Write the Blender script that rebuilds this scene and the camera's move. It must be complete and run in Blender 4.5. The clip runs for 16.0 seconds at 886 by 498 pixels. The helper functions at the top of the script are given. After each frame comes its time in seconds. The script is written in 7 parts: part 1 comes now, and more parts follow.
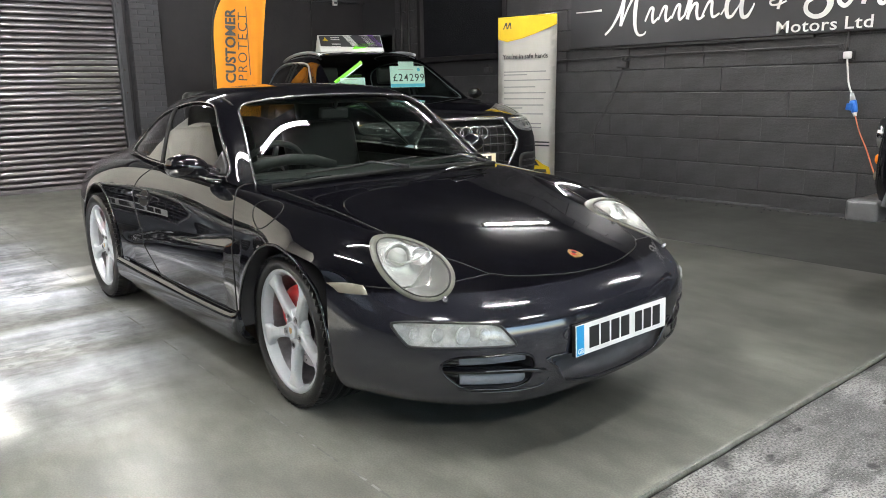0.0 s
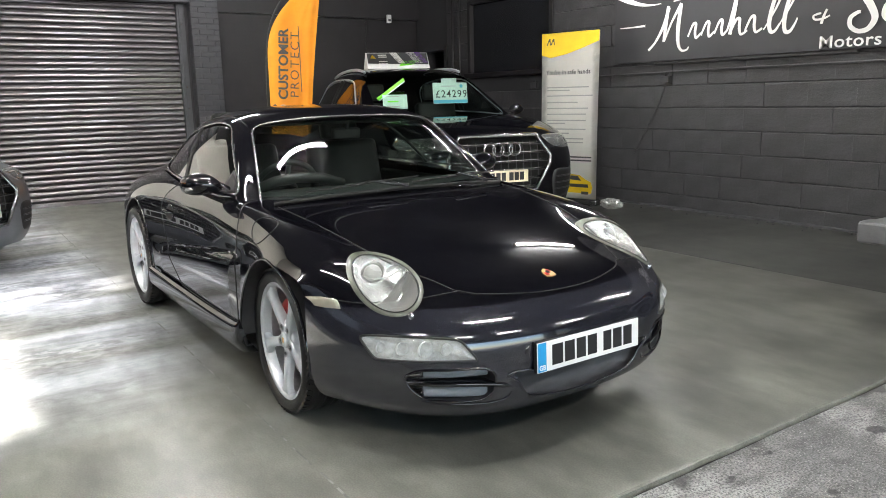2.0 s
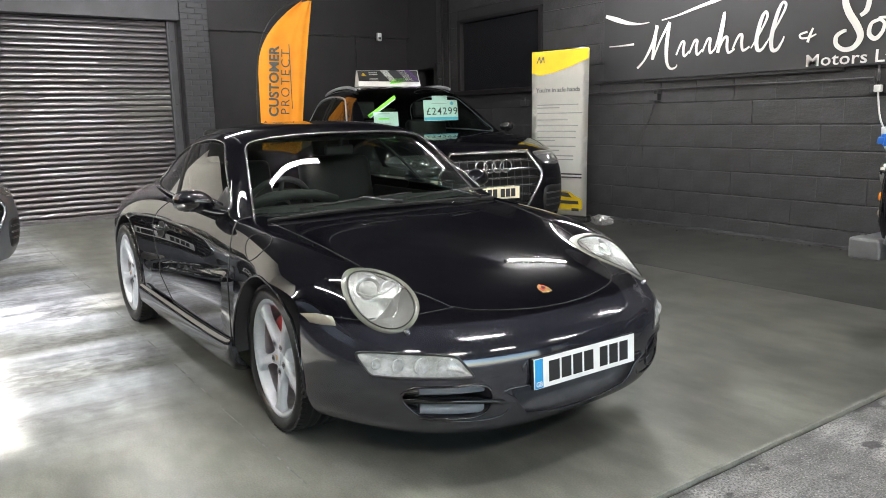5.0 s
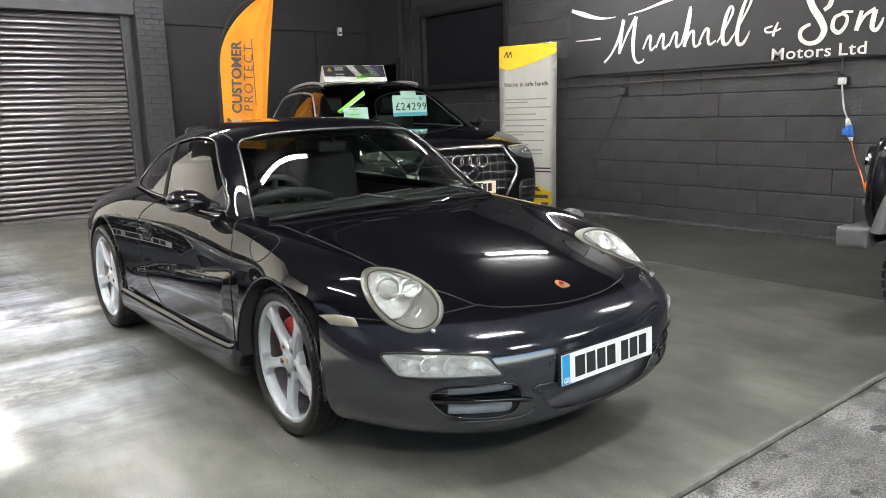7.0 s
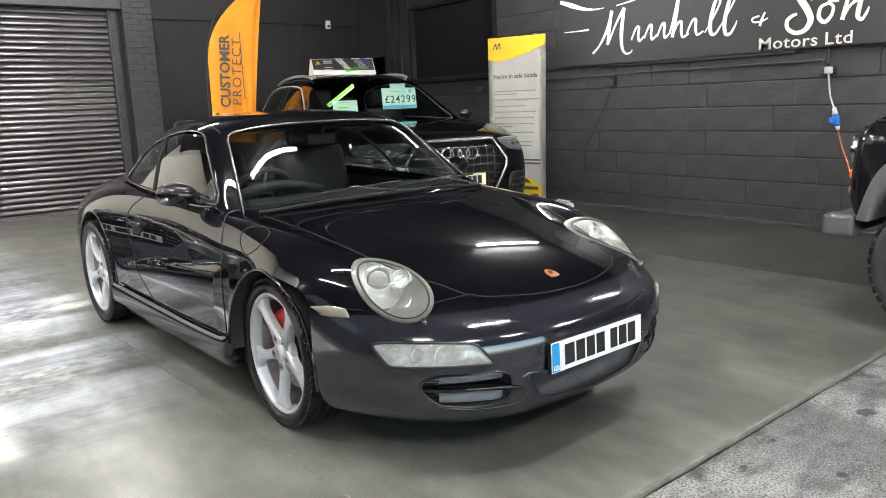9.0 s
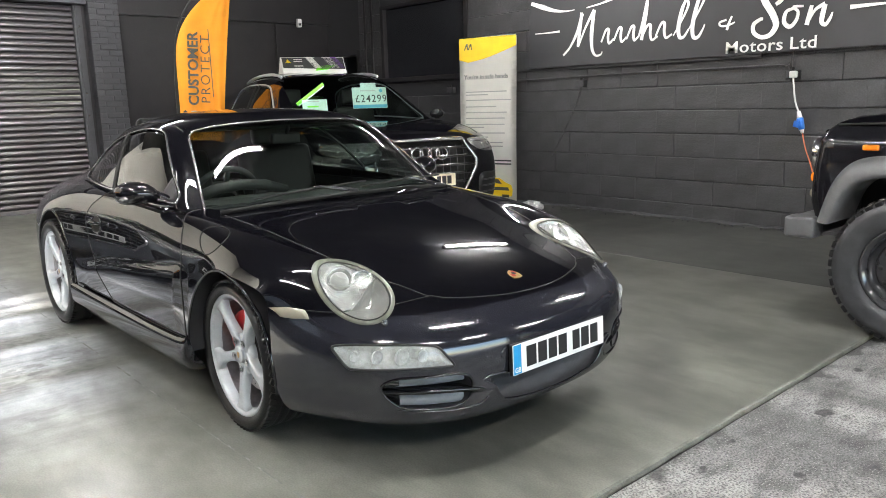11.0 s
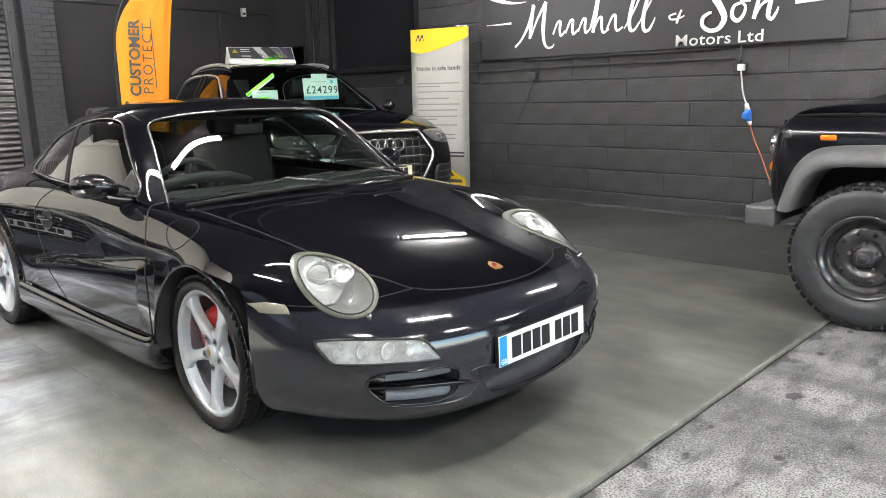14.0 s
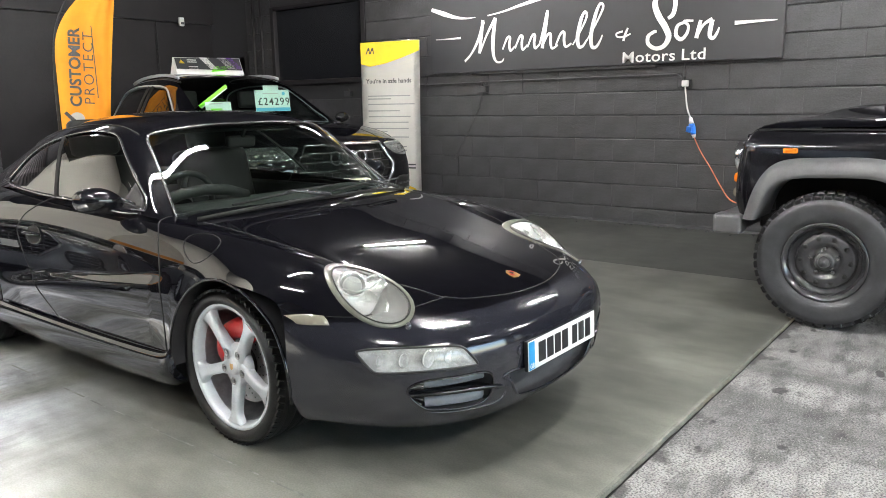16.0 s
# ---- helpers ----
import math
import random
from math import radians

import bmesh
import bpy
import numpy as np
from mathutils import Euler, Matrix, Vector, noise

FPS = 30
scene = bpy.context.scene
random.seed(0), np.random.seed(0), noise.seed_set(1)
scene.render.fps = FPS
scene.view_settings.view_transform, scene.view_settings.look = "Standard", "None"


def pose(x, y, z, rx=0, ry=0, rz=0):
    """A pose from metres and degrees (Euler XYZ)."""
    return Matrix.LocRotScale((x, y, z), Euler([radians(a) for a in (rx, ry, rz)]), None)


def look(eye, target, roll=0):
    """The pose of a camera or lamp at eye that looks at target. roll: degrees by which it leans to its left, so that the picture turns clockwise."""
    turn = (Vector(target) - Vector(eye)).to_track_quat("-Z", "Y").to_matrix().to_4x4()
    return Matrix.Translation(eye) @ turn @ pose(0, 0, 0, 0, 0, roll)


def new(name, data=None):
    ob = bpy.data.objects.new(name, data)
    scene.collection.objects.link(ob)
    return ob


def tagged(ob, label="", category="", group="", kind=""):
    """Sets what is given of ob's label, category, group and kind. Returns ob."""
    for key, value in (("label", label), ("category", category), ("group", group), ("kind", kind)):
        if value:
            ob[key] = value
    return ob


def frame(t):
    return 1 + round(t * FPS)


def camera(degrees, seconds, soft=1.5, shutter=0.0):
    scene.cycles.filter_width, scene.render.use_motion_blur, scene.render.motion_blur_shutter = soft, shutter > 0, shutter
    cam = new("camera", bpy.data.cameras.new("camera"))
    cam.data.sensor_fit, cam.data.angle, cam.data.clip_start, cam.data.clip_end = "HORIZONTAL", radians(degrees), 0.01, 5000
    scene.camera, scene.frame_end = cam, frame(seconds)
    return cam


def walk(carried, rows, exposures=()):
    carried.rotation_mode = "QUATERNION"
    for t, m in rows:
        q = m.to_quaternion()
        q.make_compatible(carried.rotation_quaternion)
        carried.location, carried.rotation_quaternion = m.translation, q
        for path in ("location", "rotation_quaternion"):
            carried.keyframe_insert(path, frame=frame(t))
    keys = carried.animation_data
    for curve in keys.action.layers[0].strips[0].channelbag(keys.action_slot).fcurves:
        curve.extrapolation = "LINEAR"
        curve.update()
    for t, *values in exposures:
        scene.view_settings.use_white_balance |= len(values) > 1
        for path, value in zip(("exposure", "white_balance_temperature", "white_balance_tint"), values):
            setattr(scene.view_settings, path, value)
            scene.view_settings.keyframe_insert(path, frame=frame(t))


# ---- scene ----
# ---- the camera and its way ----
cam = camera(61.2, 16.0, 0.9)
PATH = [
    (0, (0.09, 0.202, 1.268), (-1.421, 1.441, 0.841), -1.1),
    (0.5, (0.168, 0.228, 1.301), (-1.365, 1.445, 0.891), -0.8),
    (1, (0.296, 0.35, 1.307), (-1.278, 1.517, 0.908), -0.7),
    (1.5, (0.382, 0.407, 1.32), (-1.229, 1.526, 0.927), -0.9),
    (2, (0.408, 0.412, 1.316), (-1.22, 1.505, 0.921), -1.3),
    (2.5, (0.415, 0.42, 1.309), (-1.216, 1.507, 0.911), -1.6),
    (3, (0.412, 0.421, 1.307), (-1.215, 1.515, 0.912), -1.6),
    (3.5, (0.409, 0.414, 1.308), (-1.215, 1.515, 0.923), -1.4),
    (4, (0.406, 0.412, 1.308), (-1.221, 1.515, 0.938), -1.3),
    (4.5, (0.408, 0.412, 1.309), (-1.219, 1.519, 0.952), -1.2),
    (7, (0.193, 0.215, 1.316), (-1.342, 1.443, 0.95), -1.7),
    (7.5, (0.19, 0.202, 1.315), (-1.338, 1.437, 0.942), -1.8),
    (8, (0.2, 0.197, 1.314), (-1.326, 1.432, 0.935), -1.9),
    (8.5, (0.206, 0.199, 1.31), (-1.318, 1.436, 0.926), -2.1),
    (11, (0.223, 0.256, 1.305), (-1.251, 1.552, 0.919), -1.6),
    (11.5, (0.221, 0.257, 1.305), (-1.239, 1.566, 0.912), -1.5),
    (12, (0.226, 0.255, 1.305), (-1.221, 1.576, 0.902), -1.4),
    (12.5, (0.221, 0.25, 1.307), (-1.213, 1.582, 0.894), -1.2),
    (13, (0.219, 0.238, 1.306), (-1.2, 1.585, 0.889), -1.2),
    (13.5, (0.196, 0.216, 1.306), (-1.2, 1.587, 0.891), -1.2),
    (14, (0.086, 0.184, 1.291), (-1.278, 1.588, 0.884), -1.4),
    (14.5, (-0.078, 0.131, 1.277), (-1.401, 1.578, 0.883), -1.6),
    (15, (-0.127, 0.007, 1.301), (-1.402, 1.5, 0.915), -1.5),
    (15.5, (-0.138, -0.125, 1.308), (-1.371, 1.402, 0.924), -1.4),
    (16, (-0.148, -0.141, 1.315), (-1.356, 1.406, 0.932), -1.0),
]
walk(cam, [(t, look(eye, target, roll)) for t, eye, target, roll in PATH], [(0.0, 3.42), (4.5, 3.41), (8.5, 3.49), (12.5, 3.59), (16.0, 3.71)])

# ---- world, sun, lamps ----
SUN_AZ, SUN_EL = 165.0, 35.0
world = bpy.data.worlds.new("daylight")
scene.world = world
world.use_nodes = True
wt = world.node_tree
sky = wt.nodes.new("ShaderNodeTexSky")
sky.sky_type, sky.sun_disc = "NISHITA", False
sky.sun_elevation, sky.sun_rotation = radians(SUN_EL), radians(SUN_AZ)
wt.nodes["Background"].inputs["Strength"].default_value = 0.12
wt.links.new(sky.outputs[0], wt.nodes["Background"].inputs["Color"])
sun_data = bpy.data.lights.new("sun", "SUN")
sun_data.energy, sun_data.angle, sun_data.color = 5.0, radians(2.0), (1.0, 0.95, 0.87)
sun_lamp = new("sun", sun_data)
sd = Vector((math.sin(radians(SUN_AZ)) * math.cos(radians(SUN_EL)), math.cos(radians(SUN_AZ)) * math.cos(radians(SUN_EL)), math.sin(radians(SUN_EL))))
sun_lamp.matrix_world = look(sd * 30, (0, 0, 0))

# ---- materials ----
def material(name, colour, rough=0.5, metal=0.0, coat=0.0, vary=0.0, scale=8.0, fine=0.0, fine_scale=200.0, bump=0.0, bump_scale=60.0,
             rough_vary=0.0, stretch=(1, 1, 1), spec=0.5, second=None, blotch=(0.4, 0.6), blotch_scale=1.0, random_piece=0.0, emit=0.0, space="Object"):
    m = bpy.data.materials.new(name)
    m.use_nodes = True
    nt = m.node_tree
    p = nt.nodes["Principled BSDF"]
    p.inputs["Base Color"].default_value = (*colour, 1)
    p.inputs["Roughness"].default_value = rough
    p.inputs["Metallic"].default_value = metal
    p.inputs["Coat Weight"].default_value = coat
    p.inputs["Coat Roughness"].default_value = 0.03
    p.inputs["Specular IOR Level"].default_value = spec
    if emit:
        p.inputs["Emission Color"].default_value = (*colour, 1)
        p.inputs["Emission Strength"].default_value = emit
    co = nt.nodes.new("ShaderNodeTexCoord")
    mp = nt.nodes.new("ShaderNodeMapping")
    mp.inputs["Scale"].default_value = stretch
    nt.links.new(co.outputs[space], mp.inputs["Vector"])

    def tex(s, detail=6.0, rgh=0.6):
        n = nt.nodes.new("ShaderNodeTexNoise")
        n.inputs["Scale"].default_value, n.inputs["Detail"].default_value, n.inputs["Roughness"].default_value = s, detail, rgh
        nt.links.new(mp.outputs["Vector"], n.inputs["Vector"])
        return n.outputs["Fac"]

    def ramp(fac, lo, hi, a, b):
        r = nt.nodes.new("ShaderNodeMapRange")
        for i, v in zip(("From Min", "From Max", "To Min", "To Max"), (lo, hi, a, b)):
            r.inputs[i].default_value = v
        nt.links.new(fac, r.inputs["Value"])
        return r.outputs["Result"]

    col = None
    if second:
        mx = nt.nodes.new("ShaderNodeMix")
        mx.data_type = "RGBA"
        mx.inputs["A"].default_value, mx.inputs["B"].default_value = (*colour, 1), (*second, 1)
        nt.links.new(ramp(tex(blotch_scale), *blotch, 0, 1), mx.inputs["Factor"])
        col = mx.outputs["Result"]
    for amount, s in ((vary, scale), (fine, fine_scale)):
        if amount:
            hsv = nt.nodes.new("ShaderNodeHueSaturation")
            if col:
                nt.links.new(col, hsv.inputs["Color"])
            else:
                hsv.inputs["Color"].default_value = (*colour, 1)
            nt.links.new(ramp(tex(s), 0.3, 0.7, 1 - amount, 1 + amount), hsv.inputs["Value"])
            col = hsv.outputs["Color"]
    if random_piece:
        info = nt.nodes.new("ShaderNodeObjectInfo")
        hsv = nt.nodes.new("ShaderNodeHueSaturation")
        if col:
            nt.links.new(col, hsv.inputs["Color"])
        else:
            hsv.inputs["Color"].default_value = (*colour, 1)
        nt.links.new(ramp(info.outputs["Random"], 0, 1, 1 - random_piece, 1 + random_piece), hsv.inputs["Value"])
        col = hsv.outputs["Color"]
    if col:
        nt.links.new(col, p.inputs["Base Color"])
    if rough_vary:
        nt.links.new(ramp(tex(scale * 0.6, 5), 0.3, 0.7, max(rough - rough_vary, 0.02), rough + rough_vary), p.inputs["Roughness"])
    if bump:
        b = nt.nodes.new("ShaderNodeBump")
        b.inputs["Strength"].default_value, b.inputs["Distance"].default_value = 1.0, bump
        nt.links.new(tex(bump_scale), b.inputs["Height"])
        nt.links.new(b.outputs["Normal"], p.inputs["Normal"])
    return m


def glass(name, tint, rough=0.0, opacity_gloss=1.0, haze=0.0):
    """Thin car glass: a tinted see-through pane with a sharp reflection."""
    m = bpy.data.materials.new(name)
    m.use_nodes = True
    nt = m.node_tree
    out = nt.nodes["Material Output"]
    nt.nodes.remove(nt.nodes["Principled BSDF"])
    tr, gl, mx, fr = (nt.nodes.new(k) for k in ("ShaderNodeBsdfTransparent", "ShaderNodeBsdfGlossy", "ShaderNodeMixShader", "ShaderNodeLayerWeight"))
    tr.inputs["Color"].default_value = (*tint, 1)
    gl.inputs["Roughness"].default_value = rough
    fr.inputs["Blend"].default_value = 0.5
    # gloss that grows towards grazing sight, alike from both sides of the pane
    steep, rise = nt.nodes.new("ShaderNodeMath"), nt.nodes.new("ShaderNodeMath")
    steep.operation, rise.operation = "POWER", "MULTIPLY_ADD"
    steep.inputs[1].default_value = 5.0
    rise.use_clamp = True
    rise.inputs[1].default_value, rise.inputs[2].default_value = 0.92, 0.075 * opacity_gloss
    nt.links.new(fr.outputs["Facing"], steep.inputs[0])
    nt.links.new(steep.outputs[0], rise.inputs[0])
    nt.links.new(rise.outputs[0], mx.inputs[0])
    clear = tr.outputs[0]
    if haze:
        # aged plastic: a little milky
        df, hz = nt.nodes.new("ShaderNodeBsdfDiffuse"), nt.nodes.new("ShaderNodeMixShader")
        df.inputs["Color"].default_value = (0.85, 0.85, 0.82, 1)
        hz.inputs[0].default_value = haze
        nt.links.new(clear, hz.inputs[1])
        nt.links.new(df.outputs[0], hz.inputs[2])
        clear = hz.outputs[0]
    nt.links.new(clear, mx.inputs[1])
    nt.links.new(gl.outputs[0], mx.inputs[2])
    nt.links.new(mx.outputs[0], out.inputs["Surface"])
    return m


M = {}
M["wall"] = material("dark_painted_block", (0.050, 0.050, 0.053), 0.45, vary=0.32, scale=3, fine=0.3, fine_scale=70, bump=0.006, bump_scale=30, rough_vary=0.1, random_piece=0.05)
M["joint"] = material("painted_mortar", (0.032, 0.032, 0.036), 0.7, fine=0.3, bump=0.004, bump_scale=80)
M["wall_smooth"] = material("dark_painted_plaster", (0.019, 0.0175, 0.0195), 0.45, spec=0.3, vary=0.2, scale=2, fine=0.15, bump=0.003, bump_scale=30)
M["pilaster"] = material("grey_painted_brick", (0.054, 0.054, 0.061), 0.6, vary=0.2, scale=4, fine=0.2, bump=0.004, bump_scale=60)
M["ceiling"] = material("dark_ceiling_paint", (0.05, 0.05, 0.052), 0.7, vary=0.2, scale=2)
M["shutter"] = material("dark_shutter_steel", (0.160, 0.149, 0.158), 0.24, metal=0.55, vary=0.15, scale=2, fine=0.06)
def floor_paint(name, dark, pale, gloss):
    """Worn glossy floor paint: broad cloudy patches, brushed streaks, scuffs, and a sheen that varies."""
    m = bpy.data.materials.new(name)
    m.use_nodes = True
    nt = m.node_tree
    p = nt.nodes["Principled BSDF"]
    co = nt.nodes.new("ShaderNodeTexCoord")

    def tex(scale, stretch, detail=6.0, turn=0.0, distort=0.0):
        mp, n = nt.nodes.new("ShaderNodeMapping"), nt.nodes.new("ShaderNodeTexNoise")
        mp.inputs["Scale"].default_value = stretch
        mp.inputs["Rotation"].default_value = (0, 0, radians(turn))
        n.inputs["Scale"].default_value, n.inputs["Detail"].default_value, n.inputs["Distortion"].default_value = scale, detail, distort
        nt.links.new(co.outputs["Object"], mp.inputs["Vector"])
        nt.links.new(mp.outputs["Vector"], n.inputs["Vector"])
        return n.outputs["Fac"]

    def ramp(fac, lo, hi, a, b):
        r = nt.nodes.new("ShaderNodeMapRange")
        r.interpolation_type = "SMOOTHSTEP"
        for k, v in zip(("From Min", "From Max", "To Min", "To Max"), (lo, hi, a, b)):
            r.inputs[k].default_value = v
        nt.links.new(fac, r.inputs["Value"])
        return r.outputs["Result"]

    def mul(a, b):
        n = nt.nodes.new("ShaderNodeMath")
        n.operation = "MULTIPLY"
        nt.links.new(a, n.inputs[0])
        nt.links.new(b, n.inputs[1])
        return n.outputs[0]
    cloud, streak, scuff, grit = tex(0.55, (1, 1, 1), 5), tex(1.0, (7.0, 0.55, 1), 5, 0, 0.0), tex(1.6, (0.9, 1.2, 1), 5, 20, 0.0), tex(140, (1, 1, 1), 3)
    mx = nt.nodes.new("ShaderNodeMix")
    mx.data_type = "RGBA"
    mx.inputs["A"].default_value, mx.inputs["B"].default_value = (*dark, 1), (*pale, 1)
    nt.links.new(ramp(cloud, 0.25, 0.75, 0, 1), mx.inputs["Factor"])
    hsv = nt.nodes.new("ShaderNodeHueSaturation")
    # bluish daylight glow painted into the floor colour towards the shutter, broken by drag marks
    sep, sky_glow = nt.nodes.new("ShaderNodeSeparateXYZ"), nt.nodes.new("ShaderNodeMix")
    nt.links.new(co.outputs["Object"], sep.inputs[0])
    sky_glow.data_type = "RGBA"
    sky_glow.inputs["B"].default_value = (0.345, 0.362, 0.405, 1)
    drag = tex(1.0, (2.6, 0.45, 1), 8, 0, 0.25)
    glow_wear = mul(ramp(sep.outputs["X"], -2.3, -4.4, 0.0, 1.0), ramp(sep.outputs["Y"], 1.75, 1.1, 0.0, 1.0))
    nt.links.new(mul(glow_wear, ramp(drag, 0.36, 0.60, 0.12, 1.0)), sky_glow.inputs["Factor"])
    nt.links.new(mx.outputs["Result"], sky_glow.inputs["A"])
    nt.links.new(sky_glow.outputs["Result"], hsv.inputs["Color"])
    # streaks and scraped tread marks show in places only
    worn = nt.nodes.new("ShaderNodeMath")
    worn.operation = "MULTIPLY_ADD"
    worn.inputs[2].default_value = 1.0
    nt.links.new(mul(glow_wear, ramp(tex(1.3, (1.2, 0.6, 1), 3), 0.46, 0.60, 0.0, 1.0)), worn.inputs[0])
    nt.links.new(ramp(tex(13, (1.6, 0.8, 1), 6, 0, 0.6), 0.42, 0.58, -0.34, 0.16), worn.inputs[1])
    base = nt.nodes.new("ShaderNodeMath")
    base.operation = "MULTIPLY_ADD"
    base.inputs[2].default_value = 1.0
    nt.links.new(ramp(streak, 0.28, 0.72, -0.34, 0.34), base.inputs[0])
    nt.links.new(glow_wear, base.inputs[1])
    nt.links.new(mul(mul(mul(base.outputs[0], worn.outputs[0]), mul(ramp(scuff, 0.25, 0.75, 1.28, 0.74), ramp(tex(5.5, (0.7, 1.5, 1), 9, 20), 0.28, 0.72, 0.80, 1.20))), ramp(grit, 0.3, 0.7, 0.86, 1.14)), hsv.inputs["Value"])
    # darker, with a ragged edge, towards the sign wall, and swirls of the mop
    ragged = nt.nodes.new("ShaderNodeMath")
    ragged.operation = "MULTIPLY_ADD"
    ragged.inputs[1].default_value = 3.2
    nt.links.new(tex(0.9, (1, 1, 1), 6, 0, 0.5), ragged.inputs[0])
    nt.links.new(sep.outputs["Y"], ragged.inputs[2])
    far_tone = nt.nodes.new("ShaderNodeHueSaturation")
    nt.links.new(hsv.outputs["Color"], far_tone.inputs["Color"])
    nt.links.new(mul(ramp(ragged.outputs[0], 4.3, 6.7, 1.0, 0.50), ramp(tex(1.7, (1, 1, 1), 5), 0.3, 0.7, 0.84, 1.16)), far_tone.inputs["Value"])
    nt.links.new(far_tone.outputs["Color"], p.inputs["Base Color"])
    # sheen: worn dull in blotches and fine drag lines, still glossy between them
    def add(a, b, k):
        n = nt.nodes.new("ShaderNodeMath")
        n.operation = "MULTIPLY_ADD"
        n.inputs[1].default_value = k
        nt.links.new(a, n.inputs[0])
        nt.links.new(b, n.inputs[2])
        return n.outputs[0]
    dull = ramp(tex(3.2, (1.0, 0.5, 1), 2, 12), 0.22, 0.78, gloss + 0.03, gloss + 0.10)
    lines = ramp(tex(7, (5.0, 0.35, 1), 2, -8), 0.15, 0.85, 0.0, 1.0)
    specks = ramp(tex(34, (1, 0.6, 1), 9, 0, 0.3), 0.36, 0.70, 0.0, 1.0)
    nt.links.new(add(mul(lines, glow_wear), add(mul(specks, glow_wear), dull, 0.20), 0.16), p.inputs["Roughness"])
    b, b2 = nt.nodes.new("ShaderNodeBump"), nt.nodes.new("ShaderNodeBump")
    b.inputs["Distance"].default_value, b2.inputs["Distance"].default_value = 0.0011, 0.0005
    nt.links.new(tex(1.6, (0.9, 1.2, 1), 2, 20), b.inputs["Height"])
    nt.links.new(mul(add(specks, lines, 0.5), glow_wear), b2.inputs["Height"])
    nt.links.new(b.outputs["Normal"], b2.inputs["Normal"])
    nt.links.new(b2.outputs["Normal"], p.inputs["Normal"])
    return m


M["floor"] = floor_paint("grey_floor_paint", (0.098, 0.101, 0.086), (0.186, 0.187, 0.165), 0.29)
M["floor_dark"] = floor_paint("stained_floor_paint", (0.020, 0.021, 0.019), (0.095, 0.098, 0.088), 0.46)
def bare_concrete(name):
    """Old screed: cloudy grey, stony speckle, tar stains with hard edges and long faint drag marks."""
    m = bpy.data.materials.new(name)
    m.use_nodes = True
    nt = m.node_tree
    p = nt.nodes["Principled BSDF"]
    co = nt.nodes.new("ShaderNodeTexCoord")

    def tex(scale, detail=5.0, stretch=(1, 1, 1), turn=0.0):
        mp, n = nt.nodes.new("ShaderNodeMapping"), nt.nodes.new("ShaderNodeTexNoise")
        mp.inputs["Scale"].default_value, mp.inputs["Rotation"].default_value = stretch, (0, 0, radians(turn))
        n.inputs["Scale"].default_value, n.inputs["Detail"].default_value = scale, detail
        nt.links.new(co.outputs["Object"], mp.inputs["Vector"])
        nt.links.new(mp.outputs["Vector"], n.inputs["Vector"])
        return n.outputs["Fac"]

    def over(col, fac, lo, hi, top, most=1.0):
        r, mx = nt.nodes.new("ShaderNodeMapRange"), nt.nodes.new("ShaderNodeMix")
        for k, v in zip(("From Min", "From Max", "To Min", "To Max"), (lo, hi, 0.0, most)):
            r.inputs[k].default_value = v
        nt.links.new(fac, r.inputs["Value"])
        mx.data_type = "RGBA"
        mx.inputs["B"].default_value = (*top, 1)
        if isinstance(col, tuple):
            mx.inputs["A"].default_value = (*col, 1)
        else:
            nt.links.new(col, mx.inputs["A"])
        nt.links.new(r.outputs["Result"], mx.inputs["Factor"])
        return mx.outputs["Result"]
    grain = tex(130, 6)
    c = over((0.48, 0.472, 0.46), tex(0.9, 5), 0.34, 0.64, (0.26, 0.257, 0.252))
    c = over(c, tex(1.2, 6, (0.5, 3.0, 1), 68), 0.44, 0.66, (0.09, 0.09, 0.09), 0.75)
    c = over(c, grain, 0.44, 0.62, (0.06, 0.06, 0.06), 0.85)
    c = over(c, tex(12, 9, (1.0, 0.4, 1), 68), 0.46, 0.66, (0.05, 0.05, 0.052), 0.7)
    c = over(c, tex(120, 2), 0.62, 0.70, (0.46, 0.45, 0.43), 0.7)
    stone = nt.nodes.new("ShaderNodeTexVoronoi")
    stone.inputs["Scale"].default_value = 120
    nt.links.new(co.outputs["Object"], stone.inputs["Vector"])
    c = over(c, stone.outputs["Distance"], 0.22, 0.12, (0.46, 0.45, 0.43), 0.5)
    c = over(c, tex(8, 10, (1, 0.6, 1), 30), 0.64, 0.68, (0.03, 0.03, 0.031), 0.85)
    c = over(c, tex(1.6, 10, (1, 0.6, 1), 50), 0.56, 0.72, (0.06, 0.06, 0.062), 0.5)
    # tar creeping out from under the edge of the paint
    sep, rim, cut = nt.nodes.new("ShaderNodeSeparateXYZ"), nt.nodes.new("ShaderNodeMapRange"), nt.nodes.new("ShaderNodeMath")
    nt.links.new(co.outputs["Object"], sep.inputs[0])
    for k, v in zip(("From Min", "From Max", "To Min", "To Max"), (-1.14, -0.92, 0.14, -0.20)):
        rim.inputs[k].default_value = v
    nt.links.new(sep.outputs["X"], rim.inputs["Value"])
    nt.links.new(rim.outputs["Result"], cut.inputs[0])
    nt.links.new(tex(3.0, 9), cut.inputs[1])
    c = over(c, cut.outputs[0], 0.64, 0.70, (0.03, 0.03, 0.031), 0.8)
    nt.links.new(c, p.inputs["Base Color"])
    p.inputs["Roughness"].default_value = 0.75
    b = nt.nodes.new("ShaderNodeBump")
    b.inputs["Distance"].default_value = 0.010
    nt.links.new(grain, b.inputs["Height"])
    nt.links.new(b.outputs["Normal"], p.inputs["Normal"])
    return m


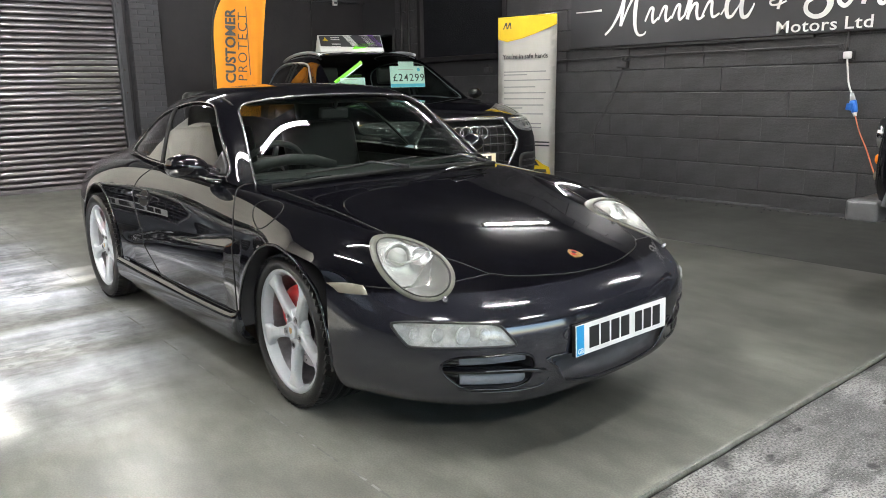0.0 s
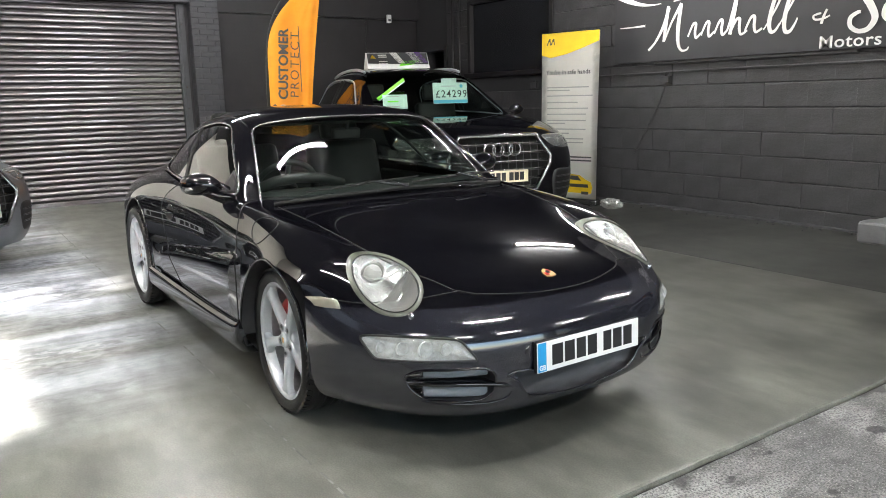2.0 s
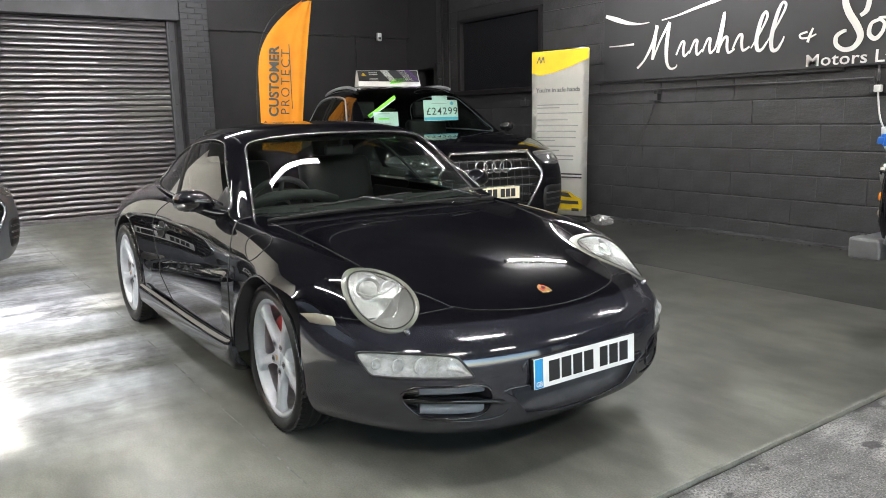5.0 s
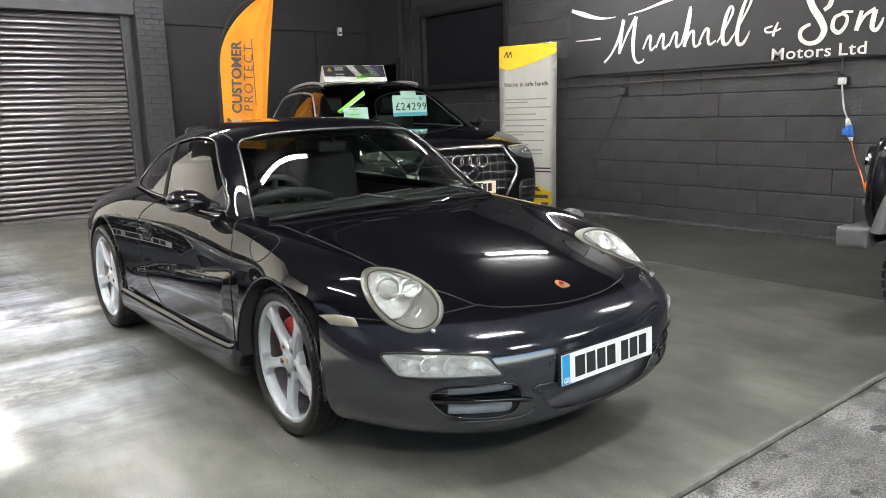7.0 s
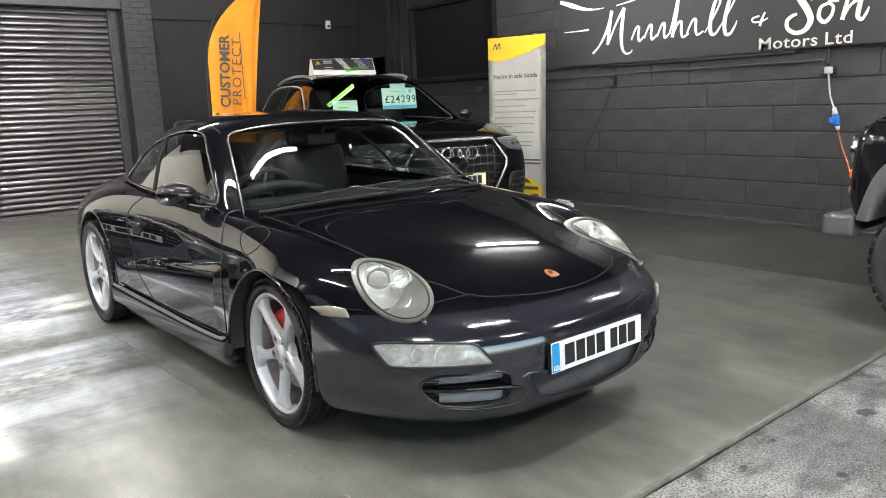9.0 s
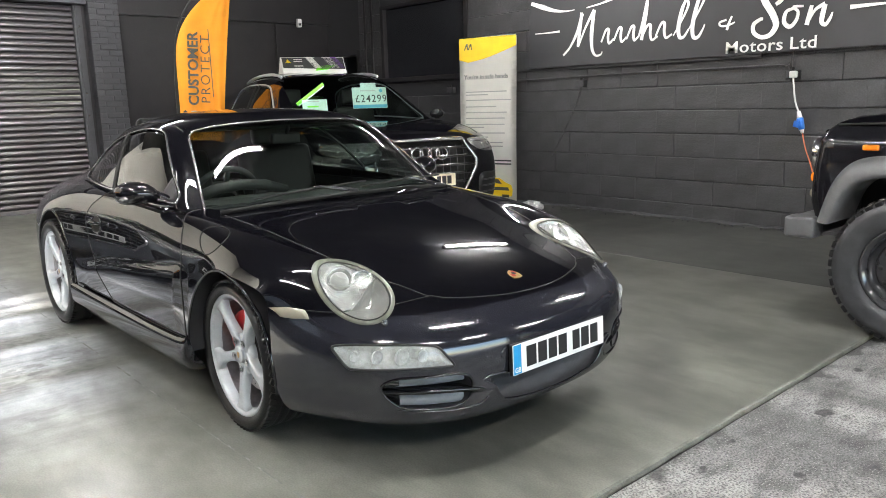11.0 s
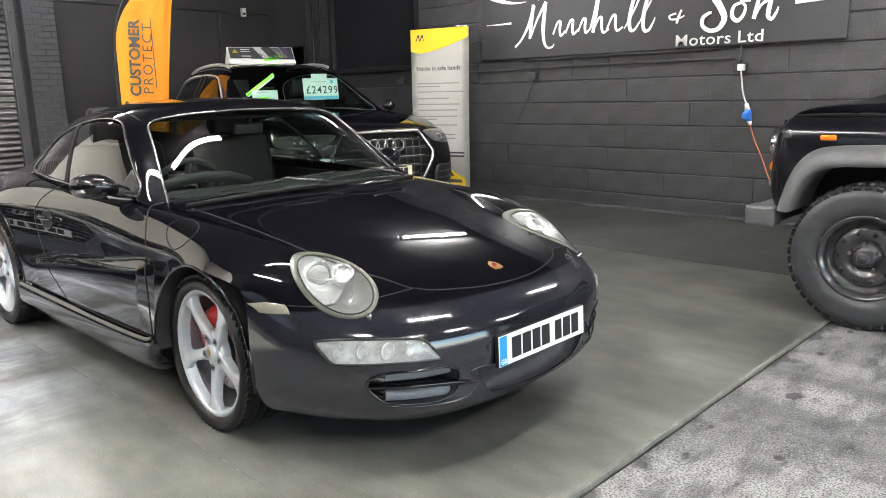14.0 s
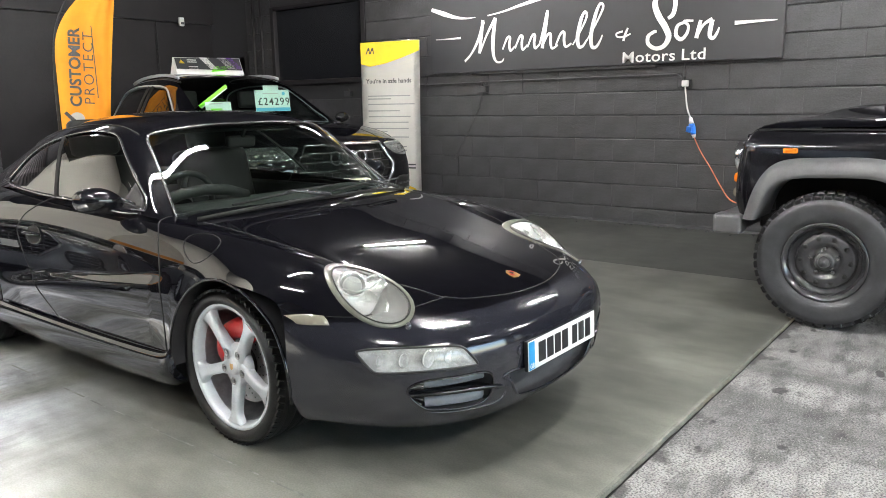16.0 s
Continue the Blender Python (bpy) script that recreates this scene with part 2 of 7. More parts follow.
M["raw"] = bare_concrete("rough_worn_concrete")
M["scratch"] = material("scuffed_joint_line", (0.30, 0.30, 0.29), 0.6, second=(0.17, 0.175, 0.165), blotch=(0.42, 0.5), blotch_scale=7, vary=0.2)
M["edge"] = material("pale_concrete_edge", (0.165, 0.168, 0.15), 0.75, vary=0.3, scale=10, fine=0.3, bump=0.006, bump_scale=60)
M["paint"] = material("black_car_paint", (0.0030, 0.0030, 0.0045), 0.022, coat=0.0, vary=0.15, scale=3, fine=0.5, fine_scale=2500, spec=0.70)
M["wing_paint"] = material("dulled_black_paint", (0.008, 0.008, 0.010), 0.07, vary=0.25, scale=5, spec=0.7, rough_vary=0.06)
M["bumper_paint"] = material("black_bumper_paint", (0.0140, 0.0145, 0.020), 0.10, coat=0.0, vary=0.12, scale=4, spec=0.95, second=(0.30, 0.30, 0.30), blotch=(0.76, 0.775), blotch_scale=60)
M["seam"] = material("dark_panel_gap", (0.002, 0.002, 0.002), 0.8)
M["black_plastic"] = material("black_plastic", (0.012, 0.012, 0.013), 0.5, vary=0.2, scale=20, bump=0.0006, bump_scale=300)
M["grey_plastic"] = material("worn_grey_plastic", (0.05, 0.05, 0.055), 0.55, vary=0.3, scale=9, fine=0.15, bump=0.001, bump_scale=200)
M["arch"] = material("faded_grey_plastic", (0.105, 0.105, 0.108), 0.42, vary=0.2, scale=9, fine=0.12, bump=0.0008, bump_scale=200)
M["rubber"] = material("tyre_rubber", (0.005, 0.005, 0.0055), 0.36, vary=0.3, scale=14, bump=0.001, bump_scale=120)
M["rubber_dust"] = material("dusty_tyre_rubber", (0.040, 0.041, 0.044), 0.40, vary=0.45, scale=7, bump=0.001, bump_scale=120)
M["silver"] = material("silver_alloy", (0.50, 0.53, 0.56), 0.30, metal=0.35, vary=0.1, scale=12, fine=0.05)
M["gloss_black"] = material("gloss_black_steel", (0.032, 0.032, 0.035), 0.17, spec=0.9, vary=0.2, scale=20)
M["steel"] = material("brake_steel", (0.32, 0.32, 0.33), 0.35, metal=0.9, vary=0.2, scale=30)
M["red"] = material("red_caliper_paint", (0.55, 0.012, 0.012), 0.3, coat=0.5, vary=0.1)
M["chrome"] = material("bright_chrome", (0.75, 0.75, 0.77), 0.12, metal=1.0, vary=0.06, scale=30)
M["satin"] = material("satin_trim_metal", (0.42, 0.42, 0.43), 0.25, metal=1.0, vary=0.1)
M["trim"] = material("grey_window_trim", (0.20, 0.20, 0.205), 0.22, metal=0.8, vary=0.1)
M["dark_chrome"] = material("dark_satin_metal", (0.05, 0.05, 0.055), 0.28, metal=0.3, vary=0.1)
M["lamp_bezel"] = material("pale_lamp_bezel", (0.10, 0.104, 0.083), 0.3, vary=0.1, scale=20, coat=0.5)
M["reflector"] = material("lamp_reflector", (0.58, 0.59, 0.58), 0.22, metal=0.75, vary=0.2, scale=25, bump=0.0016, bump_scale=70)
M["lamp_dark"] = material("lamp_indicator_grey", (0.06, 0.063, 0.06), 0.5, vary=0.15, scale=20)
M["lamp_fog"] = material("fog_lamp_inner", (0.40, 0.41, 0.41), 0.3, metal=0.3, vary=0.45, scale=22)
M["lamp_mid"] = material("lamp_segment_grey", (0.24, 0.25, 0.24), 0.3, vary=0.1)
M["duct"] = material("duct_grey", (0.16, 0.17, 0.19), 0.45, vary=0.15, scale=12)
M["clear"] = glass("clear_lamp_cover", (0.93, 0.94, 0.92), 0.03, 0.8, 0.08)
M["fog_lens"] = glass("milky_lamp_lens", (0.9, 0.92, 0.93), 0.10, 0.9, 0.22)
M["screen"] = glass("tinted_car_glass", (0.66, 0.78, 0.72), 0.0, 0.75)
M["dark_glass"] = glass("dark_privacy_glass", (0.22, 0.24, 0.24), 0.0, 1.2)
M["side_glass"] = glass("side_car_glass", (0.34, 0.38, 0.36), 0.0, 2.3)
M["amber"] = material("amber_lens", (0.85, 0.22, 0.01), 0.25, coat=0.6, vary=0.1)
M["marker"] = material("pale_smoked_lens", (0.20, 0.185, 0.145), 0.25, coat=0.6, vary=0.15)
M["plate_white"] = material("reflective_white_plate", (0.78, 0.78, 0.76), 0.35, vary=0.04)
M["plate_yellow"] = material("reflective_cream_plate", (0.74, 0.66, 0.48), 0.35, vary=0.04)
M["plate_blue"] = material("plate_blue_band", (0.02, 0.30, 0.62), 0.35, vary=0.05)
M["ink"] = material("black_print", (0.012, 0.012, 0.013), 0.5)
M["white"] = material("white_lettering", (0.80, 0.80, 0.78), 0.45, vary=0.04)
M["gold"] = material("enamel_gold", (0.50, 0.31, 0.12), 0.3, metal=0.6, vary=0.15, scale=80)
M["leather"] = material("grey_leather", (0.0045, 0.005, 0.0048), 0.5, spec=0.22, vary=0.15, scale=12, bump=0.001, bump_scale=250)
M["dash"] = material("dark_dash_skin", (0.007, 0.0085, 0.008), 0.6, spec=0.3, vary=0.15, bump=0.0008, bump_scale=400)
M["orange"] = material("orange_flag_cloth", (0.83, 0.30, 0.012), 0.75, vary=0.08, scale=5, bump=0.0006, bump_scale=900)
M["banner"] = material("white_banner_vinyl", (0.88, 0.87, 0.83), 0.5, vary=0.04, scale=3)
M["yellow"] = material("yellow_print", (0.80, 0.55, 0.02), 0.5, vary=0.06)
M["grey_ink"] = material("grey_print", (0.45, 0.45, 0.45), 0.6)
M["dark_ink"] = material("charcoal_print", (0.055, 0.055, 0.06), 0.6)
M["sign"] = material("charcoal_sign_board", (0.040, 0.040, 0.044), 0.42, vary=0.1, scale=1.5, fine=0.06)
M["card"] = material("pale_green_card", (0.55, 0.72, 0.66), 0.5, vary=0.05)
M["card_blue"] = material("blue_card_band", (0.08, 0.42, 0.60), 0.5)
M["neon"] = material("bright_green_sticker", (0.22, 0.85, 0.03), 0.4)
M["purple"] = material("purple_print", (0.22, 0.08, 0.45), 0.5)
M["cable_white"] = material("white_cable", (0.7, 0.7, 0.68), 0.5)
M["cable_orange"] = material("orange_cable", (0.62, 0.14, 0.05), 0.55)
M["blue_plastic"] = material("blue_plug_plastic", (0.02, 0.16, 0.62), 0.4)
M["silver_paint"] = material("grey_blue_car_paint", (0.12, 0.127, 0.142), 0.3, metal=0.4, coat=1.0, vary=0.1, fine=0.15, fine_scale=2500)
M["tube"] = material("lamp_tube", (1.0, 0.98, 0.95), 0.5, emit=60.0)
M["tube_soft"] = material("thick_lamp_tube", (1.0, 0.98, 0.95), 0.5, emit=26.0)
M["bay_glow"] = material("bay_glow_sheet", (1.0, 0.97, 0.92), 0.6, emit=2.3)
M["batten"] = material("white_lamp_batten", (0.30, 0.30, 0.30), 0.5)
M["white_wall"] = material("cream_painted_wall", (0.72, 0.70, 0.64), 0.6, vary=0.06, scale=2, fine=0.05)
M["backdrop"] = material("dark_backdrop", (0.16, 0.15, 0.14), 0.8, vary=0.12, scale=0.5, fine=0.1)
M["yard"] = material("yard_tarmac", (0.14, 0.14, 0.14), 0.85, vary=0.25, scale=1, fine=0.3, fine_scale=60)
M["window"] = material("blacked_out_pane", (0.010, 0.011, 0.014), 0.16, vary=0.2, scale=2, rough_vary=0.06)
M["foil"] = material("crumpled_foil_wrap", (0.5, 0.5, 0.5), 0.3, metal=0.7, vary=0.4, scale=40, bump=0.01, bump_scale=60)

# ---- building helpers ----
from mathutils.bvhtree import BVHTree


def mesh_object(name, verts, faces, mat, parent=None, label="", smooth=True, at=None):
    me = bpy.data.meshes.new(name)
    me.from_pydata([tuple(v) for v in verts], [], [tuple(f) for f in faces])
    me.update()
    if smooth:
        me.polygons.foreach_set("use_smooth", [True] * len(me.polygons))
    me.materials.append(mat)
    if "glass" in mat.name or "cover" in mat.name:
        # panes face outwards from the middle of the car
        if sum(q.area * q.normal.dot(q.center - Vector((-2.0, 0, 0.2))) for q in me.polygons) < 0:
            me.flip_normals()
    ob = new(name, me)
    if parent:
        ob.parent = parent
    if at is not None:
        ob.matrix_local = at
    if label:
        ob["label"] = label
    return ob


def part(name, bm, mat, parent=None, label="", smooth=False, at=None):
    me = bpy.data.meshes.new(name)
    bmesh.ops.recalc_face_normals(bm, faces=bm.faces)
    bm.to_mesh(me)
    bm.free()
    if smooth:
        me.polygons.foreach_set("use_smooth", [True] * len(me.polygons))
    me.materials.append(mat)
    ob = new(name, me)
    if parent:
        ob.parent = parent
    if at is not None:
        ob.matrix_local = at
    if label:
        ob["label"] = label
    return ob


def thing(name, at, label, category, group="", kind=""):
    ob = new(name)
    ob.empty_display_size = 0.05
    ob.matrix_world = at
    return tagged(ob, label, category, group, kind)


def add_box(bm, x0, x1, y0, y1, z0, z1, bevel=0.0, seg=2):
    made = bmesh.ops.create_cube(bm, size=1.0)["verts"]
    for v in made:
        v.co = Vector(((x0 + x1) / 2 + v.co.x * (x1 - x0), (y0 + y1) / 2 + v.co.y * (y1 - y0), (z0 + z1) / 2 + v.co.z * (z1 - z0)))
    if bevel:
        edges = {e for v in made for e in v.link_edges}
        bmesh.ops.bevel(bm, geom=list(edges), offset=bevel, segments=seg, profile=0.6, affect="EDGES", clamp_overlap=True)
    return bm


def box(x0, x1, y0, y1, z0, z1, bevel=0.0, seg=2):
    return add_box(bmesh.new(), x0, x1, y0, y1, z0, z1, bevel, seg)


def add_tube(bm, pts, r, seg=8, closed=False):
    """A round bar along points; r is one radius or one for each point."""
    pts = [Vector(p) for p in pts]
    n = len(pts)
    radii = r if isinstance(r, (list, tuple)) else [r] * n
    rings, ref = [], None
    for i, p in enumerate(pts):
        a = pts[i - 1] if (i or closed) else p
        b = pts[(i + 1) % n] if (i < n - 1 or closed) else p
        d = (b - a).normalized() if (b - a).length else Vector((0, 0, 1))
        if ref is None:
            ref = d.orthogonal().normalized()
        ref = (ref - d * ref.dot(d))
        ref = ref.normalized() if ref.length > 1e-6 else d.orthogonal().normalized()
        side = d.cross(ref)
        rings.append([bm.verts.new(p + (ref * math.cos(2 * math.pi * k / seg) + side * math.sin(2 * math.pi * k / seg)) * radii[i]) for k in range(seg)])
    for i in range(n if closed else n - 1):
        a, b = rings[i], rings[(i + 1) % n]
        for k in range(seg):
            bm.faces.new((a[k], a[(k + 1) % seg], b[(k + 1) % seg], b[k]))
    if not closed:
        bm.faces.new(rings[0][::-1])
        bm.faces.new(rings[-1])
    return bm


def tube(pts, r, seg=8, closed=False):
    return add_tube(bmesh.new(), pts, r, seg, closed)


def add_lathe(bm, profile, seg=48, axis="y", centre=(0, 0, 0)):
    """Turns (radius, offset along the axis) points round an axis."""
    c = Vector(centre)
    rings = []
    for r, d in profile:
        ring = []
        for k in range(seg):
            a = 2 * math.pi * k / seg
            u, v = r * math.cos(a), r * math.sin(a)
            ring.append(bm.verts.new(c + {"y": Vector((u, d, v)), "z": Vector((u, v, d)), "x": Vector((d, u, v))}[axis]))
        rings.append(ring)
    for a, b in zip(rings, rings[1:]):
        for k in range(seg):
            bm.faces.new((a[k], a[(k + 1) % seg], b[(k + 1) % seg], b[k]))
    return bm


def lathe(profile, seg=48, axis="y", centre=(0, 0, 0)):
    return add_lathe(bmesh.new(), profile, seg, axis, centre)


def slab(outline, depth, plane="yz", at=0.0):
    """A flat plate with the outline (two coordinates a point), thick along the third axis, from at to at + depth."""
    bm = bmesh.new()

    def v3(p, d):
        return {"yz": (d, p[0], p[1]), "xz": (p[0], d, p[1]), "xy": (p[0], p[1], d)}[plane]
    a = [bm.verts.new(v3(p, at)) for p in outline]
    b = [bm.verts.new(v3(p, at + depth)) for p in outline]
    n = len(outline)
    bm.faces.new(a)
    bm.faces.new(b[::-1])
    for i in range(n):
        bm.faces.new((a[i], b[i], b[(i + 1) % n], a[(i + 1) % n]))
    return bm


def spline_basis(k, n):
    """Rows of a clamped uniform cubic B-spline over k control points at n even steps."""
    out = np.zeros((n, k))
    for row, t in enumerate(np.linspace(0, k - 1, n)):
        i = min(int(t), k - 2)
        f = t - i
        w = ((1 - f) ** 3 / 6, (3 * f ** 3 - 6 * f ** 2 + 4) / 6, (-3 * f ** 3 + 3 * f ** 2 + 3 * f + 1) / 6, f ** 3 / 6)
        for j, c in zip(range(i - 1, i + 3), w):
            if j < 0:
                out[row, 0] += 2 * c
                out[row, 1] -= c
            elif j > k - 1:
                out[row, k - 1] += 2 * c
                out[row, k - 2] -= c
            else:
                out[row, j] += c
    return out


def loft(net, nu, nv, mirror=True):
    """A smooth surface over a net of control points [stations][points], mirrored over y = 0. Gives an array (nu, nv, 3)."""
    p = np.array(net, float)
    if mirror:
        left = p[:, :0:-1].copy()
        left[:, :, 1] *= -1
        p = np.concatenate([left, p], axis=1)
    return np.einsum("ia,abc,jb->ijc", spline_basis(p.shape[0], nu), p, spline_basis(p.shape[1], nv))


def grid_faces(nu, nv, keep=None):
    i, j = np.meshgrid(np.arange(nu - 1), np.arange(nv - 1), indexing="ij")
    a = (i * nv + j).ravel()
    f = np.stack([a, a + 1, a + nv + 1, a + nv], axis=1)
    return f if keep is None else f[keep.ravel()]


def compact(verts, faces):
    used = np.unique(faces)
    index = np.full(len(verts), -1)
    index[used] = np.arange(len(used))
    return verts[used], index[faces]


def in_poly(x, y, poly):
    inside = np.zeros(x.shape, bool)
    n = len(poly)
    for k in range(n):
        (x1, y1), (x2, y2) = poly[k], poly[(k + 1) % n]
        if y1 == y2:
            continue
        cross = ((y1 > y) != (y2 > y)) & (x < (x2 - x1) * (y - y1) / (y2 - y1) + x1)
        inside ^= cross
    return inside


def smooth_line(pts, n=8, closed=False):
    """A rounded line through points."""
    p = [Vector(q) for q in pts]
    m = len(p)
    out = []
    for i in range(m if closed else m - 1):
        a, b, c, d = (p[(i + k) % m] if closed else p[min(max(i + k, 0), m - 1)] for k in (-1, 0, 1, 2))
        for s in range(n):
            t = s / n
            out.append(0.5 * ((2 * b) + (c - a) * t + (2 * a - 5 * b + 4 * c - d) * t * t + (3 * b - a - 3 * c + d) * t ** 3))
    if not closed:
        out.append(p[-1])
    return out


class Skin:
    """A surface onto which lines and patches are laid."""

    def __init__(self, verts, faces):
        self.tree = BVHTree.FromPolygons([tuple(v) for v in verts], [tuple(int(i) for i in f) for f in faces])

    def hit(self, p, way, back=0.6):
        w = Vector(way).normalized()
        place, normal, _, _ = self.tree.ray_cast(Vector(p) - w * back, w, back * 2)
        if place is None:
            place, normal, _, _ = self.tree.find_nearest(Vector(p))
        return place, (normal if normal.dot(w) < 0 else -normal)

    def line(self, pts, way, lift=0.0, n=8, closed=False):
        out = []
        for q in smooth_line(pts, n, closed):
            place, normal = self.hit(q, way)
            out.append(place + normal * lift)
        return out

    def patch(self, outline, way, lift, rings=5, dome=0.0, n=6, rounded=True):
        """A plate with that outline, bent to the surface: verts and faces of a shell lifted off it."""
        edge = smooth_line(outline, n, True) if rounded else [Vector(q) for q in outline]
        c = sum(edge, Vector()) / len(edge)
        verts, faces, m = [], [], len(edge)
        for r in range(rings + 1):
            s = 1 - r / rings
            for q in edge if s > 0 else [c]:
                place, normal = self.hit(c + (q - c) * s, way)
                verts.append(place + normal * (lift + dome * (1 - s * s)))
        for r in range(rings - 1):
            for k in range(m):
                a, b = r * m + k, r * m + (k + 1) % m
                faces.append((a, b, b + m, a + m))
        last = (rings - 1) * m
        for k in range(m):
            faces.append((last + k, last + (k + 1) % m, rings * m))
        base = len(verts)
        for q in edge:
            place, normal = self.hit(q, way)
            verts.append(place - normal * 0.004)
        for k in range(m):
            faces.append((k, base + k, base + (k + 1) % m, (k + 1) % m))
        return verts, faces


def letters(name, text, size, mat, parent, at, depth=0.0012, bold=0.0, label="", spacing=1.0, xscale=1.0):
    """Raised lettering in the built-in font, as a mesh; it reads along local x with local y up."""
    cu = bpy.data.curves.new(name, "FONT")
    cu.body, cu.size, cu.extrude, cu.offset, cu.space_character = text, size, depth, bold, spacing
    cu.resolution_u = 3
    tmp = bpy.data.objects.new(name, cu)
    me = bpy.data.meshes.new_from_object(tmp)
    bpy.data.objects.remove(tmp)
    bpy.data.curves.remove(cu)
    me.transform(Matrix.Diagonal((xscale, 1, 1, 1)))
    me.materials.clear()
    me.materials.append(mat)
    ob = new(name, me)
    ob.parent = parent
    ob.matrix_local = at
    if label:
        ob["label"] = label
    return ob


def ribbon(pts, widths, depth, plane="xz", at=0.0):
    """A flat brush stroke of changing width along points of a plane."""
    p = [Vector(q) for q in smooth_line([(*q, 0) for q in pts], 8)]
    n = len(p)
    w = np.interp(np.linspace(0, 1, n), np.linspace(0, 1, len(widths)), widths)
    a, b = [], []
    for i, q in enumerate(p):
        d = (p[min(i + 1, n - 1)] - p[max(i - 1, 0)])
        side = Vector((-d.y, d.x, 0)).normalized() * w[i] / 2
        a.append(q + side)
        b.append(q - side)
    bm = bmesh.new()

    def v3(q, d):
        return {"xz": (q.x, d, q.y), "yz": (d, q.x, q.y), "xy": (q.x, q.y, d)}[plane]
    # the stroke climbs a little along its way, so that it may cross itself
    rows = [[bm.verts.new(v3(q, d - 0.002 * i / n)) for i, q in enumerate(side)] for side in (a, b) for d in (at, at + depth)]
    a0, a1, b0, b1 = rows
    for i in range(n - 1):
        bm.faces.new((a1[i], a1[i + 1], b1[i + 1], b1[i]))
        bm.faces.new((a0[i], b0[i], b0[i + 1], a0[i + 1]))
        bm.faces.new((a0[i], a0[i + 1], a1[i + 1], a1[i]))
        bm.faces.new((b0[i], b1[i], b1[i + 1], b0[i + 1]))
    return bm


def words(text, size, mat, parent, at, depth=0.0012, bold=0.0, label="", spacing=1.0, xscale=1.0, gap=0.32):
    """Lettering word by word, each a part of its own."""
    x = 0.0
    for w in text.split():
        ob = letters("lettering", w, size, mat, parent, at @ Matrix.Translation((x, 0, 0)), depth, bold, label, spacing, xscale)
        x += max(v.co.x for v in ob.data.vertices) + size * gap * xscale


# ---- the building ----
X0, X1, Y0, Y1, HIGH = -10.76, 7.0, -3.1, 7.45, 3.42
EDGE = -1.17          # where the painted floor meets the bare concrete

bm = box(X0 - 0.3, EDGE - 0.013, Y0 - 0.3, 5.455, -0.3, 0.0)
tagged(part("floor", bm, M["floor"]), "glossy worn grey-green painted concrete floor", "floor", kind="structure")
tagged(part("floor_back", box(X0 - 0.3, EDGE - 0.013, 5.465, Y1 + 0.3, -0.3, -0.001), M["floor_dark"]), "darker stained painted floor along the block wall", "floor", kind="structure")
bm = bmesh.new()
ys = np.linspace(Y0 - 0.3, Y1 + 0.3, 160)
rows = []
for k, y in enumerate(ys):
    w = 0.006 * noise.noise((y * 6, 0, 0)) + 0.004 * noise.noise((y * 23, 3, 0))
    rows.append([bm.verts.new((EDGE - 0.015, y, -0.0005)), bm.verts.new((EDGE - 0.013, y, 0.0004)), bm.verts.new((EDGE + 0.001 + 0.7 * w, y, -0.0005)), bm.verts.new((EDGE + 0.004 + w, y, -0.012)), bm.verts.new((EDGE + w, y, -0.1))])
for a, b in zip(rows, rows[1:]):
    for i in range(4):
        bm.faces.new((a[i], b[i], b[i + 1], a[i + 1]))
tagged(part("trim", bm, M["edge"]), "pale chipped concrete edge along the painted floor", "floor edge", kind="structure")

tagged(part("trim", box(EDGE - 0.004, EDGE + 0.03, Y0 - 0.3, Y1 + 0.3, -0.06, -0.02), M["seam"]), "dark gap along the slab edge", "floor joint", kind="structure")
# bare concrete beyond the edge, uneven by some millimetres
bm = bmesh.new()
gx, gy = np.linspace(EDGE + 0.020, X1 + 0.3, 170), np.linspace(Y0 - 0.3, Y1 + 0.3, 220)
vs = [[bm.verts.new((x, y, -0.008 + 0.004 * noise.fractal((x * 2.2, y * 2.2, 0), 1.0, 2.0, 3))) for y in gy] for x in gx]
for i in range(len(gx) - 1):
    for j in range(len(gy) - 1):
        bm.faces.new((vs[i][j], vs[i + 1][j], vs[i + 1][j + 1], vs[i][j + 1]))
tagged(part("floor_bare", bm, M["raw"], smooth=True), "rough bare concrete floor with dark patches", "floor", kind="structure")

# saw-cut joints of the slab
for ya, half, mat, lab in ((1.42, 0.0035, "scratch", "pale scuffed joint line in the painted floor"), (5.46, 0.007, "joint", "dark slab joint in the painted floor")):
    bm, x, rng = bmesh.new(), -10.6, random.Random(7)
    while x < -1.5:
        # worn through in places: short runs of uneven width
        n = rng.uniform(0.04, 0.22) if mat == "scratch" else 1.1
        w, off = half * rng.uniform(0.5, 1.3), half * rng.uniform(-0.7, 0.7)
        add_box(bm, x, min(x + n, -1.22), ya + off - w, ya + off + w, -0.004, 0.0007)
        x += n + (rng.uniform(0.0, 0.09) if mat == "scratch" else 0.0)
    tagged(part("trim", bm, M[mat]), lab, "floor joint", kind="structure")

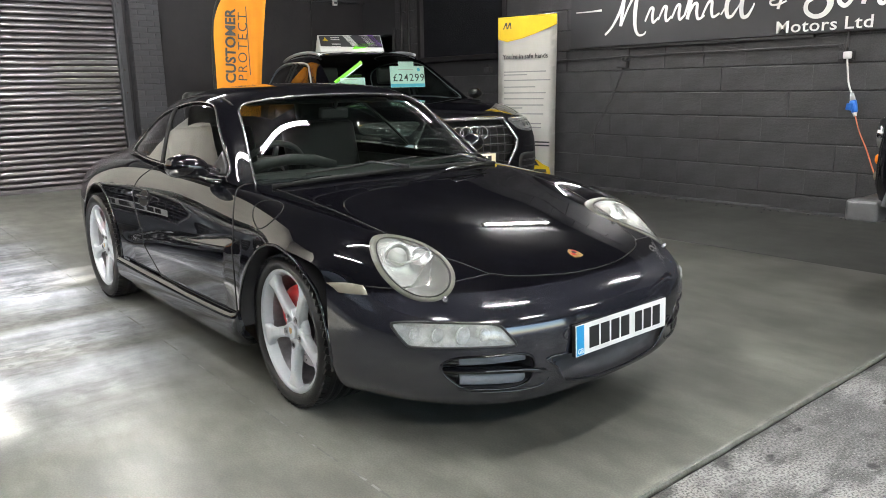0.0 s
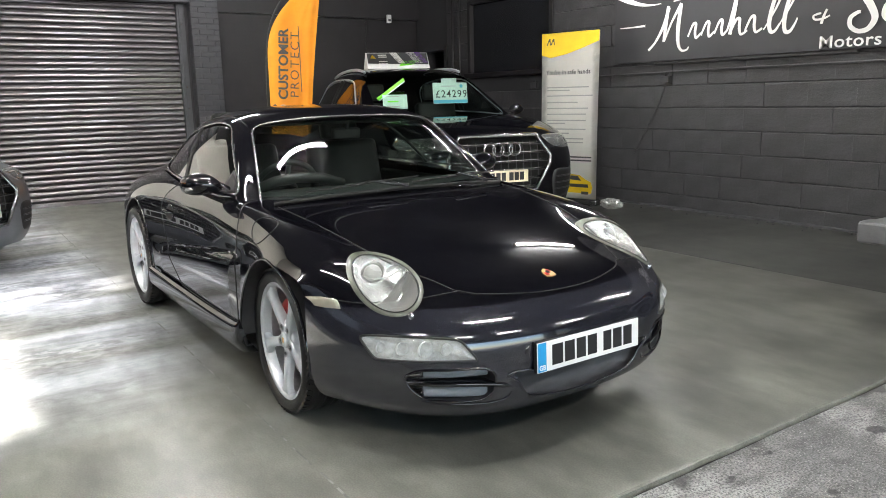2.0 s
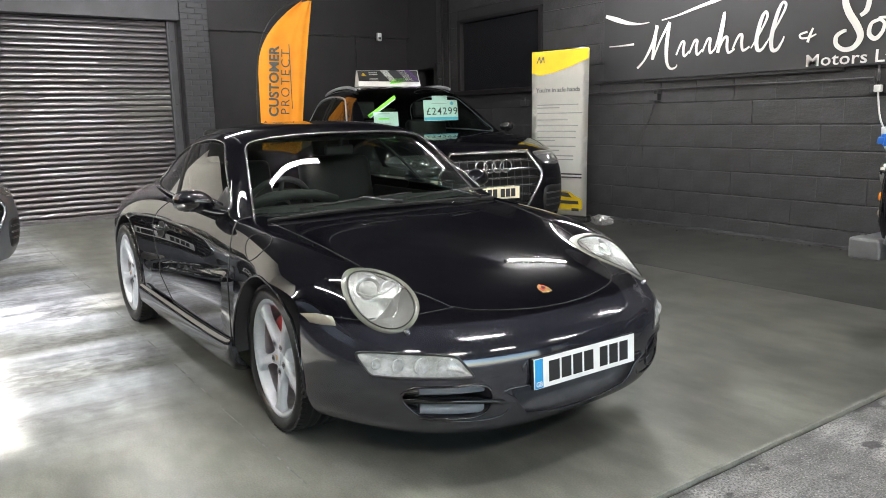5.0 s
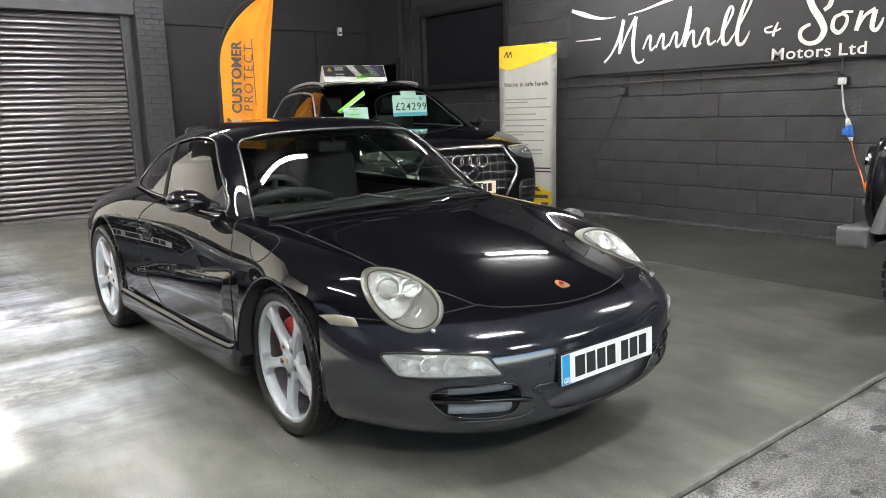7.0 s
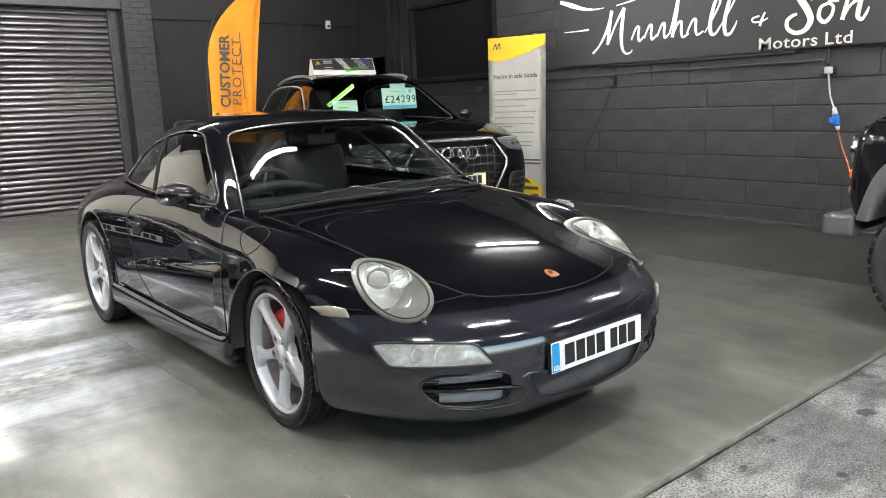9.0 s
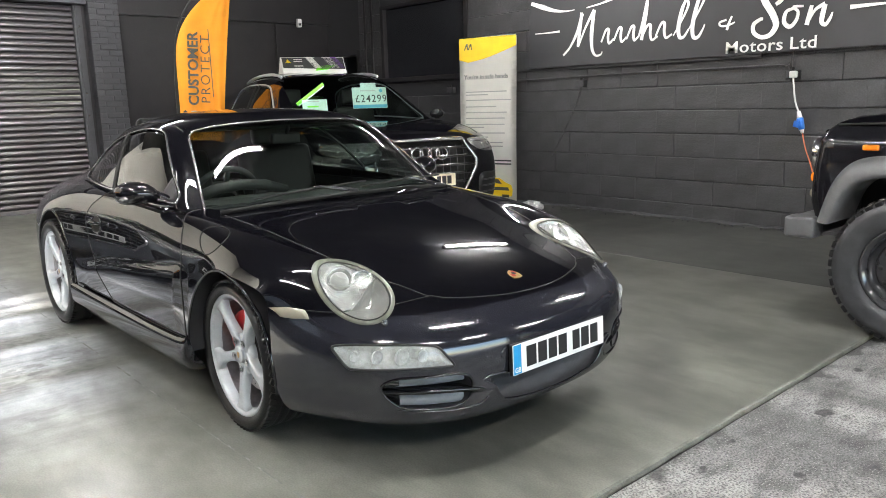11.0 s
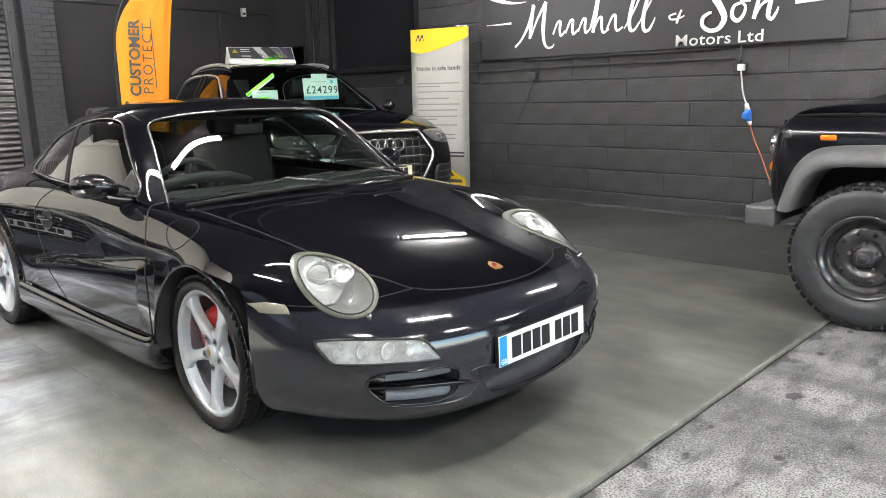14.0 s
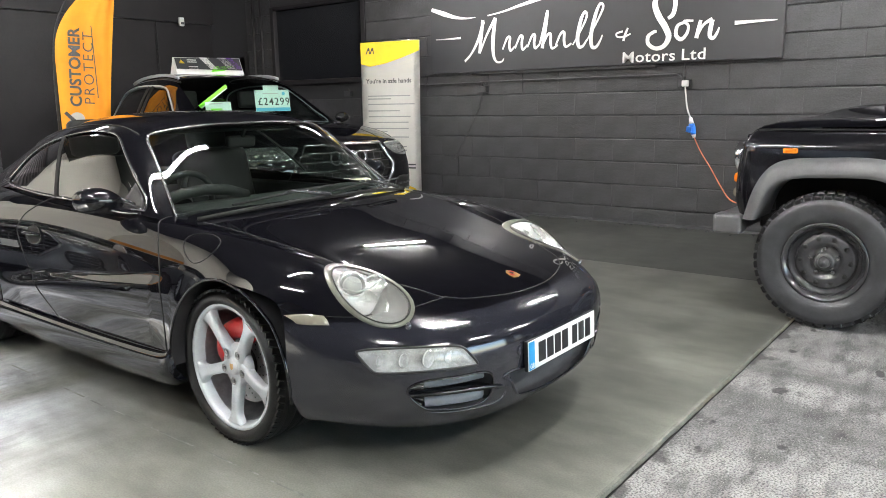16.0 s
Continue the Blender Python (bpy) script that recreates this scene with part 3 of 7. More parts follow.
# low roof; unseen taller bay towards the yard, with a glowing sheet added to brighten it
BAY = (X0 - 0.3, -5.0, Y0 - 0.3, 0.28, 6.4)
bm = bmesh.new()
for b in ((X0 - 0.3, X1 + 0.3, BAY[3], Y1 + 0.3), (BAY[1], X1 + 0.3, Y0 - 0.05, BAY[3])):
    add_box(bm, *b, HIGH, HIGH + 0.2)
add_box(bm, BAY[0], BAY[1] + 0.2, BAY[3], BAY[3] + 0.2, HIGH + 0.2, BAY[4])
add_box(bm, BAY[1], BAY[1] + 0.2, BAY[2], BAY[3], HIGH + 0.2, BAY[4])
add_box(bm, BAY[0], BAY[1] + 0.2, BAY[2], BAY[2] + 0.5, BAY[4], BAY[4] + 0.1)
add_box(bm, BAY[0], -7.6, BAY[2] + 0.5, BAY[3] - 0.2, BAY[4], BAY[4] + 0.1)
add_box(bm, BAY[0], BAY[1] + 0.2, BAY[3] - 0.2, BAY[3] + 0.2, BAY[4], BAY[4] + 0.1)
tagged(part("ceiling", bm, M["ceiling"]), "dark painted ceiling with an added, unseen taller bay", "ceiling", kind="structure")
tagged(part("window_2", box(-7.6, BAY[1] + 0.2, BAY[2] + 0.5, BAY[3] - 0.2, BAY[4] + 0.02, BAY[4] + 0.05), M["bay_glow"]), "added glowing sheet over the unseen bay, brightening its cream walls", "roof light", kind="structure")


def wall(name, boxes, mat, label):
    bm = bmesh.new()
    for b in boxes:
        add_box(bm, *b)
    return tagged(part(name, bm, mat), label, "wall", kind="structure")


# sign wall: a mortar core with openings for the doorway and the window; the blocks stand proud of it
DOORWAY = (-10.62, -9.90, 2.08)
WINDOW = (-9.23, -7.35, 1.68, 2.74)
wall_north = wall("wall_north", [
    (X0 - 0.3, DOORWAY[0], Y1 + 0.012, Y1 + 0.3, 0, HIGH), (DOORWAY[0], DOORWAY[1], Y1 + 0.012, Y1 + 0.3, DOORWAY[2], HIGH),
    (DOORWAY[1], WINDOW[0], Y1 + 0.012, Y1 + 0.3, 0, HIGH), (WINDOW[0], WINDOW[1], Y1 + 0.012, Y1 + 0.3, 0, WINDOW[2]),
    (WINDOW[0], WINDOW[1], Y1 + 0.012, Y1 + 0.3, WINDOW[3], HIGH), (WINDOW[1], X1 + 0.3, Y1 + 0.012, Y1 + 0.3, 0, HIGH)], M["joint"],
    "dark grey painted concrete block wall")
wall("wall_passage", [(X0 - 0.5, -9.4, Y1 + 1.5, Y1 + 1.7, -0.3, HIGH), (X0 - 0.5, X0 - 0.3, Y1 + 0.3, Y1 + 1.5, -0.3, HIGH), (-9.6, -9.4, Y1 + 0.3, Y1 + 1.5, -0.3, HIGH), (X0 - 0.5, -9.4, Y1 + 0.3, Y1 + 1.5, HIGH, HIGH + 0.2), (X0 - 0.5, -9.4, Y1 + 0.3, Y1 + 1.5, -0.3, 0)], M["wall_smooth"], "dark wall of the passage behind the doorway")
wall("wall_west", [
    (X0 - 0.3, X0 + 0.02, 3.58, Y1 + 0.3, 0, HIGH), (X0 - 0.3, X0 + 0.02, 0.925, 3.58, 2.95, HIGH),
    (X0 + 0.02, X0 + 0.09, 4.0, Y1 + 0.01, 2.60, HIGH)], M["wall_smooth"], "dark smooth painted end wall with a beam")
wall("wall_white", [(X0 - 0.3, X0 + 0.02, Y0, 0.28, 0, BAY[4]), (X0 - 0.3, X0 + 0.02, 0.28, 0.92, 0, HIGH)], M["white_wall"], "cream painted wall beside the shutter")
bm = box(X0 - 0.02, X0 + 0.192, 3.628, 4.012, 0, HIGH)
pilaster = tagged(part("wall_pilaster", bm, M["pilaster"]), "grey painted brick pilaster beside the shutter", "pilaster", kind="structure")
S1 = (-3.6, -1.90, 2.88)      # open top of the door to the yard
# high-level panes beside it: x from, x to, z from, z to
PANES = ((-4.665, -4.535, 2.68, 2.97), (-4.375, -4.255, 2.68, 2.97), (-4.53, -4.40, 3.22, 3.385), (-4.24, -4.13, 3.22, 3.385))
WX = -4.72        # the wall is cream up to here, dark beyond
wall("wall_south", [(X0 - 0.3, WX, Y0 - 0.3, Y0, 1.75, HIGH), (X0 - 0.3, BAY[1] + 0.2, Y0 - 0.3, Y0, HIGH, BAY[4])], M["white_wall"], "cream painted upper part of the yard wall")
bits = [(S1[1], X1 + 0.3, Y0 - 0.3, Y0, 1.45, HIGH), (S1[0], S1[1], Y0 - 0.3, Y0, S1[2], HIGH), (WX, S1[0], Y0 - 0.06, Y0, 1.45, 2.68)]
for z0, z1, row in ((2.68, 2.97, PANES[:2]), (2.97, 3.22, ()), (3.22, 3.385, PANES[2:]), (3.385, HIGH, ())):
    xs = [WX] + [v for q in row for v in q[:2]] + [S1[0]]
    for a, b in zip(xs[::2], xs[1::2]):
        bits.append((a, b, Y0 - 0.06, Y0, z0, z1))
wall("wall_south_dark", bits, M["wall_smooth"], "dark painted wall with an open door top to the yard")
wall("wall_south_base", [(X0 - 0.3, WX, Y0 - 0.3, Y0, 0, 1.75), (WX, X1 + 0.3, Y0 - 0.3, Y0, 0, 1.45)], M["wall_smooth"], "dark painted lower part of the yard wall")
tagged(part("trim", box(X0 + 0.1, WX, Y0 + 0.003, Y0 + 0.006, 1.80, 2.10), M["orange"]), "orange painted stripe along the cream wall", "wall stripe", kind="structure")
ENTRY = (-2.4, 6.4, 2.75)      # open vehicle entrance in the end wall
wall("wall_east", [(X1, X1 + 0.3, Y0 - 0.3, ENTRY[0], 0, HIGH), (X1, X1 + 0.3, ENTRY[1], Y1 + 0.3, 0, HIGH), (X1, X1 + 0.3, ENTRY[0], ENTRY[1], ENTRY[2], HIGH)], M["wall_smooth"], "dark end wall with the open vehicle entrance")
tagged(part("ground", box(X1 + 0.3, 200, Y0 - 0.3, 200, -0.25, -0.02), M["yard"]), "tarmac yard outside the vehicle entrance", "ground", kind="structure")
# tall unseen wall added outside, hiding the sky from reflections on the bumper
bm = box(-30, 30, Y0 - 14, Y0 - 13.7, -0.1, 11.0)
tagged(part("backdrop", bm, M["backdrop"]), "added unseen dark wall that keeps the sky out of reflections", "wall", kind="structure")
tagged(part("backdrop", box(X0 - 6.3, X0 - 6, -20, 4, -0.1, 5), M["backdrop"]), "added unseen dark backdrop wall outside the shutter end", "wall", kind="structure")
tagged(part("ground", box(-200, X0 - 0.3, Y0 - 0.3, 200, -0.25, -0.02), M["yard"]), "tarmac yard outside", "ground", kind="structure")
tagged(part("ground", box(-200, 200, -200, Y0 - 0.3, -0.25, -0.02), M["yard"]), "tarmac yard outside the open doors", "ground", kind="structure")

# blacked-out window
window = tagged(new("window_1"), "blacked-out window in a dark painted frame", "window", kind="structure")
part("pane", box(WINDOW[0], WINDOW[1], Y1 + 0.06, Y1 + 0.075, WINDOW[2], WINDOW[3]), M["window"], window)
for n, b in (("window_frame", (WINDOW[0] - 0.02, WINDOW[0] + 0.05, Y1 - 0.015, Y1 + 0.06, WINDOW[2], WINDOW[3])), ("window_frame", (WINDOW[1] - 0.05, WINDOW[1] + 0.02, Y1 - 0.015, Y1 + 0.06, WINDOW[2], WINDOW[3])),
             ("window_frame", (WINDOW[0] + 0.052, WINDOW[1] - 0.052, Y1 - 0.015, Y1 + 0.06, WINDOW[3] - 0.05, WINDOW[3])), ("window_sill", (WINDOW[0] - 0.06, WINDOW[1] + 0.06, Y1 - 0.07, Y1 + 0.05, WINDOW[2] - 0.07, WINDOW[2] - 0.005))):
    part(n, box(*b, 0.006), M["wall_smooth"], window)
tagged(part("trim", box(DOORWAY[1], DOORWAY[1] + 0.07, Y1 - 0.02, Y1 + 0.012, 0, DOORWAY[2] + 0.07, 0.004), M["wall_smooth"]), "dark painted doorway lining", "door frame", kind="structure")
for x in (-9.63, -9.45):
    tagged(part("trim", tube([(x, Y1 - 0.03, 0.02), (x, Y1 - 0.03, HIGH)], 0.018, 10), M["wall_smooth"], smooth=True), "dark painted conduit pipe running up the wall", "pipe", kind="structure")
tagged(part("trim", tube(smooth_line([(X0 + 0.05, 6.47, 1.2), (X0 + 0.05, 6.47, 2.56), (X0 + 0.05, 6.5, 2.62), (X0 + 0.05, 6.83, 2.64)], 5), 0.012, 8), M["wall_smooth"], smooth=True), "thin dark conduit on the end wall", "pipe", kind="structure")


# roller shutter door: each slat a curved strip
def shutter_door():
    door = tagged(new("door_1"), "closed dark steel roller shutter door with curved slats", "roller shutter", kind="structure")
    pitch, n = 0.077, 35
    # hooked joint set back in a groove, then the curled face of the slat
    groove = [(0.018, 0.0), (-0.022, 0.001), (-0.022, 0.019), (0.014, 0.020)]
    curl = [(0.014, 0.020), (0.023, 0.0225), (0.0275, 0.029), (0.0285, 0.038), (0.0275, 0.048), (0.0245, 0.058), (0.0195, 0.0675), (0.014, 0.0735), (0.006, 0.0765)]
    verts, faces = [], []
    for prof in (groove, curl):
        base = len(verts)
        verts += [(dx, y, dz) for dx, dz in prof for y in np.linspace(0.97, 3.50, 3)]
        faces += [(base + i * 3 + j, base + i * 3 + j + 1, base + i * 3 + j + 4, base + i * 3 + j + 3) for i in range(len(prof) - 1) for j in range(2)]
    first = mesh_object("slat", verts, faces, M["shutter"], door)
    # groove faces coloured black, standing in for the shade between the slats
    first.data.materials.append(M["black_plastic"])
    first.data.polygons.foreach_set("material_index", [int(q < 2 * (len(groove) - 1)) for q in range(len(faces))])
    first.location = (X0 - 0.02, 0, 0.06)
    for k in range(1, n):
        s = new("slat", first.data)
        s.parent, s.location = door, (X0 - 0.02, 0, 0.06 + k * pitch)
    part("bottom_bar", box(X0 - 0.03, X0 + 0.02, 0.97, 3.5, 0.0, 0.062, 0.006), M["shutter"], door)
    for y in (3.47, 0.925):
        g = box(X0 - 0.02, X0 + 0.06, y, y + 0.11, 0, 2.72, 0.006)
        add_box(g, X0 + 0.055, X0 + 0.075, y + 0.03, y + 0.05, 0, 2.7)
        part("guide_rail", g, M["pilaster"], door)
    part("shutter_box", box(X0 + 0.021, X0 + 0.22, 0.925, 3.61, 2.69, 3.15, 0.01), M["pilaster"], door, "grey steel shutter housing")
    for z in (2.42, 1.55, 1.25):
        part("bolt", lathe([(0, 0.012), (0.008, 0.010), (0.012, 0.0)], 10, "x", (X0 + 0.062, 3.53, z)), M["satin"], door)


shutter_door()

# lamps: pairs of tubes on battens under the ceiling
def ceiling_light(x, y, length, turn, spread=(0.0,), glow="tube", group="tube lights under the ceiling"):
    t = thing("ceiling_light", pose(x, y, HIGH, 0, 0, turn), "white fluorescent batten light with a bare tube" if len(spread) == 1 else "wide fluorescent batten light with bare tubes", "ceiling light", group)
    wide = max(spread) + 0.025
    part("batten", box(-length / 2, length / 2, -wide, wide, -0.06, -0.001, 0.006), M["batten"], t)
    for y in spread:
        part("tube", tube([(-length / 2 + 0.03, y, -0.085), (length / 2 - 0.03, y, -0.085)], 0.012 if len(spread) == 1 else 0.014, 10), M[glow], t, "glowing tube", True)
    for s in (-1, 1):
        part("end_cap", box(s * length / 2 - 0.02, s * length / 2 + 0.02, -wide + 0.005, wide - 0.005, -0.105, -0.058, 0.004), M["batten"], t)
    return t


ceiling_light(-3.30, 2.11, 1.34, 90, (-0.022, 0.022), "tube_soft")
for x, y in ((-8.3, 2.65), (-5.2, 6.35), (-1.2, 6.35), (-0.9, 2.65), (2.4, 0.3), (2.4, 3.0), (2.4, 6.0), (-4.6, -1.9), (0.5, -1.6)):
    ceiling_light(x, y, 1.24, 90)
ceiling_light(-2.55, 0.15, 1.24, 0)

# ---- black sports coupe; its own axes: x ahead of the front axle, y to its left, z up ----
def wheel(name, radius, rim_r, width, parent, at, caliper=True):
    """A five-spoke wheel; the outer face looks along local -y."""
    w = new(name)
    w.parent, w.matrix_local = parent, at
    h = width / 2
    side = [(rim_r - 0.004, -h + 0.012), (rim_r + 0.004, -h + 0.002), (rim_r + 0.016, -h - 0.008), (rim_r + 0.036, -h - 0.013), (radius - 0.020, -h - 0.006), (radius - 0.008, -h + 0.010), (radius - 0.001, -h + 0.030)]
    tread = []
    for k, y in enumerate(np.linspace(-h + 0.032, h - 0.032, 21)):
        groove = k in (4, 9, 10, 15)
        tread.append((radius - (0.008 if groove else 0.0), y))
    prof = side + tread + [(r, -d) for r, d in side[::-1]]
    lugs = lathe(prof, 96)
    for k in range(64):
        a = 2 * math.pi * k / 64
        for s in (-1, 1):
            c = Matrix.Rotation(-a, 4, "Y") @ Matrix.Translation((radius - 0.0058, s * (h - 0.018), 0)) @ Matrix.Rotation(radians(24 * s), 4, "X")
            bmesh.ops.create_cube(lugs, size=1.0, matrix=c @ Matrix.Diagonal((0.010, 0.036, 0.021, 1)))
    tyre = part("tyre", lugs, M["rubber"], w)
    tyre.data.polygons.foreach_set("use_smooth", [len(q.vertices) == 4 and q.index < 96 * (len(prof) - 1) for q in tyre.data.polygons])
    f = -h + 0.006
    part("rim_barrel", lathe([(rim_r - 0.052, f + 0.16), (rim_r - 0.034, f + 0.10), (rim_r - 0.026, f + 0.04)], 72), M["steel"], w, "", True)
    rim = [(rim_r - 0.026, f + 0.04), (rim_r - 0.022, f + 0.028), (rim_r - 0.018, f + 0.012), (rim_r - 0.013, f + 0.002), (rim_r - 0.003, f - 0.004), (rim_r + 0.004, f - 0.001), (rim_r + 0.003, f + 0.01)]
    part("rim", lathe(rim, 96), M["silver"], w, "silver alloy rim", True)
    for k in range(5):
        bm = bmesh.new()
        rings = []
        for s in np.linspace(0, 1, 15):
            r = 0.030 + (rim_r - 0.018 - 0.030) * s
            half = 0.022 + 0.022 * max(0, 1 - s / 0.42) ** 2 + 0.034 * (max(0, s - 0.72) / 0.28) ** 2.2
            face = f + 0.026 - 0.022 * s ** 1.4 - 0.006 * math.sin(math.pi * s)
            deep = 0.040 - 0.014 * s
            sec = [(-half, face + deep), (-half * 0.98, face + 0.012), (-half * 0.86, face + 0.001), (-half * 0.4, face - 0.001), (half * 0.4, face - 0.001), (half * 0.86, face + 0.001), (half * 0.98, face + 0.012), (half, face + deep)]
            rings.append([bm.verts.new((r, y, q)) for q, y in sec])
        for a, b in zip(rings, rings[1:]):
            for i in range(7):
                bm.faces.new((a[i], a[i + 1], b[i + 1], b[i]))
        part("spoke", bm, M["silver"], w, "", True, Matrix.Rotation(radians(90 + 72 * k), 4, "Y"))
    part("hub", lathe([(0.088, f + 0.055), (0.085, f + 0.034), (0.070, f + 0.028), (0.040, f + 0.026), (0.036, f + 0.020), (0.0, f + 0.018)], 40), M["silver"], w, "", True)
    part("centre_cap", lathe([(0.036, f + 0.024), (0.034, f + 0.013), (0.030, f + 0.011), (0.0, f + 0.010)], 32), M["silver"], w, "", True)
    part("crest", slab([(-.010, .012), (.010, .012), (.009, -.006), (0, -.014), (-.009, -.006)], .0015, "xz", f + .0085), M["gold"], w, "small gold crest")
    for k in range(5):
        a = radians(90 + 36 + 72 * k)
        c = (0.062 * math.cos(a), 0, 0.062 * math.sin(a))
        part("lug_hole", lathe([(0.0165, f + 0.0150), (0.0135, f + 0.0185), (0, f + 0.0185)], 18, "y", c), M["steel"], w, "", True)
        part("lug_bolt", lathe([(0.0, f + 0.013), (0.007, f + 0.0135), (0.008, f + 0.02)], 6, "y", c), M["satin"], w)
    disc = lathe([(0.070, f + 0.085), (0.072, f + 0.080), (0.164, f + 0.080), (0.165, f + 0.084), (0.164, f + 0.104), (0.07, f + 0.104)], 64)
    part("brake_disc", disc, M["steel"], w, "drilled steel brake disc", True)
    holes = bmesh.new()
    for ring, r in enumerate((0.092, 0.110, 0.128, 0.146)):
        for k in range(16):
            a = 2 * math.pi * (k + ring * 0.25) / 16
            bmesh.ops.create_circle(holes, cap_ends=True, radius=0.004, segments=8, matrix=Matrix.Translation((r * math.cos(a), f + 0.0792, r * math.sin(a))) @ Matrix.Rotation(radians(90), 4, "X"))
    tagged(part("drill_hole", holes, M["seam"], w), "fine holes drilled through the disc", kind="stuff")
    if caliper:
        bm = bmesh.new()
        rings = []
        for s in np.linspace(0, 1, 13):
            a = radians(55 + 135 * s)
            e = 0.012 * (1 - min(1, min(s, 1 - s) / 0.12))
            rings.append([bm.verts.new((r * math.cos(a), y, r * math.sin(a))) for r, y in ((0.100 + e, f + 0.078), (0.104 + e, f + 0.058 + e), (0.150, f + 0.052 + e), (0.176 - e, f + 0.060 + e), (0.182 - e, f + 0.09), (0.182 - e, f + 0.125))])
        for a, b in zip(rings, rings[1:]):
            for i in range(5):
                bm.faces.new((a[i], a[i + 1], b[i + 1], b[i]))
        bm.faces.new(rings[0])
        bm.faces.new(rings[-1][::-1])
        part("brake_caliper", bm, M["red"], w, "red brake caliper", True)
    part("wheel_barrel", lathe([(rim_r - 0.052, f + 0.16), (0.05, f + 0.17)], 48), M["black_plastic"], w, "", True)
    return w


def body_net():
    """Stations from the front lip up over the bumper, along the bonnet and the deck to the tail; from the centre outwards to the sill."""
    n = []

    def st(xs, ys, zs):
        n.append(list(zip(xs, ys, zs)))
    st((.85, .845, .81, .715, .585, .47, .39, .335), (0, .22, .42, .585, .70, .77, .805, .835), (.178, .180, .184, .192, .203, .212, .216, .218))
    st((.885, .88, .845, .75, .61, .49, .40, .335), (0, .22, .425, .60, .72, .79, .825, .85), (.196, .198, .202, .210, .22, .228, .232, .234))
    st((.925, .915, .875, .775, .63, .50, .41, .335), (0, .22, .43, .61, .735, .805, .84, .862), (.252, .252, .254, .258, .262, .266, .268, .268))
    st((.935, .925, .885, .785, .637, .505, .412, .335), (0, .22, .44, .62, .745, .812, .846, .866), (.34,) * 8)
    st((.950, .940, .895, .788, .637, .505, .412, .335), (0, .22, .44, .62, .745, .812, .846, .866), (.44, .44, .44, .44, .445, .45, .455, .46))
    st((.932, .922, .875, .765, .615, .487, .40, .328), (0, .22, .44, .615, .735, .802, .838, .862), (.515, .515, .518, .523, .53, .54, .55, .555))
    st((.862, .852, .805, .695, .567, .452, .372, .312), (0, .22, .44, .60, .715, .785, .828, .857), (.575, .573, .57, .572, .585, .605, .62, .625))
    st((.745, .735, .695, .615, .512, .412, .335, .28), (0, .27, .49, .605, .70, .772, .828, .862), (.629, .625, .615, .628, .652, .668, .668, .655))
    st((.58, .570, .52, .485, .41, .335, .265, .205), (0, .30, .52, .60, .69, .77, .835, .868), (.674, .672, .664, .686, .722, .724, .700, .668))
    st((.38, .372, .335, .31, .26, .20, .15, .11), (0, .30, .525, .59, .68, .765, .838, .874), (.720, .718, .712, .733, .763, .758, .725, .680))
    st((.15, .148, .135, .11, .08, .045, .02, 0), (0, .30, .53, .615, .70, .78, .845, .880), (.768, .766, .762, .776, .797, .787, .745, .685))
    st((-.12, -.122, -.13, -.145, -.16, -.175, -.19, -.20), (0, .28, .52, .625, .71, .79, .85, .882), (.815, .813, .808, .813, .824, .808, .742, .60))
    st((-.36, -.365, -.38, -.40, -.41, -.41, -.40, -.39), (0, .28, .50, .64, .735, .808, .866, .884), (.860, .857, .850, .842, .846, .806, .665, .22))
    st((-.62,) * 8, (0, .30, .55, .69, .765, .825, .874, .884), (.872, .870, .865, .857, .856, .812, .64, .24))
    st((-1.0,) * 8, (0, .30, .55, .71, .795, .845, .880, .884), (.885, .885, .885, .88, .872, .802, .62, .21))
    st((-1.4,) * 8, (0, .30, .55, .71, .798, .850, .885, .886), (.90, .90, .90, .895, .882, .806, .61, .21))
    st((-1.75,) * 8, (0, .30, .55, .69, .790, .858, .890, .890), (.915, .915, .915, .905, .888, .81, .61, .21))
    st((-2.08,) * 8, (0, .30, .52, .66, .785, .878, .906, .892), (.935, .935, .93, .918, .884, .80, .61, .30))
    st((-2.40,) * 8, (0, .30, .50, .63, .770, .882, .912, .900), (.945, .94, .93, .912, .866, .775, .60, .30))
    st((-2.80,) * 8, (0, .30, .48, .60, .740, .850, .885, .875), (.935, .93, .915, .882, .828, .74, .57, .30))
    st((-3.15, -3.15, -3.14, -3.13, -3.12, -3.1, -3.08, -3.06), (0, .28, .45, .57, .685, .77, .80, .785), (.855, .85, .84, .82, .77, .68, .5, .3))
    st((-3.40, -3.40, -3.38, -3.34, -3.28, -3.22, -3.18, -3.15), (0, .26, .42, .55, .65, .725, .755, .745), (.74, .74, .73, .71, .66, .57, .44, .28))
    st((-3.47, -3.46, -3.44, -3.39, -3.32, -3.25, -3.20, -3.17), (0, .26, .42, .56, .66, .73, .76, .75), (.52, .52, .52, .51, .49, .45, .38, .25))
    st((-3.40, -3.40, -3.38, -3.34, -3.28, -3.22, -3.18, -3.15), (0, .26, .42, .55, .64, .70, .73, .73), (.25,) * 6 + (.24, .22))
    return n


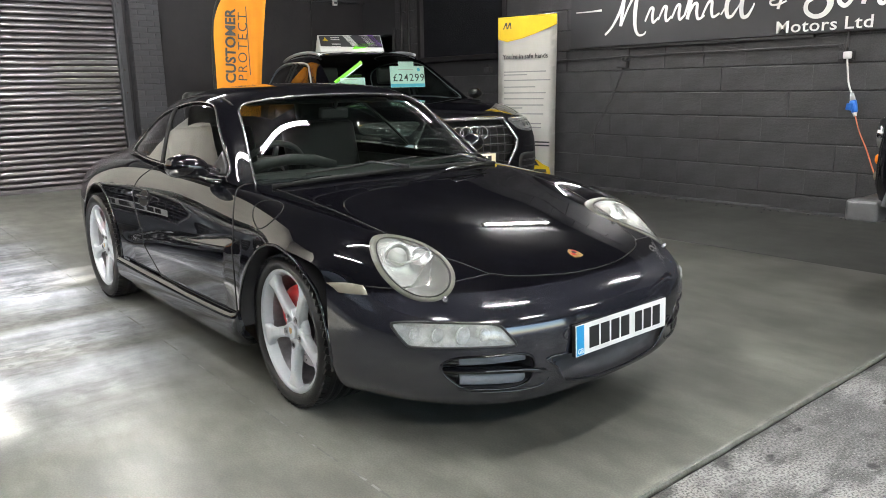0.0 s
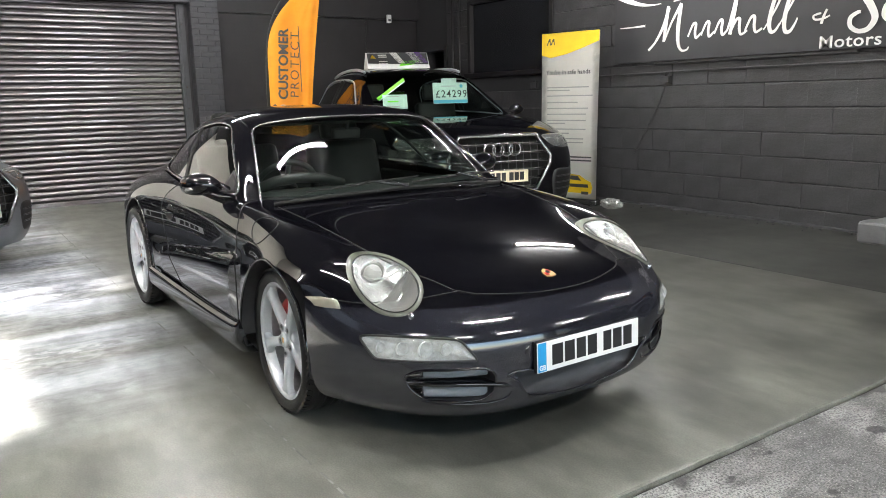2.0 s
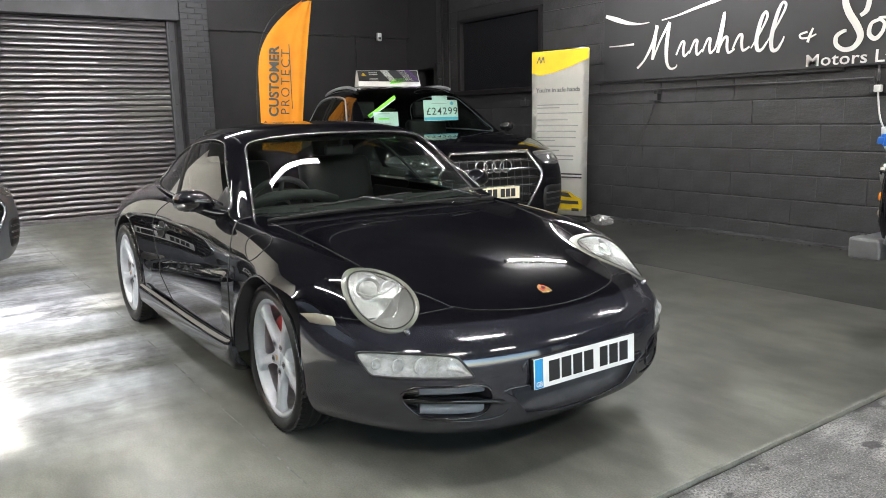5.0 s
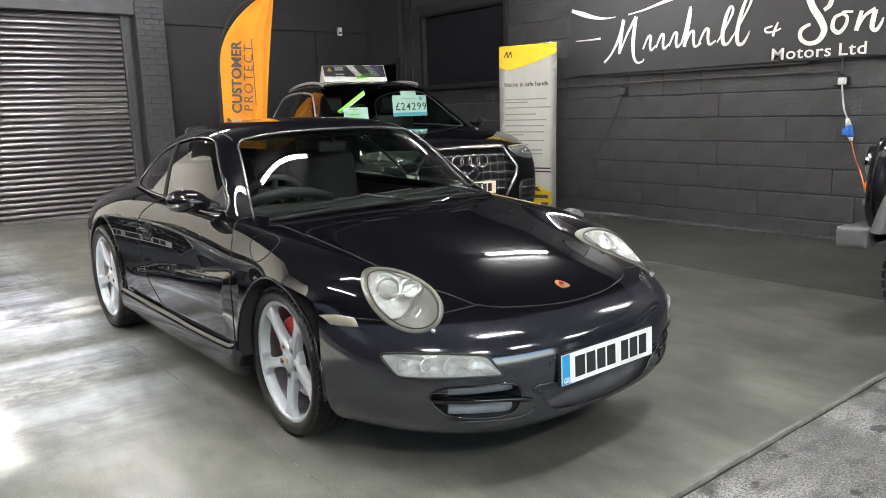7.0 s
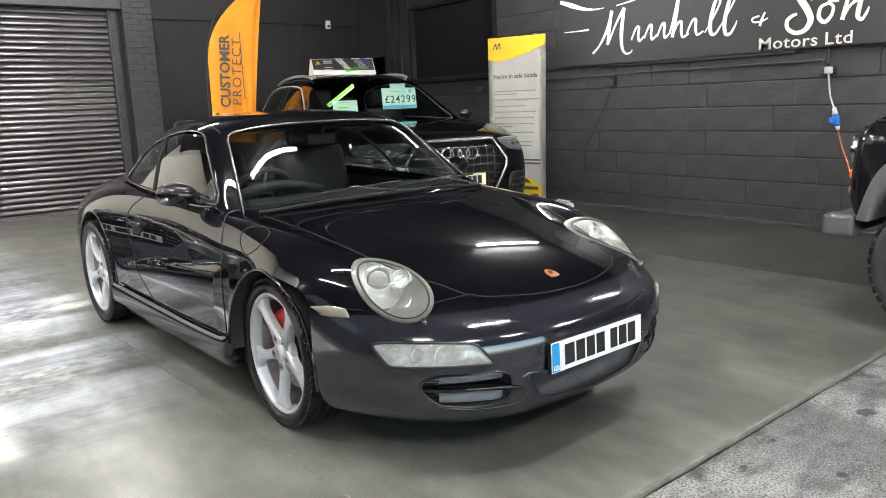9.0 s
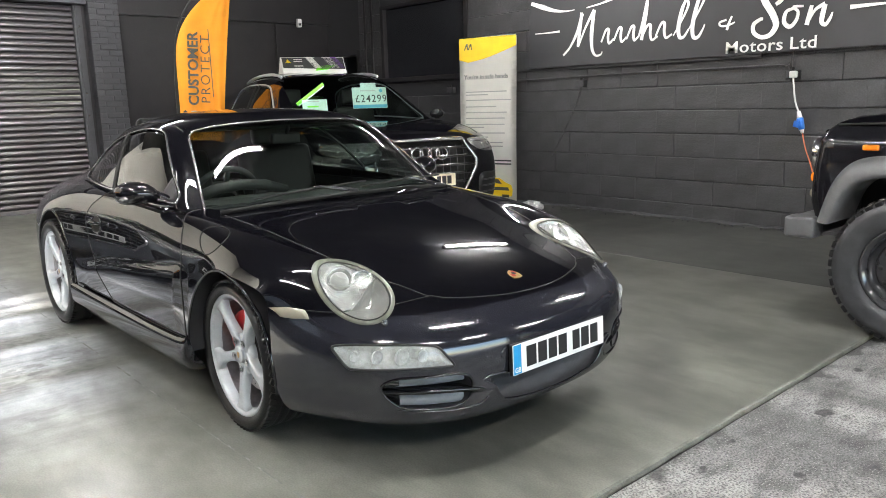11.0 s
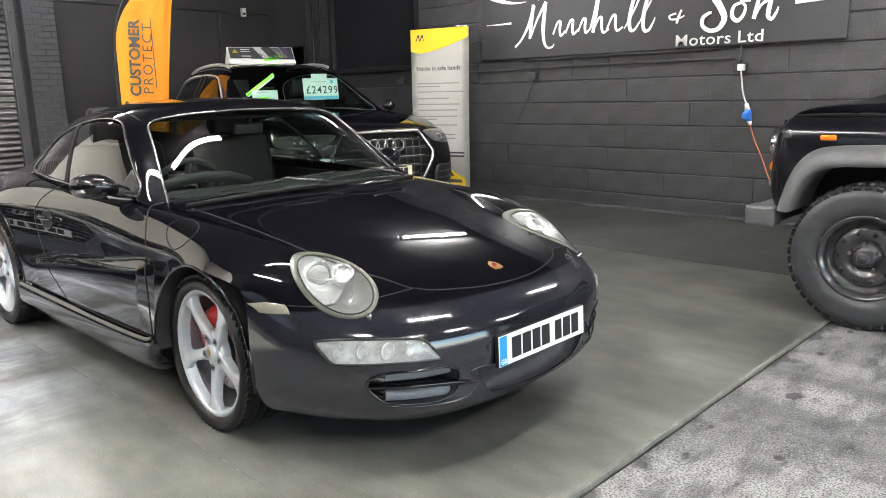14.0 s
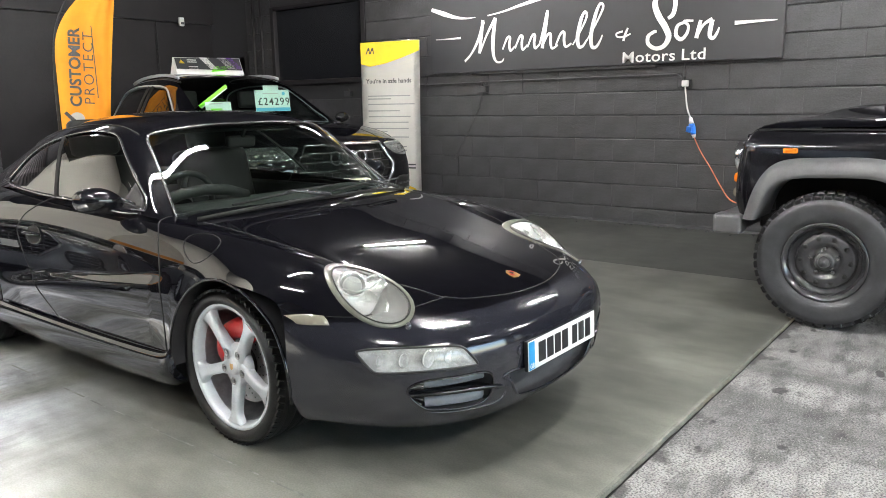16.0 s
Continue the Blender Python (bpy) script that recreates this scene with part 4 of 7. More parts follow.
def cabin_net():
    """Stations up the windscreen, over the roof and down the tail; from the centre over the pillar line and the side glass to the belt."""
    n = []

    def st(xs, ys, zs):
        n.append(list(zip(xs, ys, zs)))
    st((-.40, -.42, -.49, -.585, -.585, -.58, -.575), (0, .30, .55, .695, .732, .755, .768), (.866, .862, .854, .844, .846, .850, .855))
    st((-.513, -.53, -.593, -.681, -.675, -.665, -.655), (0, .2925, .525, .6625, .712, .745, .770), (.966, .962, .951, .935, .925, .90, .868))
    st((-.625, -.64, -.695, -.778, -.775, -.765, -.75), (0, .285, .50, .63, .685, .730, .778), (1.062, 1.058, 1.045, 1.025, 1.013, .955, .876))
    st((-.738, -.75, -.798, -.873, -.88, -.865, -.85), (0, .2775, .475, .5975, .652, .718, .788), (1.154, 1.150, 1.135, 1.110, 1.096, 1.005, .884))
    st((-.855, -.865, -.905, -.975, -.995, -.98, -.97), (0, .27, .45, .567, .620, .708, .796), (1.240, 1.236, 1.220, 1.189, 1.168, 1.05, .890))
    st((-1.06, -1.065, -1.085, -1.12, -1.17, -1.16, -1.15), (0, .27, .44, .545, .605, .705, .80), (1.288, 1.284, 1.266, 1.236, 1.212, 1.085, .897))
    st((-1.35,) * 7, (0, .27, .43, .53, .60, .70, .80), (1.302, 1.297, 1.280, 1.248, 1.220, 1.09, .90))
    st((-1.65,) * 7, (0, .27, .42, .52, .59, .685, .78), (1.294, 1.289, 1.270, 1.235, 1.203, 1.08, .905))
    st((-1.95,) * 7, (0, .26, .405, .505, .572, .655, .742), (1.254, 1.249, 1.230, 1.196, 1.158, 1.048, .908))
    st((-2.25,) * 7, (0, .25, .39, .48, .537, .61, .695), (1.180, 1.174, 1.153, 1.118, 1.074, .99, .90))
    st((-2.6,) * 7, (0, .24, .37, .45, .50, .57, .65), (1.07, 1.065, 1.045, 1.01, .975, .92, .865))
    st((-3.0,) * 7, (0, .23, .35, .43, .47, .53, .60), (.935, .93, .915, .89, .87, .835, .79))
    return n


def sports_coupe(at):
    car = thing("sports_car", at, "glossy black two-door sports coupe on silver five-spoke wheels", "car")
    # body shell
    nu, nv = 420, 281
    P = loft(body_net(), nu, nv)
    V = P.reshape(-1, 3).copy()
    # soft crease that climbs forward along the door
    crease = np.interp(V[:, 0], [-1.72, -1.32, -.80, -.41], [.470, .541, .590, .634])
    step = np.clip((crease + .030 - V[:, 2]) / .060, 0, 1)
    ease = np.clip((V[:, 0] + 1.92) / .25, 0, 1) * np.clip((-.36 - V[:, 0]) / .12, 0, 1) * np.clip((V[:, 2] - .30) / .16, 0, 1)
    V[:, 1] += np.where(np.abs(V[:, 1]) > .8, np.sign(V[:, 1]) * .0175 * step * step * (3 - 2 * step) * ease, 0)
    ARCH = ((-0.014, 0.332, 0.354), (-2.30, 0.335, 0.388))
    inside = np.zeros(len(V), bool)
    for ax, az, r in ARCH:
        d = np.hypot(V[:, 0] - ax, V[:, 2] - az)
        inside |= (d < r) & (np.abs(V[:, 1]) > 0.5)
        lean = np.where((ax > -1) & (V[:, 0] > ax), 0.30 * np.maximum(az - V[:, 2], 0), 0.0)     # the bumper falls away ahead of the front wheels
        below = (np.abs(V[:, 0] - ax) < r + lean) & (V[:, 2] < az) & (np.abs(V[:, 1]) > 0.5)
        inside |= below
    F = grid_faces(nu, nv)
    skin = Skin(V, F)
    C = V[F].mean(axis=1)
    keep = ~inside[F].all(axis=1)
    # cabin opening
    keep &= ~(in_poly(C[:, 0], np.abs(C[:, 1]), [(-.50, -.1), (-.52, .3), (-.60, .56), (-.72, .68), (-1.2, .72), (-1.9, .66), (-2.3, .5), (-2.4, -.1)]) & (C[:, 2] > .8))
    # openings of lamps, intakes and grille, seen from the front
    fy, fz, front = C[:, 1], C[:, 2], C[:, 0] > 0.40
    INTAKE = [(.671, .351), (.665, .371), (.642, .386), (.61, .392), (.542, .392), (.473, .393), (.438, .388), (.412, .374), (.400, .345), (.402, .312), (.418, .284), (.45, .270), (.50, .267), (.562, .272), (.613, .281), (.637, .297), (.66, .324)]
    FOG = [(.764, .488), (.752, .499), (.717, .504), (.67, .505), (.607, .504), (.539, .499), (.509, .489), (.489, .461), (.468, .425), (.498, .423), (.576, .424), (.657, .423), (.719, .422), (.739, .425), (.752, .449)]
    GRILLE = [(-.338, .360), (0, .352), (.338, .360), (.308, .315), (.280, .272), (.240, .247), (.10, .228), (0, .225), (-.10, .228), (-.240, .247), (-.280, .272), (-.308, .315)]
    for s in (-1, 1):
        keep &= ~(front & in_poly(fy, fz, [(s * y, z) for y, z in INTAKE]))
        keep &= ~(front & in_poly(fy, fz, [(s * y, z) for y, z in FOG]))
    keep &= ~(front & in_poly(fy, fz, GRILLE))
    LAMP_C, LAMP_A, LAMP_B, LAMP_N = lamp_frame()
    for s in (-1, 1):
        q = C * np.array([1, s, 1]) - np.array(LAMP_C)
        a, b, n = (q @ np.array(v) for v in (LAMP_A, LAMP_B, LAMP_N))
        keep &= ~(((a / 0.174) ** 2 + (b / 0.106) ** 2 < 1) & (np.abs(n) < 0.12))
    for ax, az, r in ARCH:
        near = inside & (np.abs(V[:, 0] - ax) < r + 0.10)
        d = V[near][:, [0, 2]] - np.array([ax, az])
        up = d[:, 1] >= 0
        length = np.maximum(np.hypot(d[:, 0], d[:, 1]), 1e-6)
        new_xz = np.where(up[:, None], d / length[:, None] * r, np.stack([np.where(d[:, 0] >= 0, r - (0.30 * np.minimum(d[:, 1], 0) if ax > -1 else 0.0), -r), d[:, 1]], axis=1))
        block = V[near]
        block[:, 0], block[:, 2] = ax + new_xz[:, 0], az + new_xz[:, 1]
        V[near] = block
    bumper = (C[:, 2] < 0.585) & (C[:, 0] > 0.30) & (C[:, 2] < 0.60 - (0.74 - np.minimum(C[:, 0], 0.74)) * 0.06)
    for name, mask, mat, lab in (("body", keep & ~bumper, M["paint"], ""), ("front_bumper", keep & bumper, M["bumper_paint"], "satin-worn black bumper cover")):
        v, f = compact(V, F[mask])
        mesh_object(name, v, f, mat, car, lab)
    # wheel housings with rolled arch lips
    for ax, az, r in ARCH:
        for s in (-1, 1):
            lips = []
            for k in range(41):
                a = radians(-8 + 196 * k / 40)
                x, z = ax + r * math.cos(a), az + r * math.sin(a)
                if z < az:
                    x = ax + math.copysign(r, math.cos(a))
                place, _ = skin.hit((x, s * 0.95, z), (0, -s, 0), 0.4)
                lips.append((x, place.y, z))
            vs, fs = [], []
            for x, y, z in lips:
                vs += [(x, y + s * 0.001, z), (x, y - s * 0.012, z - 0.002), (x, s * 0.45, z)]
            m = len(lips)
            for k in range(m - 1):
                fs += [(3 * k, 3 * k + 1, 3 * k + 4, 3 * k + 3), (3 * k + 1, 3 * k + 2, 3 * k + 5, 3 * k + 4)]
            mesh_object("wheel_housing", vs, fs, M["black_plastic"], car)
            part("arch_lip", tube(lips, 0.006, 6), M["paint"], car, "", True)
    part("underbody", box(-3.2, 0.62, -0.55, 0.55, 0.14, 0.42, 0.05), M["black_plastic"], car)
    for s in (-1, 1):
        # sill between the wheels
        sill = [(-.362, s * .888, .285), (-.42, s * .893, .264), (-.8, s * .897, .256), (-1.4, s * .90, .256), (-1.92, s * .905, .262)]
        bm = bmesh.new()
        rows = []
        for n, (x, y, z) in enumerate(smooth_line(sill, 8)):
            end = min(1.0, 0.25 + n / 10)
            rows.append([bm.verts.new((x, y + s * dy * end, z + (dz if dz > 0 else dz * end))) for dy, dz in ((-.004, .075), (.016, .066), (.022, .045), (.016, -.02), (-.02, -.075), (-.05, -.088), (-.10, -.090))])
        for a, b in zip(rows, rows[1:]):
            for i in range(6):
                bm.faces.new((a[i], a[i + 1], b[i + 1], b[i]))
        bm.faces.new(rows[0])
        part("side_skirt", bm, M["paint"], car, "", True)
    coupe_cabin(car)
    coupe_lamps(car, skin, INTAKE, FOG, GRILLE)
    coupe_lines(car, skin)
    for x, y, r, rim, wid, steer in ((-.080, .700, .314, .252, .225, -2), (-2.375, .738, .328, .252, .285, 0)):
        for s in (-1, 1):
            wheel("wheel", r, rim, wid, car, Matrix.Translation((x, s * y, r)) @ pose(0, 0, 0, 0, 0, steer) @ (Matrix() if s < 0 else Matrix.Rotation(math.pi, 4, "Z")))
    return car


def lamp_frame():
    c = Vector((.510, .623, .680))
    a = Vector((.19, -.03, -.165)).normalized()
    n = Vector((.60, .42, .68))
    n = (n - a * n.dot(a)).normalized()
    b = n.cross(a)
    return c, a, b, n


def coupe_lamps(car, skin, INTAKE, FOG, GRILLE):
    C0, A0, B0, N0 = lamp_frame()
    for s in (-1, 1):
        fl = Matrix.Diagonal((1, s, 1, 1))
        c, a, b, n = (fl @ v for v in (C0, A0, B0, N0))
        lamp = new("headlight")
        lamp.parent = car

        def ring_pts(ra, rb, count, depth, shift=0.0, slide=0.0):
            out = []
            for k in range(count):
                t = 2 * math.pi * k / count
                q = c + a * (ra * math.cos(t) + slide) + b * (rb * math.sin(t))
                place, nor = skin.hit(q + n * 0.1, -n, 0.25)
                out.append(place + n * depth + b * shift)
            return out
        count = 64
        rim_in = ring_pts(0.168, 0.104, count, .003, .0, .008)
        rings = [ring_pts(0.195, 0.125, count, -.008), ring_pts(0.193, 0.122, count, .003), ring_pts(0.187, 0.118, count, .0060), ring_pts(0.173, 0.108, count, .0045, 0, .006), rim_in, [q - n * .010 for q in rim_in]]
        vs = [p for r in rings for p in r]
        fs = [(i * count + k, i * count + (k + 1) % count, (i + 1) * count + (k + 1) % count, (i + 1) * count + k) for i in range(len(rings) - 1) for k in range(count)]
        mesh_object("bezel", vs, fs, M["lamp_bezel"], lamp, "grey-green lamp surround")
        part("bezel_seal", tube([q + n * .001 for q in rim_in], .0028, 6, True), M["seam"], lamp, "", True)
        mid = sum(rim_in, Vector()) / count

        def dish(q, height):
            return [mid + (p - mid) * q + n * height for p in rim_in]
        # bowl
        rings = [dish(1.0, -.004), dish(.96, -.020), dish(.80, -.032), dish(.45, -.037)]
        vs = [p for r in rings for p in r] + [mid + n * -.038]
        fs = [(i * count + k, i * count + (k + 1) % count, (i + 1) * count + (k + 1) % count, (i + 1) * count + k) for i in range(3) for k in range(count)]
        fs += [(3 * count + k, 3 * count + (k + 1) % count, 4 * count) for k in range(count)]
        mesh_object("lamp_bowl", vs, fs, M["reflector"], lamp)
        basis = Matrix((a, b, n)).transposed().to_4x4()
        # projector above, main reflector below, dark indicator segment at the lower end
        for da, db, r, nm in ((-.066, .020, .050, "projector_ring"), (-.018, -.046, .038, "reflector_bowl")):
            m = Matrix.Translation(mid + a * da + b * db + n * -.030) @ basis
            part(nm, lathe([(r * .62, -.004), (r * .82, .006), (r, .022), (r * 1.06, .020), (r * 1.12, -.006)], 36, "z"), M["reflector"], lamp, "", True, m)
            part("lens", lathe([(r * .70, .0), (r * .66, .012), (r * .46, .024), (r * .2, .029), (0, .030)], 28, "z"), M["clear"] if nm == "reflector_bowl" else M["lamp_mid"], lamp, "", True, m)
        part("reflector_step", tube([mid + a * -.02 + b * -.075 + n * -.014, mid + a * -.012 + b * -.02 + n * -.008, mid + a * -.03 + b * .03 + n * -.010, mid + a * -.075 + b * .062 + n * -.016], [.002, .0035, .003, .002], 8), M["lamp_mid"], lamp, "", True)
        seg = [mid + (rim_in[k % count] - mid) * .965 + n * -.007 for k in range(-17, 12)]
        seg += [mid + a * (x * .16) + b * (y * .10) + n * -.007 for x, y in ((.40, .62), (.36, .30), (.26, -.05), (.14, -.40), (.08, -.75))]
        ns = len(seg)
        vs = list(seg) + [q - n * .02 for q in seg] + [mid + a * .09 + n * -.007]
        mesh_object("indicator_segment", vs, [(k, (k + 1) % ns, 2 * ns) for k in range(ns)] + [(k, (k + 1) % ns, ns + (k + 1) % ns, ns + k) for k in range(ns)], M["lamp_dark"], lamp, "darker grey indicator segment").data.polygons.foreach_set("use_smooth", [k < ns for k in range(2 * ns)])
        # clear cover
        qs = (1, .88, .7, .5, .3, .12)
        rings = [dish(q * 1.0, .012 * (1 - q * q)) for q in qs]
        vs = [p for r in rings for p in r] + [mid + n * .012]
        fs = [(i * count + k, i * count + (k + 1) % count, (i + 1) * count + (k + 1) % count, (i + 1) * count + k) for i in range(5) for k in range(count)] + [(5 * count + k, 5 * count + (k + 1) % count, 6 * count) for k in range(count)]
        cover = mesh_object("cover", vs, fs, M["clear"], lamp, "clear lamp cover")
        cover.visible_shadow = False
        # washer jet
        place, nor = skin.hit((.66, s * .612, .553), (-.8, -.2 * s, -.5))
        part("washer_jet", lathe([(.011, -.004), (.010, .010), (.006, .014), (0, .015)], 14, "z"), M["satin"], car, "", True, Matrix.Translation(place) @ nor.to_track_quat("Z", "Y").to_matrix().to_4x4())

        # fog and side lamp
        fogl = new("fog_light")
        fogl.parent = car
        out3 = [(0.9, s * y, z) for y, z in FOG]
        v, f = skin.patch(out3, (-1, 0, 0), .002, 6, .004)
        cov = mesh_object("lens", v, f, M["fog_lens"], fogl, "milky fog light lens")
        cov.visible_shadow = False
        back = [q - Vector((.013, 0, 0)) for q in skin.line(out3, (-1, 0, 0), 0, 6, True)]
        edge = skin.line(out3, (-1, 0, 0), 0.001, 6, True)
        m = len(edge)
        cc = sum(back, Vector()) / m
        mesh_object("housing", list(edge) + back + [cc], [(k, (k + 1) % m, m + (k + 1) % m, m + k) for k in range(m)] + [(m + k, m + (k + 1) % m, 2 * m) for k in range(m)], M["lamp_fog"], fogl)
        part("rim", tube(edge, .0045, 6, True), M["black_plastic"], fogl, "", True)
        # bulbs in shallow bowls behind the lens
        for y, r in ((.722, .020), (.672, .024), (.612, .030), (.555, .022)):
            q = skin.hit((.9, s * y, .463), (-1, 0, 0))[0] - Vector((.014, 0, 0))
            part("reflector_bowl", lathe([(0, .002), (r * .35, .001), (r * .75, .004), (r, .009), (r * 1.05, .006)], 24, "x", q), M["lamp_fog"], fogl, "", True)
        # intake: dark duct, bar, fins
        ink = new("air_intake")
        ink.parent = car
        out3 = [(0.9, s * y, z) for y, z in INTAKE]
        edge = skin.line(out3, (-1, 0, 0), .0, 6, True)
        back = [q - Vector((.085, 0, 0)) for q in edge]
        m = len(edge)
        cc = sum(back, Vector()) / m
        mesh_object("duct", list(edge) + back + [cc], [(k, (k + 1) % m, m + (k + 1) % m, m + k) for k in range(m)] + [(m + k, m + (k + 1) % m, 2 * m) for k in range(m)], M["dark_chrome"], ink)
        part("rim", tube(edge, .005, 6, True), M["paint"], ink, "", True)
        bar = [skin.hit((.9, s * y, z), (-1, 0, 0))[0] + Vector((d, 0, 0)) for y, z, d in ((.672, .340, -.006), (.58, .338, -.004), (.50, .335, -.001), (.42, .328, .003), (.38, .321, .004), (.345, .313, -.004))]
        bm = bmesh.new()
        rows = []
        for q in smooth_line(bar, 8):
            rows.append([bm.verts.new(q + Vector(d)) for d in ((.004, 0, .002), (.0, 0, .0075), (-.07, 0, .004), (-.07, 0, -.012), (.0, 0, -.009), (.004, 0, -.004))])
        for p, q in zip(rows, rows[1:]):
            for i in range(6):
                bm.faces.new((p[i], p[(i + 1) % 6], q[(i + 1) % 6], q[i]))
        part("intake_bar", bm, M["paint"], ink, "", True)
        for z0, z1 in ((.352, .384), (.292, .325)):
            for k in range(7):
                zz = z0 + (z1 - z0) * k / 6
                fin = [skin.hit((.9, s * y, zz), (-1, 0, 0))[0] - Vector((.030, 0, 0)) for y in (.660, .640, .615)]
                part("fin", tube(fin, .0016, 4), M["satin"], ink)
        for z0, z1, ya, yb in ((.352, .386, .612, .410), (.284, .322, .612, .412)):
            bm = bmesh.new()
            rows = []
            for y in np.linspace(ya, yb, 12):
                x = skin.hit((.9, s * y, .33), (-1, 0, 0))[0].x
                lift = .010 * (.61 - y) / .2 if z0 < .3 else 0
                rows.append([bm.verts.new((x - d, s * y, z)) for d, z in ((.070, z0 - .008 - lift), (.034, z0 - lift), (.028, z0 + .006 - lift), (.030, z1), (.070, z1 + .004))])
            for p, q in zip(rows, rows[1:]):
                for i in range(4):
                    bm.faces.new((p[i], p[i + 1], q[i + 1], q[i]))
            part("duct_panel", bm, M["duct"], ink, "grey duct panel", True)
        lip = skin.line([(.9, s * .625, .272), (.9, s * .56, .260), (.9, s * .48, .254), (.9, s * .40, .252), (.9, s * .352, .262), (.9, s * .335, .285)], (-1, 0, 0), -.001)
        part("intake_lip", tube(lip, [.002 + .005 * math.sin(math.pi * q / (len(lip) - 1)) for q in range(len(lip))], 8), M["paint"], ink, "", True)
        # side marker
        v, f = skin.patch([(.322, s * .95, .604), (.39, s * .95, .611), (.448, s * .95, .605), (.462, s * .95, .592), (.474, s * .95, .576), (.42, s * .95, .5745), (.372, s * .95, .576), (.352, s * .95, .590)], (0, -s, 0), .004, 4, .003, 3, False)
        mesh_object("side_marker", v, f, M["marker"], car, "pale side marker lens")
    # centre grille
    out3 = [(0.95, y, z) for y, z in GRILLE]
    edge = skin.line(out3, (-1, 0, 0), .0, 6, True)
    back = [q - Vector((.05, 0, 0)) for q in edge]
    m = len(edge)
    cc = sum(back, Vector()) / m
    g = new("lower_grille")
    g.parent = car
    mesh_object("recess", list(edge) + back + [cc], [(k, (k + 1) % m, m + (k + 1) % m, m + k) for k in range(m)] + [(m + k, m + (k + 1) % m, 2 * m) for k in range(m)], M["grey_plastic"], g)
    part("rim", tube(edge, .005, 6, True), M["bumper_paint"], g, "", True)
    # plate with plain bars for its characters
    plate = new("number_plate")
    plate.parent, plate.matrix_local = car, pose(.938, .0, .404, 0, -2.0, 0)
    part("backing", box(-.012, .004, -.262, .262, -.057, .057, .004), M["ink"], plate)
    part("panel", box(.004, .007, -.260, .260, -.0555, .0555, .002), M["plate_white"], plate, "white reflective plate")
    part("blue_band", box(.007, .0078, -.257, -.218, -.053, .053), M["plate_blue"], plate)
    letters("lettering", "GB", .026, M["plate_white"], plate, pose(.0078, -.252, -.047, 90, 0, 90), .0004, .0006, "small white lettering", 1.0, .9)
    for k, (y0, y1) in enumerate(((-.190, -.138), (-.128, -.080), (-.070, -.024), (-.014, .034), (.068, .110), (.120, .166), (.176, .222))):
        part("character_bar", box(.007, .0078, y0, y1, -.038, .038), M["ink"], plate)
    part("tow_cover", lathe([(.0215, -.003), (.0215, .0012), (.020, .002), (0, .0022)], 28, "x", skin.hit((1, -.272, .431), (-1, 0, 0))[0]), M["bumper_paint"], car, "", True)
    # crest on the bonnet
    place, nor = skin.hit((.714, 0, .66), (-.35, 0, -1))
    fr = Matrix.Translation(place) @ Matrix((Vector((0, 1, 0)), nor.cross(Vector((0, 1, 0))), nor)).transposed().to_4x4()
    crest = new("badge")
    crest.parent, crest.matrix_local = car, fr @ Matrix.Scale(.88, 4)
    outline = [(-.027, .030), (0, .036), (.027, .030), (.029, .005), (.020, -.020), (0, -.034), (-.020, -.020), (-.029, .005)]
    part("shield", slab([(-x, -y) for x, y in outline], .004, "xy", -.001), M["gold"], crest, "gold enamel shield badge")
    part("shield_field", slab([(-.022, -.020), (-.004, -.022), (-.004, 0), (-.023, 0)], .001, "xy", .0032), M["red"], crest)
    part("shield_field", slab([(.004, .002), (.021, .002), (.016, .017), (.004, .026)], .001, "xy", .0032), M["red"], crest)
    part("shield_field", slab([(-.010, -.008), (.010, -.008), (.009, .008), (0, .014), (-.009, .008)], .0012, "xy", .0034), M["ink"], crest)


